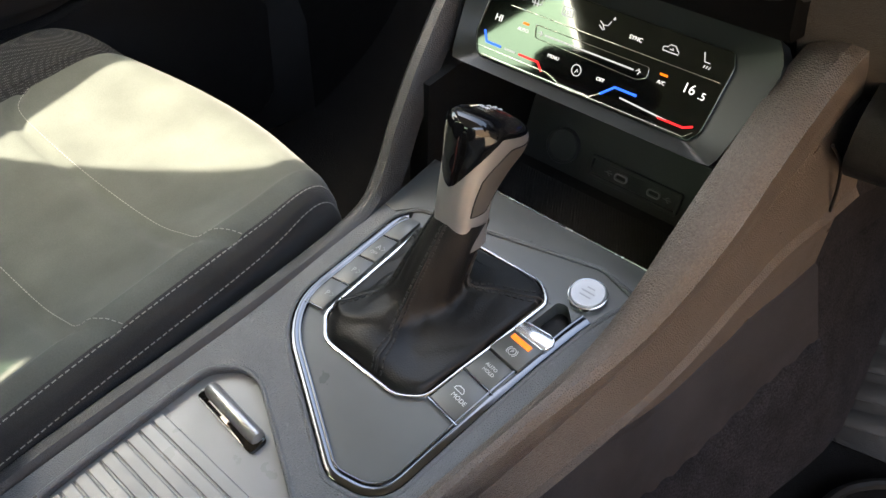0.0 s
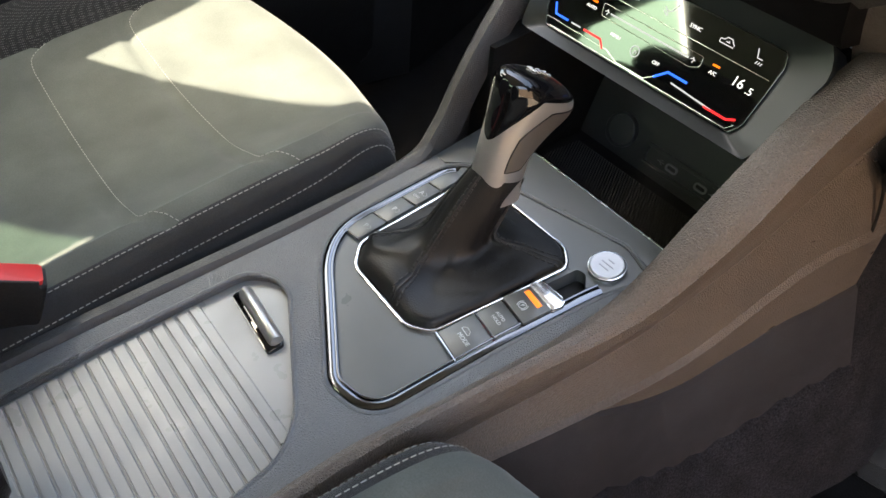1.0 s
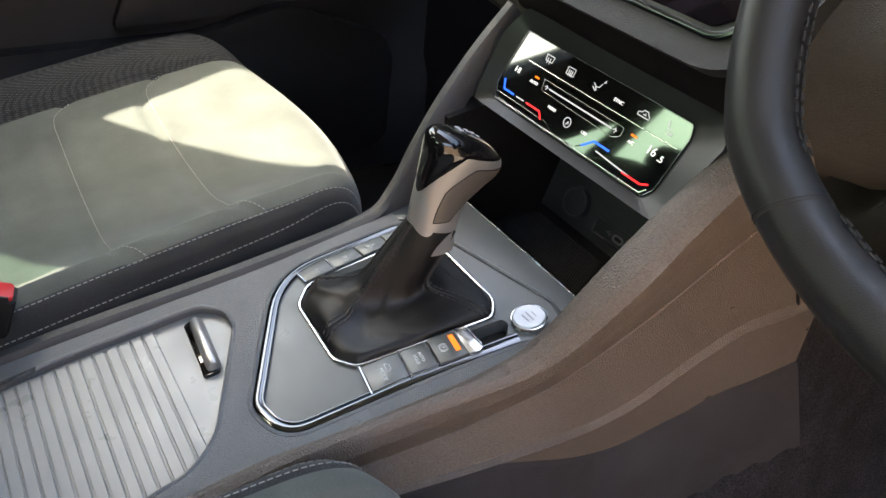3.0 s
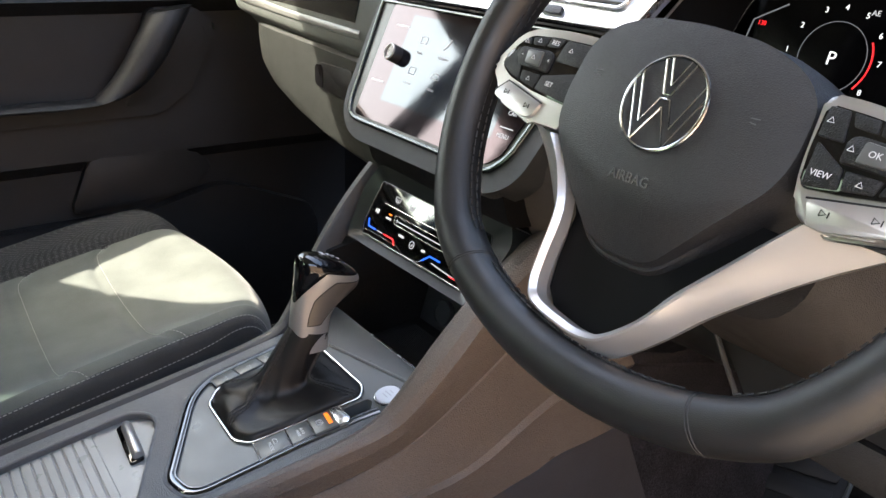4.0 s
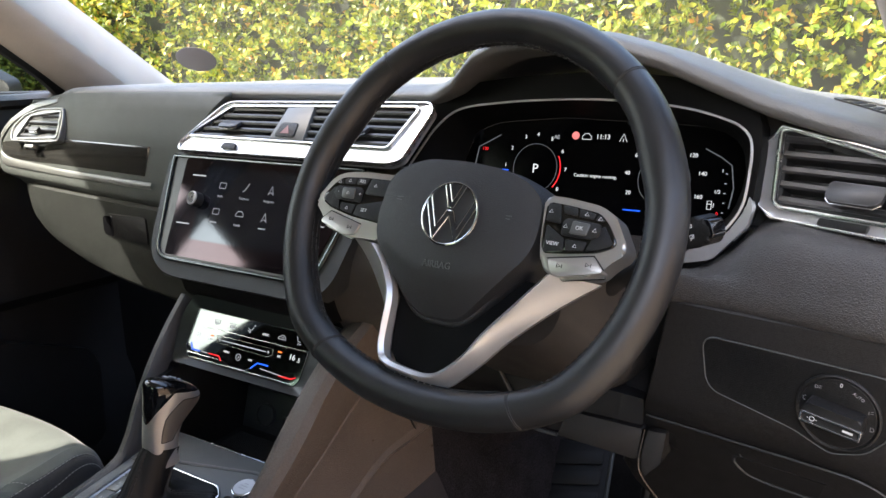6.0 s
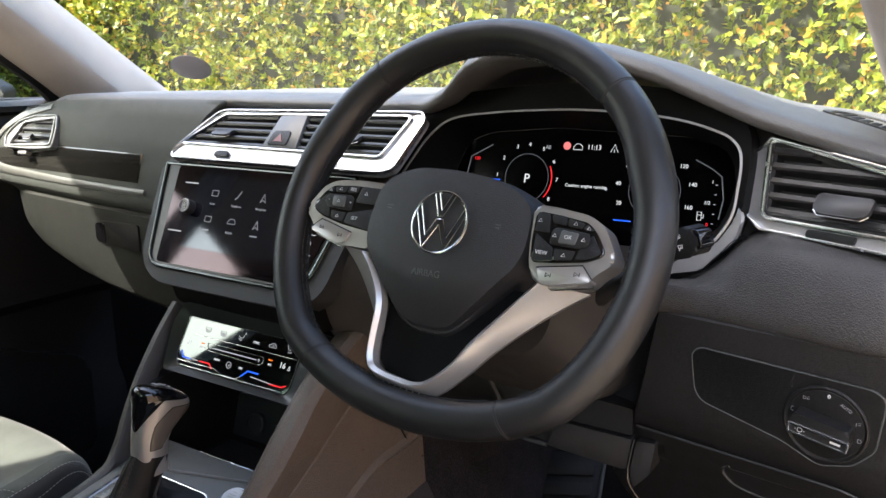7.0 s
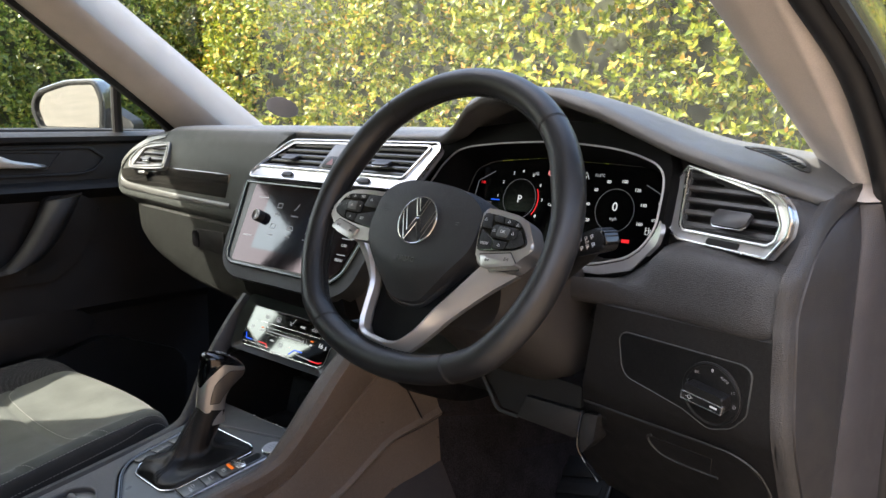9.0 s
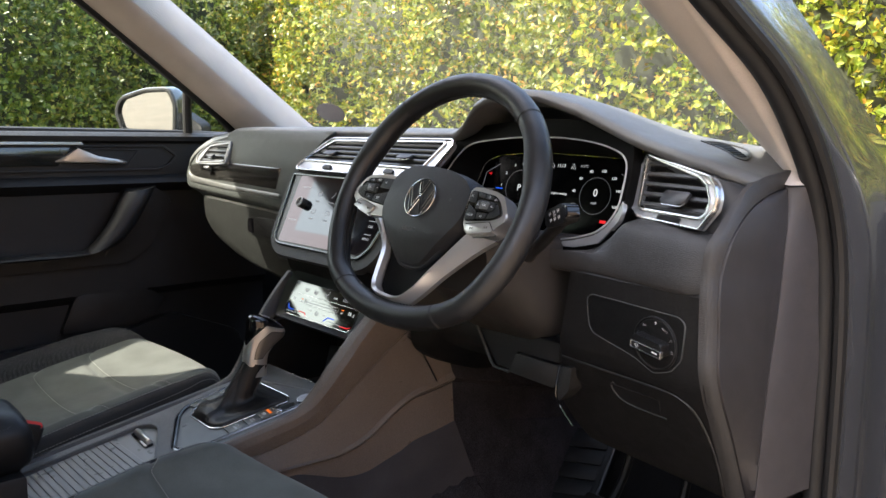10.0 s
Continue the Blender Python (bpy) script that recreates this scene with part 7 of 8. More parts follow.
    tube(bm, [WT @ Vector((s * x, y, -0.0002)) for x, y in ((0.1120, -0.0178), (0.1150, -0.0302))], 0.0004, 6)
    part("toggle_gap", bm, rubber, tog)
    bm = B()
    tube(bm, [WT @ Vector((s * x, y, -0.0085)) for x, y in ((0.0925, -0.0300), (0.1020, -0.0345), (0.1340, -0.0275))], 0.0011, 6)
    part("toggle_lip", bm, bright_chrome, tog, "chrome lower lip")
    for x in (0.101, 0.123):
        icon_lines(WT @ Matrix.Translation((0, 0, 0.0006)), s * x, -0.0240 + 0.18 * (x - 0.110), [[(-0.002, -0.0014), (-0.002, 0.0014), (0.001, 0), (-0.002, -0.0014)], [(0.002, -0.0014), (0.002, 0.0014)]], rubber, tog, 0.0003)
    # lower fork leg: a bright bevel along the opening and a broad face that falls away outwards
    leg = B()
    if s > 0:
        a = [(0.130, -0.0270), (0.112, -0.0415), (0.0930, -0.0590), (0.0665, -0.0868), (0.0490, -0.1095), (0.0290, -0.1310), (0.0140, -0.1380), (0.0, -0.1400)]
        b = [(0.095, -0.0290), (0.082, -0.0465), (0.0705, -0.0625), (0.0530, -0.0865), (0.0405, -0.1075), (0.0240, -0.1250), (0.0115, -0.1305), (0.0, -0.1320)]
        c = [(0.090, -0.0290), (0.077, -0.0460), (0.0655, -0.0615), (0.0485, -0.0845), (0.0365, -0.1055), (0.0210, -0.1220), (0.0100, -0.1265), (0.0, -0.1275)]
    else:
        a = [(0.116, -0.0310), (0.098, -0.0440), (0.082, -0.0590), (0.0620, -0.0830), (0.0520, -0.1050), (0.0440, -0.1250), (0.0320, -0.1365), (0.0, -0.1400)]
        b = [(0.077, -0.0360), (0.067, -0.0450), (0.0590, -0.0545), (0.0475, -0.0736), (0.0435, -0.1010), (0.0400, -0.1195), (0.0300, -0.1295), (0.0, -0.1320)]
        c = [(0.0720, -0.0350), (0.0625, -0.0430), (0.0545, -0.0525), (0.0428, -0.0736), (0.0392, -0.1010), (0.0360, -0.1175), (0.0275, -0.1255), (0.0, -0.1275)]
    pr = []
    for j_, (p, q, r_) in enumerate(zip(a, b, c)):
        h = -0.012 - 0.002 * min(1.0, j_ / 3)
        drop = 0.013 if s > 0 else 0.022
        pr.append([WN @ Vector((s * (p[0] - 0.003), p[1], h - drop - 0.009)), WN @ Vector((s * p[0], p[1], h - drop)), WN @ Vector((s * (0.5 * p[0] + 0.5 * q[0]), 0.5 * p[1] + 0.5 * q[1], h - 0.46 * drop)), WN @ Vector((s * q[0], q[1], h)), WN @ Vector((s * (0.3 * r_[0] + 0.7 * q[0]), 0.3 * r_[1] + 0.7 * q[1], h + 0.0006)), WN @ Vector((s * r_[0], r_[1], h - 0.0030)), WN @ Vector((s * r_[0], r_[1], h - 0.012))])
    cols = [spline([row[k_] for row in pr], 4) for k_ in range(7)]
    surf(leg, [[cols[k_][i] for k_ in range(7)] for i in range(len(cols[0]))], closed_u=True, caps=True)
    part("fork_leg", leg, fork_silver, wheel, "satin silver fork leg", angle=22)
bm = B()
prism(bm, ccw([(-0.068, -0.040), (-0.044, -0.073), (-0.041, -0.101), (-0.037, -0.118), (-0.028, -0.1265), (0.0, -0.1290), (0.012, -0.1275), (0.023, -0.122), (0.0385, -0.1055), (0.050, -0.0845), (0.067, -0.0615), (0.086, -0.036)]), WN, -0.036, -0.030)
part("fork_backing", bm, cap_black, wheel, "black panel inside the fork")
bm = B()
lathe(bm, [(0.05, -0.12), (0.055, -0.08), (0.05, -0.05)], WN, 32)
part("boss", bm, hard_black, wheel)

# column stalk
stalk = thing("column_stalk", (0.47, 0.08, 1.05), "black wiper stalk with white symbols beside the wheel", "stalk")
bm = B()
tube(bm, spline([(0.425, 0.105, 1.02), (0.465, 0.100, 1.035), (0.505, 0.088, 1.065), (0.525, 0.080, 1.082)], 5), [0.012] * 5 + [0.008] * 6 + [0.009] * 5, 12)
part("arm", bm, rubber, stalk)
SH = fr((0.533, 0.072, 1.088), (0.80, -0.25, 0.30), (-0.28, 0.1, 0.9))
bm = B()
prism(bm, rpoly([(-0.028, -0.010), (0.014, -0.0115), (0.019, -0.006), (0.019, 0.006), (0.013, 0.0115), (-0.026, 0.010)], 0.004, 4), SH, -0.010, 0.008, 0.003, 3)
head = part("head", bm, hard_black, stalk)
bm = B()
lathe(bm, [(0.018, 0.0), (0.018, 0.01), (0.014, 0.013)], fr((0.43, 0.10, 1.015), (1, 0, 0), (0, 0.43, 0.9)), 24)
part("gaiter", bm, rubber, stalk)
bm = B()
prism(bm, rpoly([(0.0165, -0.008), (0.021, -0.006), (0.021, 0.006), (0.0155, 0.009)], 0.002, 3), SH, -0.009, 0.0075, 0.002, 2)
part("gloss_end", bm, piano, head, "gloss black stalk end")
S2 = SH @ Matrix.Translation((0, 0, 0.0083)) @ Matrix.Scale(0.78, 4)
for i in range(6):
    icon_lines(S2, -0.018 + 0.008 * (i % 3) * 1.4, 0.006 - 0.010 * (i // 3), [[(-0.0025, 0.002), (0.0025, 0.002), (0.002, -0.001), (-0.002, -0.001), (-0.0025, 0.002)], [(-0.002, -0.003), (0.001, 0.001)]], white_print, head, 0.0003)
text("OFF", S2 @ Matrix.Translation((-0.006, 0.001, 0)), 0.0045, white_print, head, depth=0.0001)

# ---- seats ----
mesh_cloth = dotted("dotted_cloth", (0.013, 0.0135, 0.0145), (0.10, 0.10, 0.10), 560, 0.27)
CUSH = [(-0.166, 0.50), (-0.160, 0.62), (-0.160, 0.700), (-0.165, 0.724), (-0.172, 0.734), (-0.185, 0.740), (-0.199, 0.741), (-0.207, 0.736), (-0.228, 0.726), (-0.272, 0.710), (-0.33, 0.702), (-0.40, 0.699), (-0.47, 0.702), (-0.535, 0.710), (-0.556, 0.714), (-0.575, 0.730), (-0.60, 0.740), (-0.625, 0.734), (-0.640, 0.71), (-0.648, 0.62), (-0.640, 0.50)]
STN = [(-0.62, -0.085, 1.0, 0.0), (-0.50, -0.070, 1.0, 0.0), (-0.36, -0.047, 1.0, 0.0), (-0.24, -0.022, 1.0, 0.0), (-0.12, 0.001, 1.0, 0.0), (-0.06, 0.011, 0.99, 0.2), (-0.008, 0.020, 0.97, 0.45), (0.024, 0.018, 0.955, 0.6), (0.045, 0.005, 0.945, 0.7), (0.060, -0.018, 0.935, 0.8), (0.067, -0.055, 0.925, 0.9), (0.062, -0.115, 0.91, 0.95), (0.035, -0.19, 0.90, 1.0)]


def seat(name, label, place):
    """A front seat: cushion in three widths of cloth, stitched seams, and a backrest."""
    root = thing(name, place(Vector((-0.42, -0.3, 0.40))), label, "car seat", "front seats")
    cx = -0.40

    def at(i, j):
        return grid[i][j]
    raw = []
    for y, dz, sc, flat in STN:
        row = []
        for x, z in CUSH:
            k_ = (0.8 if z > 0.69 else 0.5) * flat
            zz = z if z < 0.6 else z * (1 - k_) + 0.712 * k_
            bow = 0.075 * ((x - cx) / 0.245) ** 2 * flat
            row.append(Vector((cx + (x - cx) * sc, y - bow, max(0.44, zz + dz))))
        raw.append(row)
    n1, n2 = 16, 3
    across = [spline(r, n2) for r in raw]
    cols = [spline([r[j] for r in across], n1) for j in range(len(across[0]))]
    grid = [[cols[j][i] for j in range(len(cols))] for i in range(len(cols[0]))]
    # pressed seams across the middle panel
    m0, m1 = 4 * n2 + 2, 14 * n2

    def seam_v(j, k):
        f = (j - m0) / (m1 - m0)
        return -0.210 + 0.107 * k - 0.026 * min(1.0, f / 0.26, (1 - f) / 0.12) + 0.012 * f
    for row in grid:
        for j in range(m0, m1 + 1):
            p = row[j]
            for k in (-1, 0, 1):
                d = abs(p.y - seam_v(j, k))
                p.z -= 0.005 * math.exp(-(d / 0.0055) ** 2)
            for e in (m0, m1):
                p.z -= 0.0015 * math.exp(-((j - e) / 0.8) ** 2)
    G = [[place(p) for p in row] for row in grid]
    J = len(G[0])
    for nm, a, b, mt, lb in (("outer_side", 0, 3 * n2, cloth, "dark ribbed cloth side"), ("inner_bolster", 3 * n2, m0, cloth, "dark cloth bolster"), ("middle_panel", m0, m1, alcantara, "grey microfibre middle panel"), ("outer_bolster", m1, J - 1, mesh_cloth, "dotted dark cloth bolster")):
        bm_ = B()
        surf(bm_, [r[a:b + 1] for r in G])
        part(nm, bm_, mt, root, lb, angle=70)
    for j, mt in ((m0 - 1, thread), (3 * n2 - 1, thread), (m1 + 1, thread_dark)):
        bm_ = B()
        dashes(bm_, [place(grid[i][j] + Vector((0, 0, 0.0012))) for i in range(int(1.2 * n1), int(9 * n1))], 0.0034, 0.0018, 0.00045)
        part("stitching", bm_, mt, root, "pale stitching" if mt is thread else "")
    for k in (-1, 0, 1):
        pts = []
        for j in range(m0, m1 + 1):
            v = seam_v(j, k) + 0.008
            col = [grid[i][j] for i in range(len(grid))]
            for a, b in zip(col, col[1:]):
                if a.y <= v <= b.y:
                    q = a.lerp(b, (v - a.y) / (b.y - a.y + 1e-9))
                    pts.append(place(q + Vector((0, 0, 0.0014))))
                    break
        bm_ = B()
        dashes(bm_, spline(pts, 4), 0.0030, 0.0018, 0.0004)
        part("stitching", bm_, thread, root, "pale stitching")
    bm_ = B()
    rows_ = []
    for z, y, th, w in ((0.58, -0.60, 0.06, 0.235), (0.70, -0.63, 0.075, 0.245), (0.90, -0.70, 0.075, 0.255), (1.10, -0.77, 0.07, 0.252), (1.22, -0.81, 0.06, 0.235), (1.275, -0.83, 0.045, 0.205), (1.30, -0.835, 0.02, 0.16)):
        rows_.append([place(Vector((cx + w * math.cos(a), y + th * math.sin(a), z))) for a in np.linspace(0, 2 * math.pi, 25)[:-1]])
    surf(bm_, rows_, closed_u=True, caps=True)
    part("backrest", bm_, cloth, root, "", angle=60)
    bm_ = B()
    rows_ = []
    for z, y, th, w in ((1.298, -0.835, 0.03, 0.11), (1.31, -0.835, 0.045, 0.14), (1.335, -0.838, 0.05, 0.148), (1.365, -0.845, 0.045, 0.140), (1.382, -0.85, 0.028, 0.11)):
        rows_.append([place(Vector((cx + w * math.cos(a), y + th * math.sin(a), z))) for a in np.linspace(0, 2 * math.pi, 25)[:-1]])
    surf(bm_, rows_, closed_u=True, caps=True)
    part("headrest", bm_, cloth, root, "", angle=60)
    bm_ = B()
    a = [place(Vector(p)) for p in ((-0.64, -0.62, 0.46), (-0.20, -0.62, 0.46), (-0.20, 0.05, 0.46), (-0.64, 0.05, 0.46))]
    b = [Vector((p.x, p.y, 0.39)) for p in a]
    surf(bm_, [b, a], closed_u=True, caps=True)
    part("seat_base", bm_, hard_black, root)
    return root


seat("passenger_seat", "passenger seat in grey microfibre and dark cloth", lambda p: Vector(p))
seat("driver_seat", "driver's seat in grey microfibre and dark cloth", lambda p: Vector((-p[0] - 0.075, p[1] - 0.145, p[2] - 0.003 if p[2] > 0.42 else p[2])))

# belt buckle by the console
buckle = thing("belt_buckle", (-0.185, -0.34, 0.66), "black belt buckle with a red release button", "buckle")
BK = fr((-0.182, -0.335, 0.716), (0.20, 0.92, -0.34), (-0.98, 0.18, 0.0))
bm = B()
prism(bm, rpoly([(-0.05, -0.012), (0.030, -0.013), (0.030, 0.013), (-0.05, 0.012)], 0.004), BK, -0.05, 0.012, 0.003, 3)
part("body", bm, hard_black, buckle)
bm = B()
prism(bm, rpoly([(-0.045, -0.009), (0.027, -0.0095), (0.027, 0.0095), (-0.045, 0.009)], 0.002), BK, 0.006, 0.0155, 0.002)
part("release_button", bm, red_plastic, buckle, "red release button")
bm = B()
box(bm, BK, -0.04, 0.024, -0.013, -0.0105, 0.004, 0.017, 0.001)
part("edge", bm, hard_black, buckle)

# armrest over the console box
arm = thing("armrest", (-0.05, -0.5, 0.68), "padded black armrest with stitched seam over the console", "armrest")
bm = B()
rows = []
for y, s in ((-0.370, 0.55), (-0.375, 0.80), (-0.387, 0.95), (-0.41, 1.0), (-0.50, 1.0), (-0.66, 1.0)):
    rows.append([(-0.05 + 0.072 * (0.85 + 0.15 * s) * (abs(math.cos(a)) ** 0.6) * math.copysign(1, math.cos(a)), y, 0.765 + 0.046 * s * (abs(math.sin(a)) ** 0.7) * math.copysign(1, math.sin(a))) for a in np.linspace(0, 2 * math.pi, 33)[:-1]])
surf(bm, rows, closed_u=True, caps=True)
part("pad", bm, leather, arm, "soft black pad", angle=60)
bm = B()
dashes(bm, spline([(-0.112, -0.397, 0.795), (-0.09, -0.3785, 0.797), (-0.05, -0.374, 0.797), (-0.01, -0.3785, 0.797), (0.014, -0.397, 0.795), (0.0225, -0.425, 0.795), (0.0235, -0.60, 0.795)], 6), 0.004, 0.002, 0.0006)
part("stitching", bm, thread_dark, arm)
bm = B()
box(bm, I4, -0.115, 0.03, -0.66, -0.385, 0.64, 0.73, 0.004)
part("bracket", bm, hard_black, arm)

# ---- footwell ----
rest = thing("foot_rest", (0.25, 0.45, 0.42), "ribbed black foot rest in the driver's footwell", "foot rest")
FR = fr((0.235, 0.50, 0.50), (0.94, 0.20, 0.0), (-0.08, 0.62, 0.55))
bm = B()
prism(bm, rpoly([(-0.05, -0.16), (0.05, -0.16), (0.05, 0.14), (-0.05, 0.14)], 0.012), FR, -0.03, 0.0, 0.006)
part("pad", bm, hard_black, rest)
for i in range(8):
    bm = B()
    prism(bm, rpoly([(-0.038, -0.14 + 0.034 * i), (0.038, -0.13 + 0.034 * i), (0.038, -0.108 + 0.034 * i), (-0.038, -0.118 + 0.034 * i)], 0.003), FR, 0.0, 0.003, 0.001)
    part("rib", bm, rubber, rest)
bm = B()
tube(bm, [FR @ Vector((0.052, y, 0.002)) for y in (-0.16, -0.05, 0.06, 0.14)], 0.003, 8)
part("edge_trim", bm, satin_grey, rest)
floor_mat = thing("floor_mat", (0.42, 0.1, 0.40), "black ribbed floor mat under the pedals", "mat")
bm = B()
mp = rpoly([(0.235, -0.25), (0.66, -0.25), (0.66, 0.36), (0.30, 0.36), (0.245, 0.30)], 0.04, 5)
prism(bm, mp, Matrix.Translation((0, 0, 0.405)), -0.006, 0.004, 0.003)
part("carpet_field", bm, carpet, floor_mat)
bm = B()
tube(bm, [(x, y, 0.411) for x, y in mp], 0.006, 8, closed=True)
part("binding", bm, rubber, floor_mat, "raised black binding")
for nm, x, w, h, z in (("brake_pedal", 0.36, 0.045, 0.028, 0.53), ("accelerator_pedal", 0.47, 0.024, 0.075, 0.50)):
    ped = thing(nm, (x, 0.46, 0.42), "black rubber faced pedal" if w > 0.03 else "tall black floor pedal", "pedal")
    PF = fr((x, 0.43, z), (1, 0, 0), (0, 0.45, 0.89))
    bm = B()
    prism(bm, rpoly([(-w, -h), (w, -h), (w, h), (-w, h)], 0.008), PF, -0.012, 0.0, 0.003)
    part("face", bm, rubber, ped)
    for i in range(4):
        bm = B()
        box(bm, PF, -w * 0.8, w * 0.8, -h * 0.75 + h * 0.42 * i, -h * 0.75 + h * 0.42 * i + h * 0.2, 0.0, 0.002)
        part("rib", bm, rubber, ped)
    bm = B()
    tube(bm, spline([PF @ Vector((0, h * 0.4, -0.01)), (x, 0.50, z + 0.07), (x, 0.54, z + 0.22)], 5), 0.008, 8)
    part("arm", bm, hard_black, ped, "black pedal arm")

# ---- passenger door ----
door_black = material("grained_door_black", (0.0085, 0.0083, 0.0088), 0.46, grain=0.00015, gscale=700, vary=0.12, spec=0.35)
door = thing("passenger_door", (-0.76, -0.2, 0.40), "closed passenger door with black inner panel and silver handle", "door", kind="structure")
DR = Matrix(((0, 0, 1, -0.742), (1, 0, 0, 0), (0, 1, 0, 0), (0, 0, 0, 1)))
sec = [(-0.80, 1.168), (-0.765, 1.170), (-0.735, 1.168), (-0.722, 1.160), (-0.724, 1.150), (-0.742, 1.143), (-0.742, 1.07), (-0.728, 1.060), (-0.724, 1.052), (-0.735, 1.045), (-0.752, 1.03), (-0.756, 0.95), (-0.75, 0.90), (-0.742, 0.84), (-0.738, 0.80), (-0.755, 0.78), (-0.755, 0.62), (-0.735, 0.58), (-0.73, 0.42)]
bm = B()
rows = []
for y in np.linspace(-0.62, 0.42, 30):
    e = 0.02 * max(0, (y - 0.2) / 0.2) ** 2
    rows.append([(x + e * 0.3, y, z) for x, z in sec])
surf(bm, rows)
part("inner_panel", bm, door_black, door, "grained black door card", angle=40)
bm = B()
strip_solid(bm, [(-0.86, -0.62, 0.40), (-0.86, 0.42, 0.40)], [(-0.86, -0.62, 1.15), (-0.86, 0.42, 1.15)], (0.04, 0, 0))
part("outer_skin", bm, paint, door)
hexo = ccw(rpoly([(-0.60, 1.140), (0.155, 1.140), (0.190, 1.115), (0.165, 1.088), (0.135, 1.080), (-0.60, 1.080)], 0.008, 3))
bm = B()
ring_round(bm, hexo, 0.006, DR, -0.006, 0.006, 0.002)
part("upper_frame", bm, door_black, door, "raised black surround")
bm = B()
prism(bm, rpoly([(-0.60, 1.098), (-0.085, 1.094), (-0.055, 1.136), (-0.60, 1.137)], 0.003), DR, -0.004, 0.004, 0.001)
part("gloss_strip", bm, gloss_strip, door, "glossy dark inlay")
bm = B()
prism(bm, rpoly([(-0.60, 1.1405), (-0.03, 1.1405), (-0.036, 1.1475), (-0.60, 1.1475)], 0.002), DR, -0.004, 0.010, 0.002)
part("silver_strip", bm, silver, door, "satin silver strip")
bm = B()
ring_round(bm, ccw(rpoly([(-0.055, 1.094), (0.070, 1.092), (0.100, 1.130), (-0.030, 1.134)], 0.006)), 0.004, DR, -0.012, 0.003, 0.001)
prism(bm, rpoly([(-0.050, 1.096), (0.066, 1.094), (0.094, 1.128), (-0.028, 1.132)], 0.006), DR, -0.014, -0.002)
part("handle_recess", bm, rubber, door, "dark recess behind the handle")
bm = B()
hr = []
for y, zl, zh, o in ((-0.090, 1.101, 1.106, 0.004), (-0.065, 1.100, 1.118, 0.010), (-0.044, 1.100, 1.134, 0.014), (-0.026, 1.100, 1.126, 0.016), (0.0, 1.099, 1.115, 0.018), (0.035, 1.097, 1.109, 0.018), (0.058, 1.096, 1.106, 0.014), (0.064, 1.098, 1.103, 0.008)):
    hr.append([(-0.742 + o - 0.012, y, zl), (-0.742 + o, y, zl + 0.002), (-0.742 + o + 0.002, y, (zl + zh) / 2), (-0.742 + o, y, zh - 0.001), (-0.742 + o - 0.012, y, zh)])
surf(bm, hr, closed_u=True, caps=True)
part("handle", bm, silver, door, "satin silver door handle", angle=45)
# pull grip and armrest
bm = B()
rows = []
pts = spline([(-0.700, 0.086, 1.040), (-0.690, 0.062, 1.005), (-0.685, 0.028, 0.955), (-0.682, -0.012, 0.917), (-0.680, -0.06, 0.903), (-0.680, -0.20, 0.903), (-0.680, -0.60, 0.905)], 6)
for p in pts:
    rows.append([p + Vector((0.026 * math.cos(a) - 0.016, 0.036 * math.sin(a), 0.016 * math.sin(a) - 0.010 * math.sin(a))) for a in np.linspace(0, 2 * math.pi, 15)[:-1]])
surf(bm, rows, closed_u=True, caps=True)
part("pull_grip", bm, door_black, door, "black pull grip and armrest", angle=50)
bm = B()
prism(bm, rpoly([(0.055, 1.041), (0.130, 1.041), (0.170, 1.010), (0.115, 0.905), (0.06, 0.868), (-0.60, 0.862), (-0.60, 0.90), (-0.02, 0.90), (0.025, 0.95)], 0.012, 4), DR, -0.006, 0.012, 0.008, 3)
part("grip_surround", bm, door_black, door)
bm = B()
prism(bm, rpoly([(0.068, 1.025), (0.115, 1.028), (0.150, 1.005), (0.100, 0.920), (0.04, 0.885), (0.0, 0.885), (0.045, 0.95)], 0.012, 4), DR, 0.010, 0.0128, 0.001)
part("grip_well", bm, rubber, door)
bm = B()
prism(bm, rpoly([(-0.58, 0.46), (0.34, 0.46), (0.345, 0.66), (0.16, 0.735), (0.02, 0.70), (-0.58, 0.70)], 0.03, 4), DR, -0.01, 0.018, 0.010, 3)
part("door_pocket", bm, door_black, door)
bm = B()
prism(bm, rpoly([(-0.10, 0.71), (0.10, 0.725), (0.15, 0.765), (0.11, 0.80), (-0.06, 0.805)], 0.02, 4), DR, -0.012, 0.004, 0.003)
part("speaker_panel", bm, rubber, door)
bm = B()
surf(bm, [[(-0.765, y, 1.165), (-0.735, y * 0.96, 1.25), (-0.69, y * 0.9 - 0.03, 1.36), (-0.63, y * 0.8 - 0.12, 1.47)] for y in np.linspace(-0.60, 0.30, 8)])
turn_to(bm, (1, 0, 0))
pane = part("window_pane", bm, tinted_glass, door, "closed clear side window")
pane.visible_shadow = False
bm = B()
tube(bm, [(-0.748, 0.222, 1.16), (-0.735, 0.215, 1.22), (-0.715, 0.208, 1.29)], 0.011, 10)
part("window_divider", bm, rubber, door, "black window divider")
bm = B()
tube(bm, [(-0.765, 0.40, 1.160), (-0.765, 0.2, 1.166), (-0.765, -0.62, 1.172)], 0.010, 8)
part("belt_seal", bm, rubber, door)
bm = B()
tube(bm, spline([(-0.735, 0.345, 1.165), (-0.708, 0.285, 1.212), (-0.675, 0.14, 1.306), (-0.635, -0.055, 1.436), (-0.615, -0.16, 1.49), (-0.61, -0.35, 1.53), (-0.61, -0.7, 1.56)], 5), 0.013, 10)
part("frame_seal", bm, rubber, door, "black door frame seal")

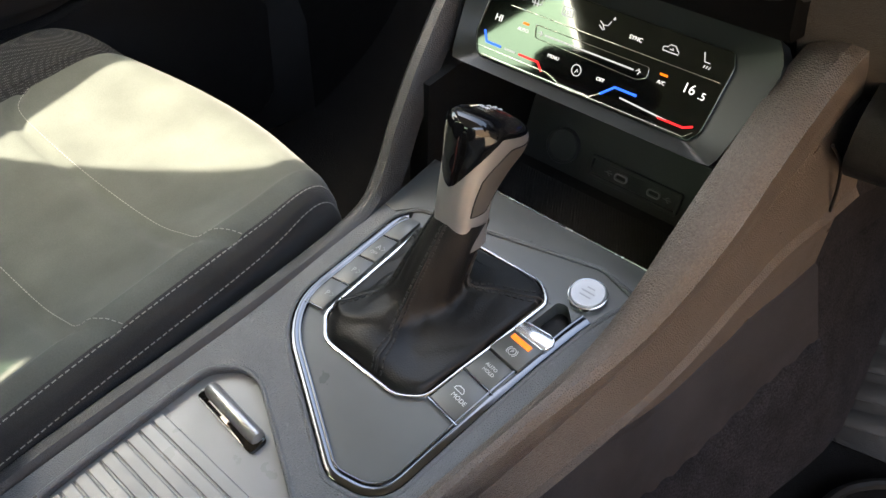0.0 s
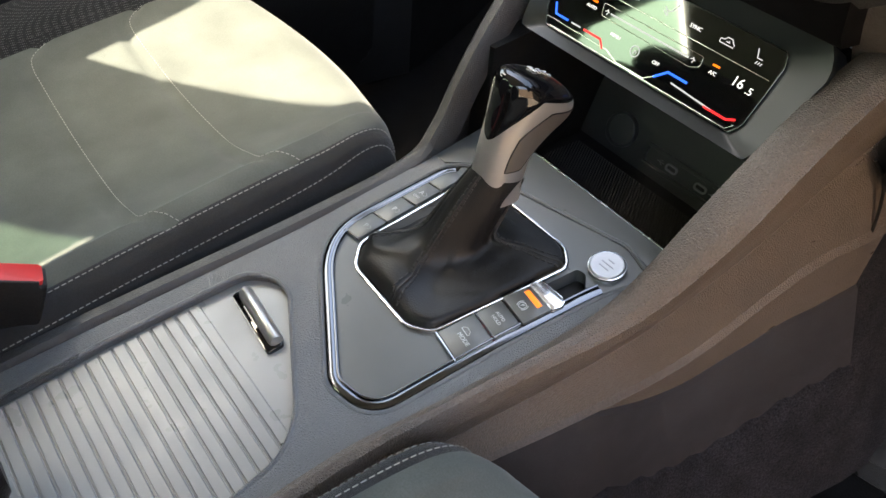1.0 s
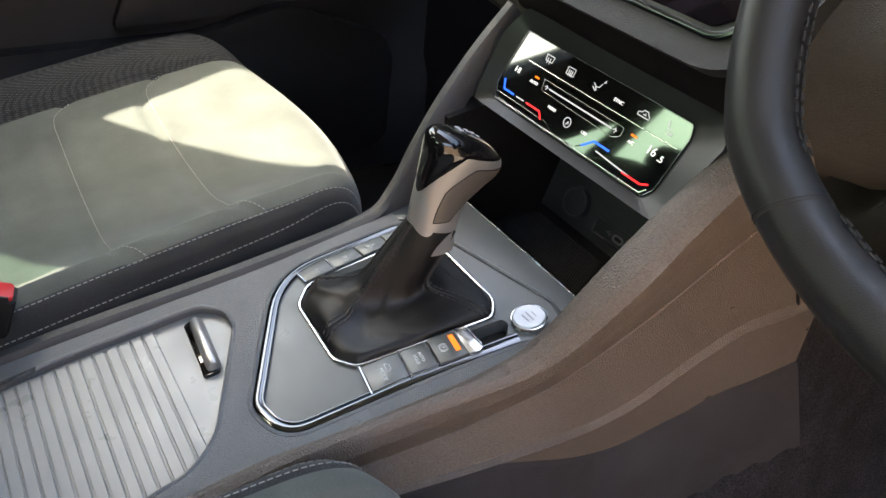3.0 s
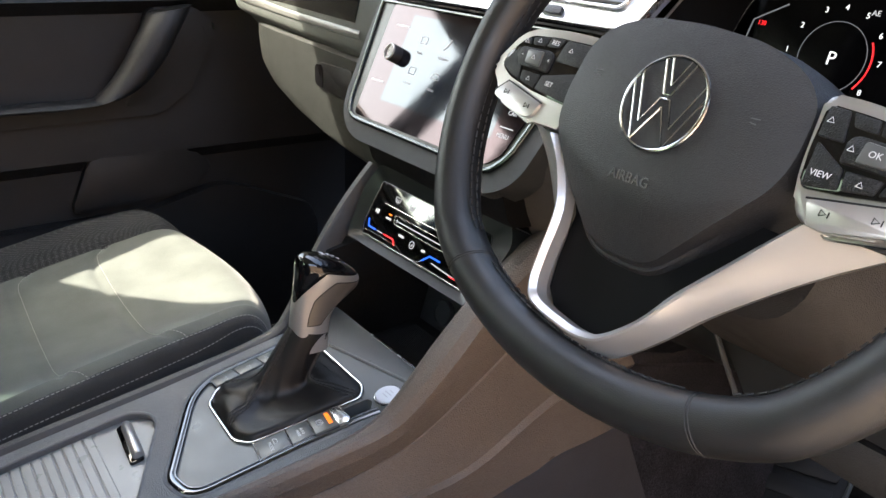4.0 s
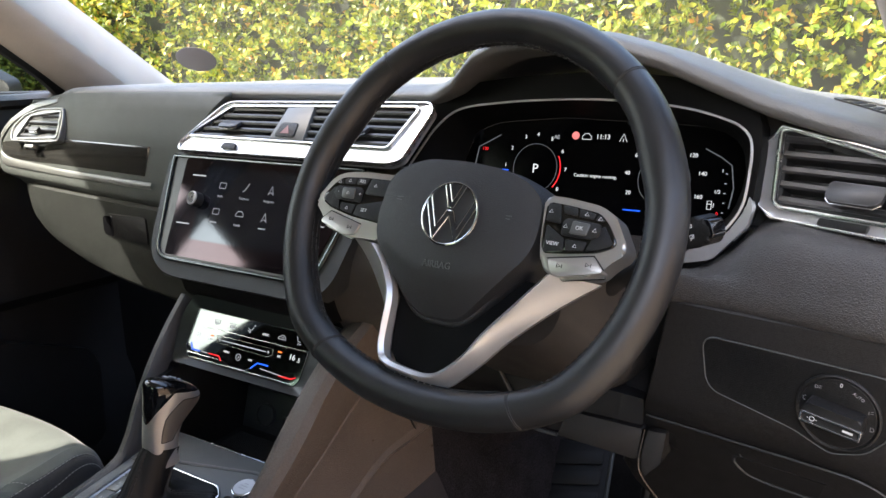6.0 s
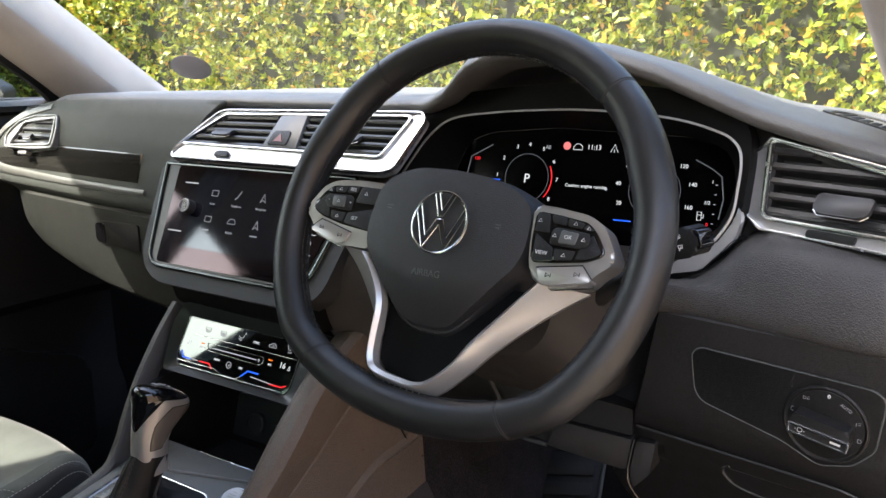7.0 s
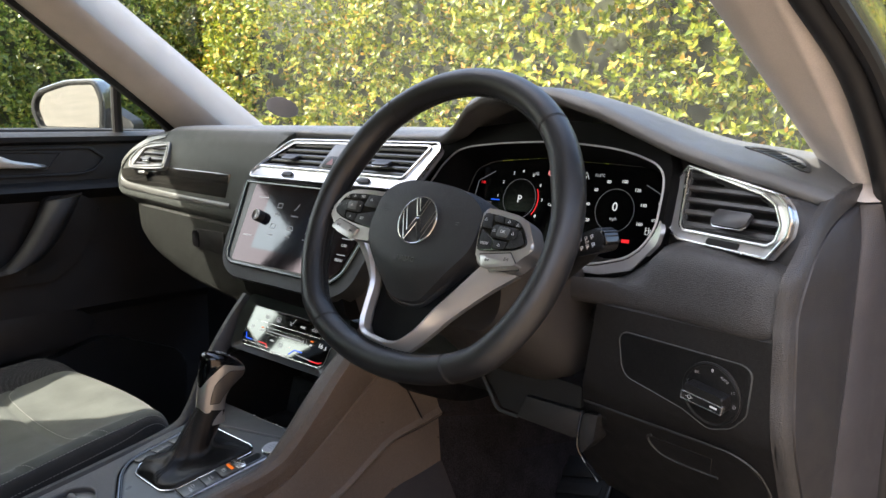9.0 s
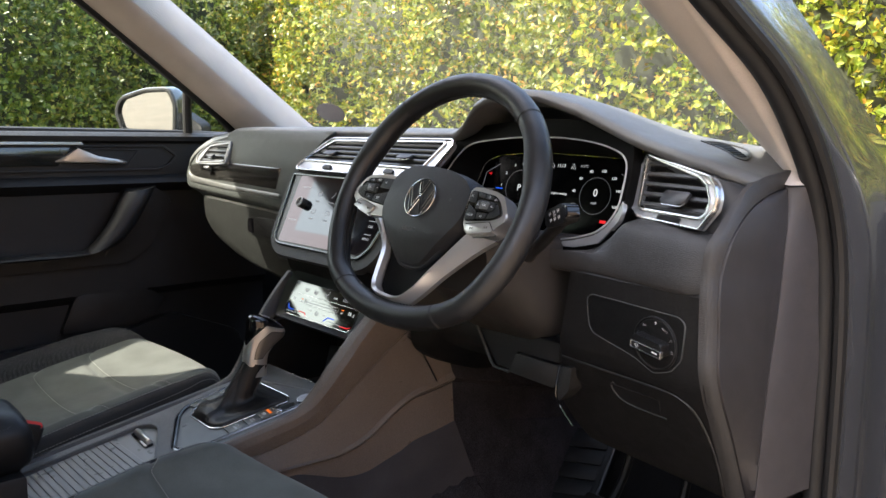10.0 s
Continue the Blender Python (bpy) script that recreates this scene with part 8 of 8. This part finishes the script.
# exterior mirror on the passenger side
mirror = thing("door_mirror", (-0.84, 0.24, 1.14), "grey door mirror seen through the side window", "mirror")
MR = fr((-0.935, 0.205, 1.222), (0.88, 0.47, 0), (0, -0.10, 1))
mo = ccw(rpoly([(-0.085, -0.058), (0.088, -0.060), (0.098, 0.02), (0.080, 0.062), (0.0, 0.060), (-0.080, 0.038), (-0.102, 0.0)], 0.02, 5))
bm = B()
mrows = []
for d, h in ((0.004, 0.012), (0.0, 0.006), (0.0, -0.02), (0.008, -0.05), (0.022, -0.075), (0.040, -0.088)):
    mrows.append([MR @ Vector((x, y, h)) for x, y in inset(mo, d)])
surf(bm, mrows, closed_u=True)
bm.faces.new([bm.verts.new(p) for p in mrows[-1]])
part("housing", bm, paint, mirror, "grey painted housing")
bm = B()
ring_round(bm, inset(mo, 0.002), 0.010, MR, 0.0, 0.0135, 0.003)
part("rim", bm, hard_black, mirror)
mirror_glass = material("mirror_glass", (0.34, 0.343, 0.34), 0.02, 1.0, vary=0.01, wear=0.01)
bm = B()
prism(bm, inset(mo, 0.013), MR, 0.0, 0.004)
part("mirror_plate", bm, mirror_glass, mirror, "mirror glass reflecting pale paving")
bm = B()
prism(bm, rpoly([(0.06, -0.058), (0.15, -0.075), (0.15, -0.035), (0.09, 0.0)], 0.01), MR, -0.05, -0.01, 0.006)
part("foot", bm, rubber, mirror)

# ---- pillars ----
def pillar(rows_, name, label, mat):
    b_ = B()
    surf(b_, rows_)
    return tagged(link_mesh(name, b_, mat, 50), label, "pillar trim", kind="structure")


LG0, LG1 = Vector((-0.640, 0.471, 1.202)), Vector((-0.560, 0.081, 1.446))
LD0, LD1 = Vector((-0.700, 0.321, 1.185)), Vector((-0.630, -0.061, 1.437))
rows = []
for f in np.linspace(-0.25, 1.6, 14):
    g, d = LG0 + (LG1 - LG0) * f, LD0 + (LD1 - LD0) * f
    m = g.lerp(d, 0.45) + Vector((0.028, -0.020, -0.004))
    rows.append(spline([g + Vector((-0.03, 0.03, 0.01)), g, g.lerp(m, 0.5) + Vector((0.007, 0, 0)), m, m.lerp(d, 0.5) + Vector((0.010, -0.004, 0)), d, d + Vector((-0.03, 0.01, 0.0))], 3))
pillar(rows, "pillar_trim_passenger", "pale cloth-like windscreen pillar trim", trim_beige)
RM0, RM1 = Vector((0.650, 0.380, 1.140)), Vector((0.610, 0.090, 1.325))
RD0, RD1 = Vector((0.712, 0.312, 1.131)), Vector((0.690, 0.053, 1.313))
rows = []
for f in np.linspace(0.0, 2.0, 14):
    m, d = RM0 + (RM1 - RM0) * f, RD0 + (RD1 - RD0) * f
    foot = max(0.0, 1 - f / 0.4) ** 1.5
    mid, near = m.lerp(d, 0.4) + Vector((0, -0.012, -0.004)), m.lerp(d, 0.8) + Vector((0.002, -0.008, 0))
    near, d = near.lerp(Vector((0.7148, 0.2430, 1.1285)), foot), d.lerp(Vector((0.7350, 0.2525, 1.1285)), foot)
    rows.append(spline([m + Vector((0.016, 0.035, 0.010)), m + Vector((0.006, 0.012, 0.004)), m, mid, near, d, d + Vector((0.02, 0.03, 0.0))], 3))
pillar(rows, "pillar_trim_driver", "pale cloth-like windscreen pillar trim", trim_beige)

# door seal and painted door post on the driver's side
SEAL = [(0.62, -0.60, 1.54), (0.635, -0.40, 1.51), (0.655, -0.22, 1.47), (0.685, -0.06, 1.39), (0.710, 0.063, 1.311), (0.730, 0.166, 1.242), (0.742, 0.250, 1.150), (0.746, 0.298, 1.060), (0.748, 0.318, 0.95), (0.748, 0.328, 0.80), (0.746, 0.335, 0.60), (0.742, 0.33, 0.50)]
seal = thing("door_seal", (0.745, 0.33, 0.5), "black rubber seal round the open doorway", "door seal")
bm = B()
tube(bm, [p + Vector((-0.006, 0.0, 0)) for p in spline(SEAL, 6)], 0.0115, 12)
part("bulb", bm, rubber, seal)
bm = B()
tube(bm, [p + Vector((0.012, 0.006, 0)) for p in spline(SEAL, 6)], 0.0085, 10)
part("lip", bm, rubber, seal)
bm = B()
rows = []
OUT = [(0.60, -0.35, 1.60), (0.640, -0.10, 1.53), (0.672, 0.10, 1.43), (0.700, 0.256, 1.327), (0.728, 0.37, 1.235), (0.752, 0.47, 1.155), (0.785, 0.52, 1.05), (0.79, 0.53, 0.95), (0.79, 0.53, 0.80), (0.79, 0.53, 0.60), (0.79, 0.53, 0.48)]
SL = [(0.645, -0.40, 1.52), (0.668, -0.20, 1.475), (0.697, -0.05, 1.395), (0.722, 0.072, 1.315), (0.742, 0.175, 1.245), (0.755, 0.262, 1.152), (0.760, 0.310, 1.060), (0.761, 0.330, 0.95), (0.761, 0.340, 0.80), (0.759, 0.347, 0.60), (0.755, 0.342, 0.48)]
for a, b in zip(spline(SL, 4), spline(OUT, 4)):
    low = max(0.0, min(1.0, (1.16 - a.z) / 0.12))
    c = a.lerp(b, 0.22) + Vector((0.010, 0.0, 0.006))
    d = a.lerp(b, 0.50) + Vector((0.006 + 0.006 * low, 0.0, 0.004))
    e = a.lerp(b, 0.56) + Vector((0.020 * low + 0.004, 0.0, 0.004))
    rows.append([a + Vector((-0.02, 0.02, 0)), a, a.lerp(c, 0.5) + Vector((0.004, -0.003, 0)), c, d, e, a.lerp(b, 0.85) + Vector((0.012, 0, 0.004)), b, b + Vector((-0.05, 0.06, -0.02))])
surf(bm, rows)
part("door_post", bm, paint, car, "glossy dark grey painted door post", angle=40)
for x, y, z in ((0.772, 0.405, 1.058), (0.764, 0.40, 0.715)):
    bm = B()
    HG = fr((x, y, z), (0.85, 0.5, 0), (0, 0, 1))
    lathe(bm, [(0.011, -0.01), (0.011, 0.004), (0.008, 0.006), (0.006, 0.006), (0.006, 0.011), (0.0, 0.011)], HG, 12)
    part("hinge_bolt", bm, paint, car)

# windscreen sticker
stick = material("dark_sticker", (0.014, 0.011, 0.014), 0.6, vary=0.2, spec=0.2)
bm = B()
SX = fr((-0.475, 0.452, 1.222), (0.93, 0.30, 0.06), (-0.1, -0.66, 0.55))
prism(bm, disc(0.038, 28, sy=0.8), SX, -0.0006, 0.0006)
whole("windscreen_sticker", bm, stick, "round dark sticker on the windscreen", "sticker")
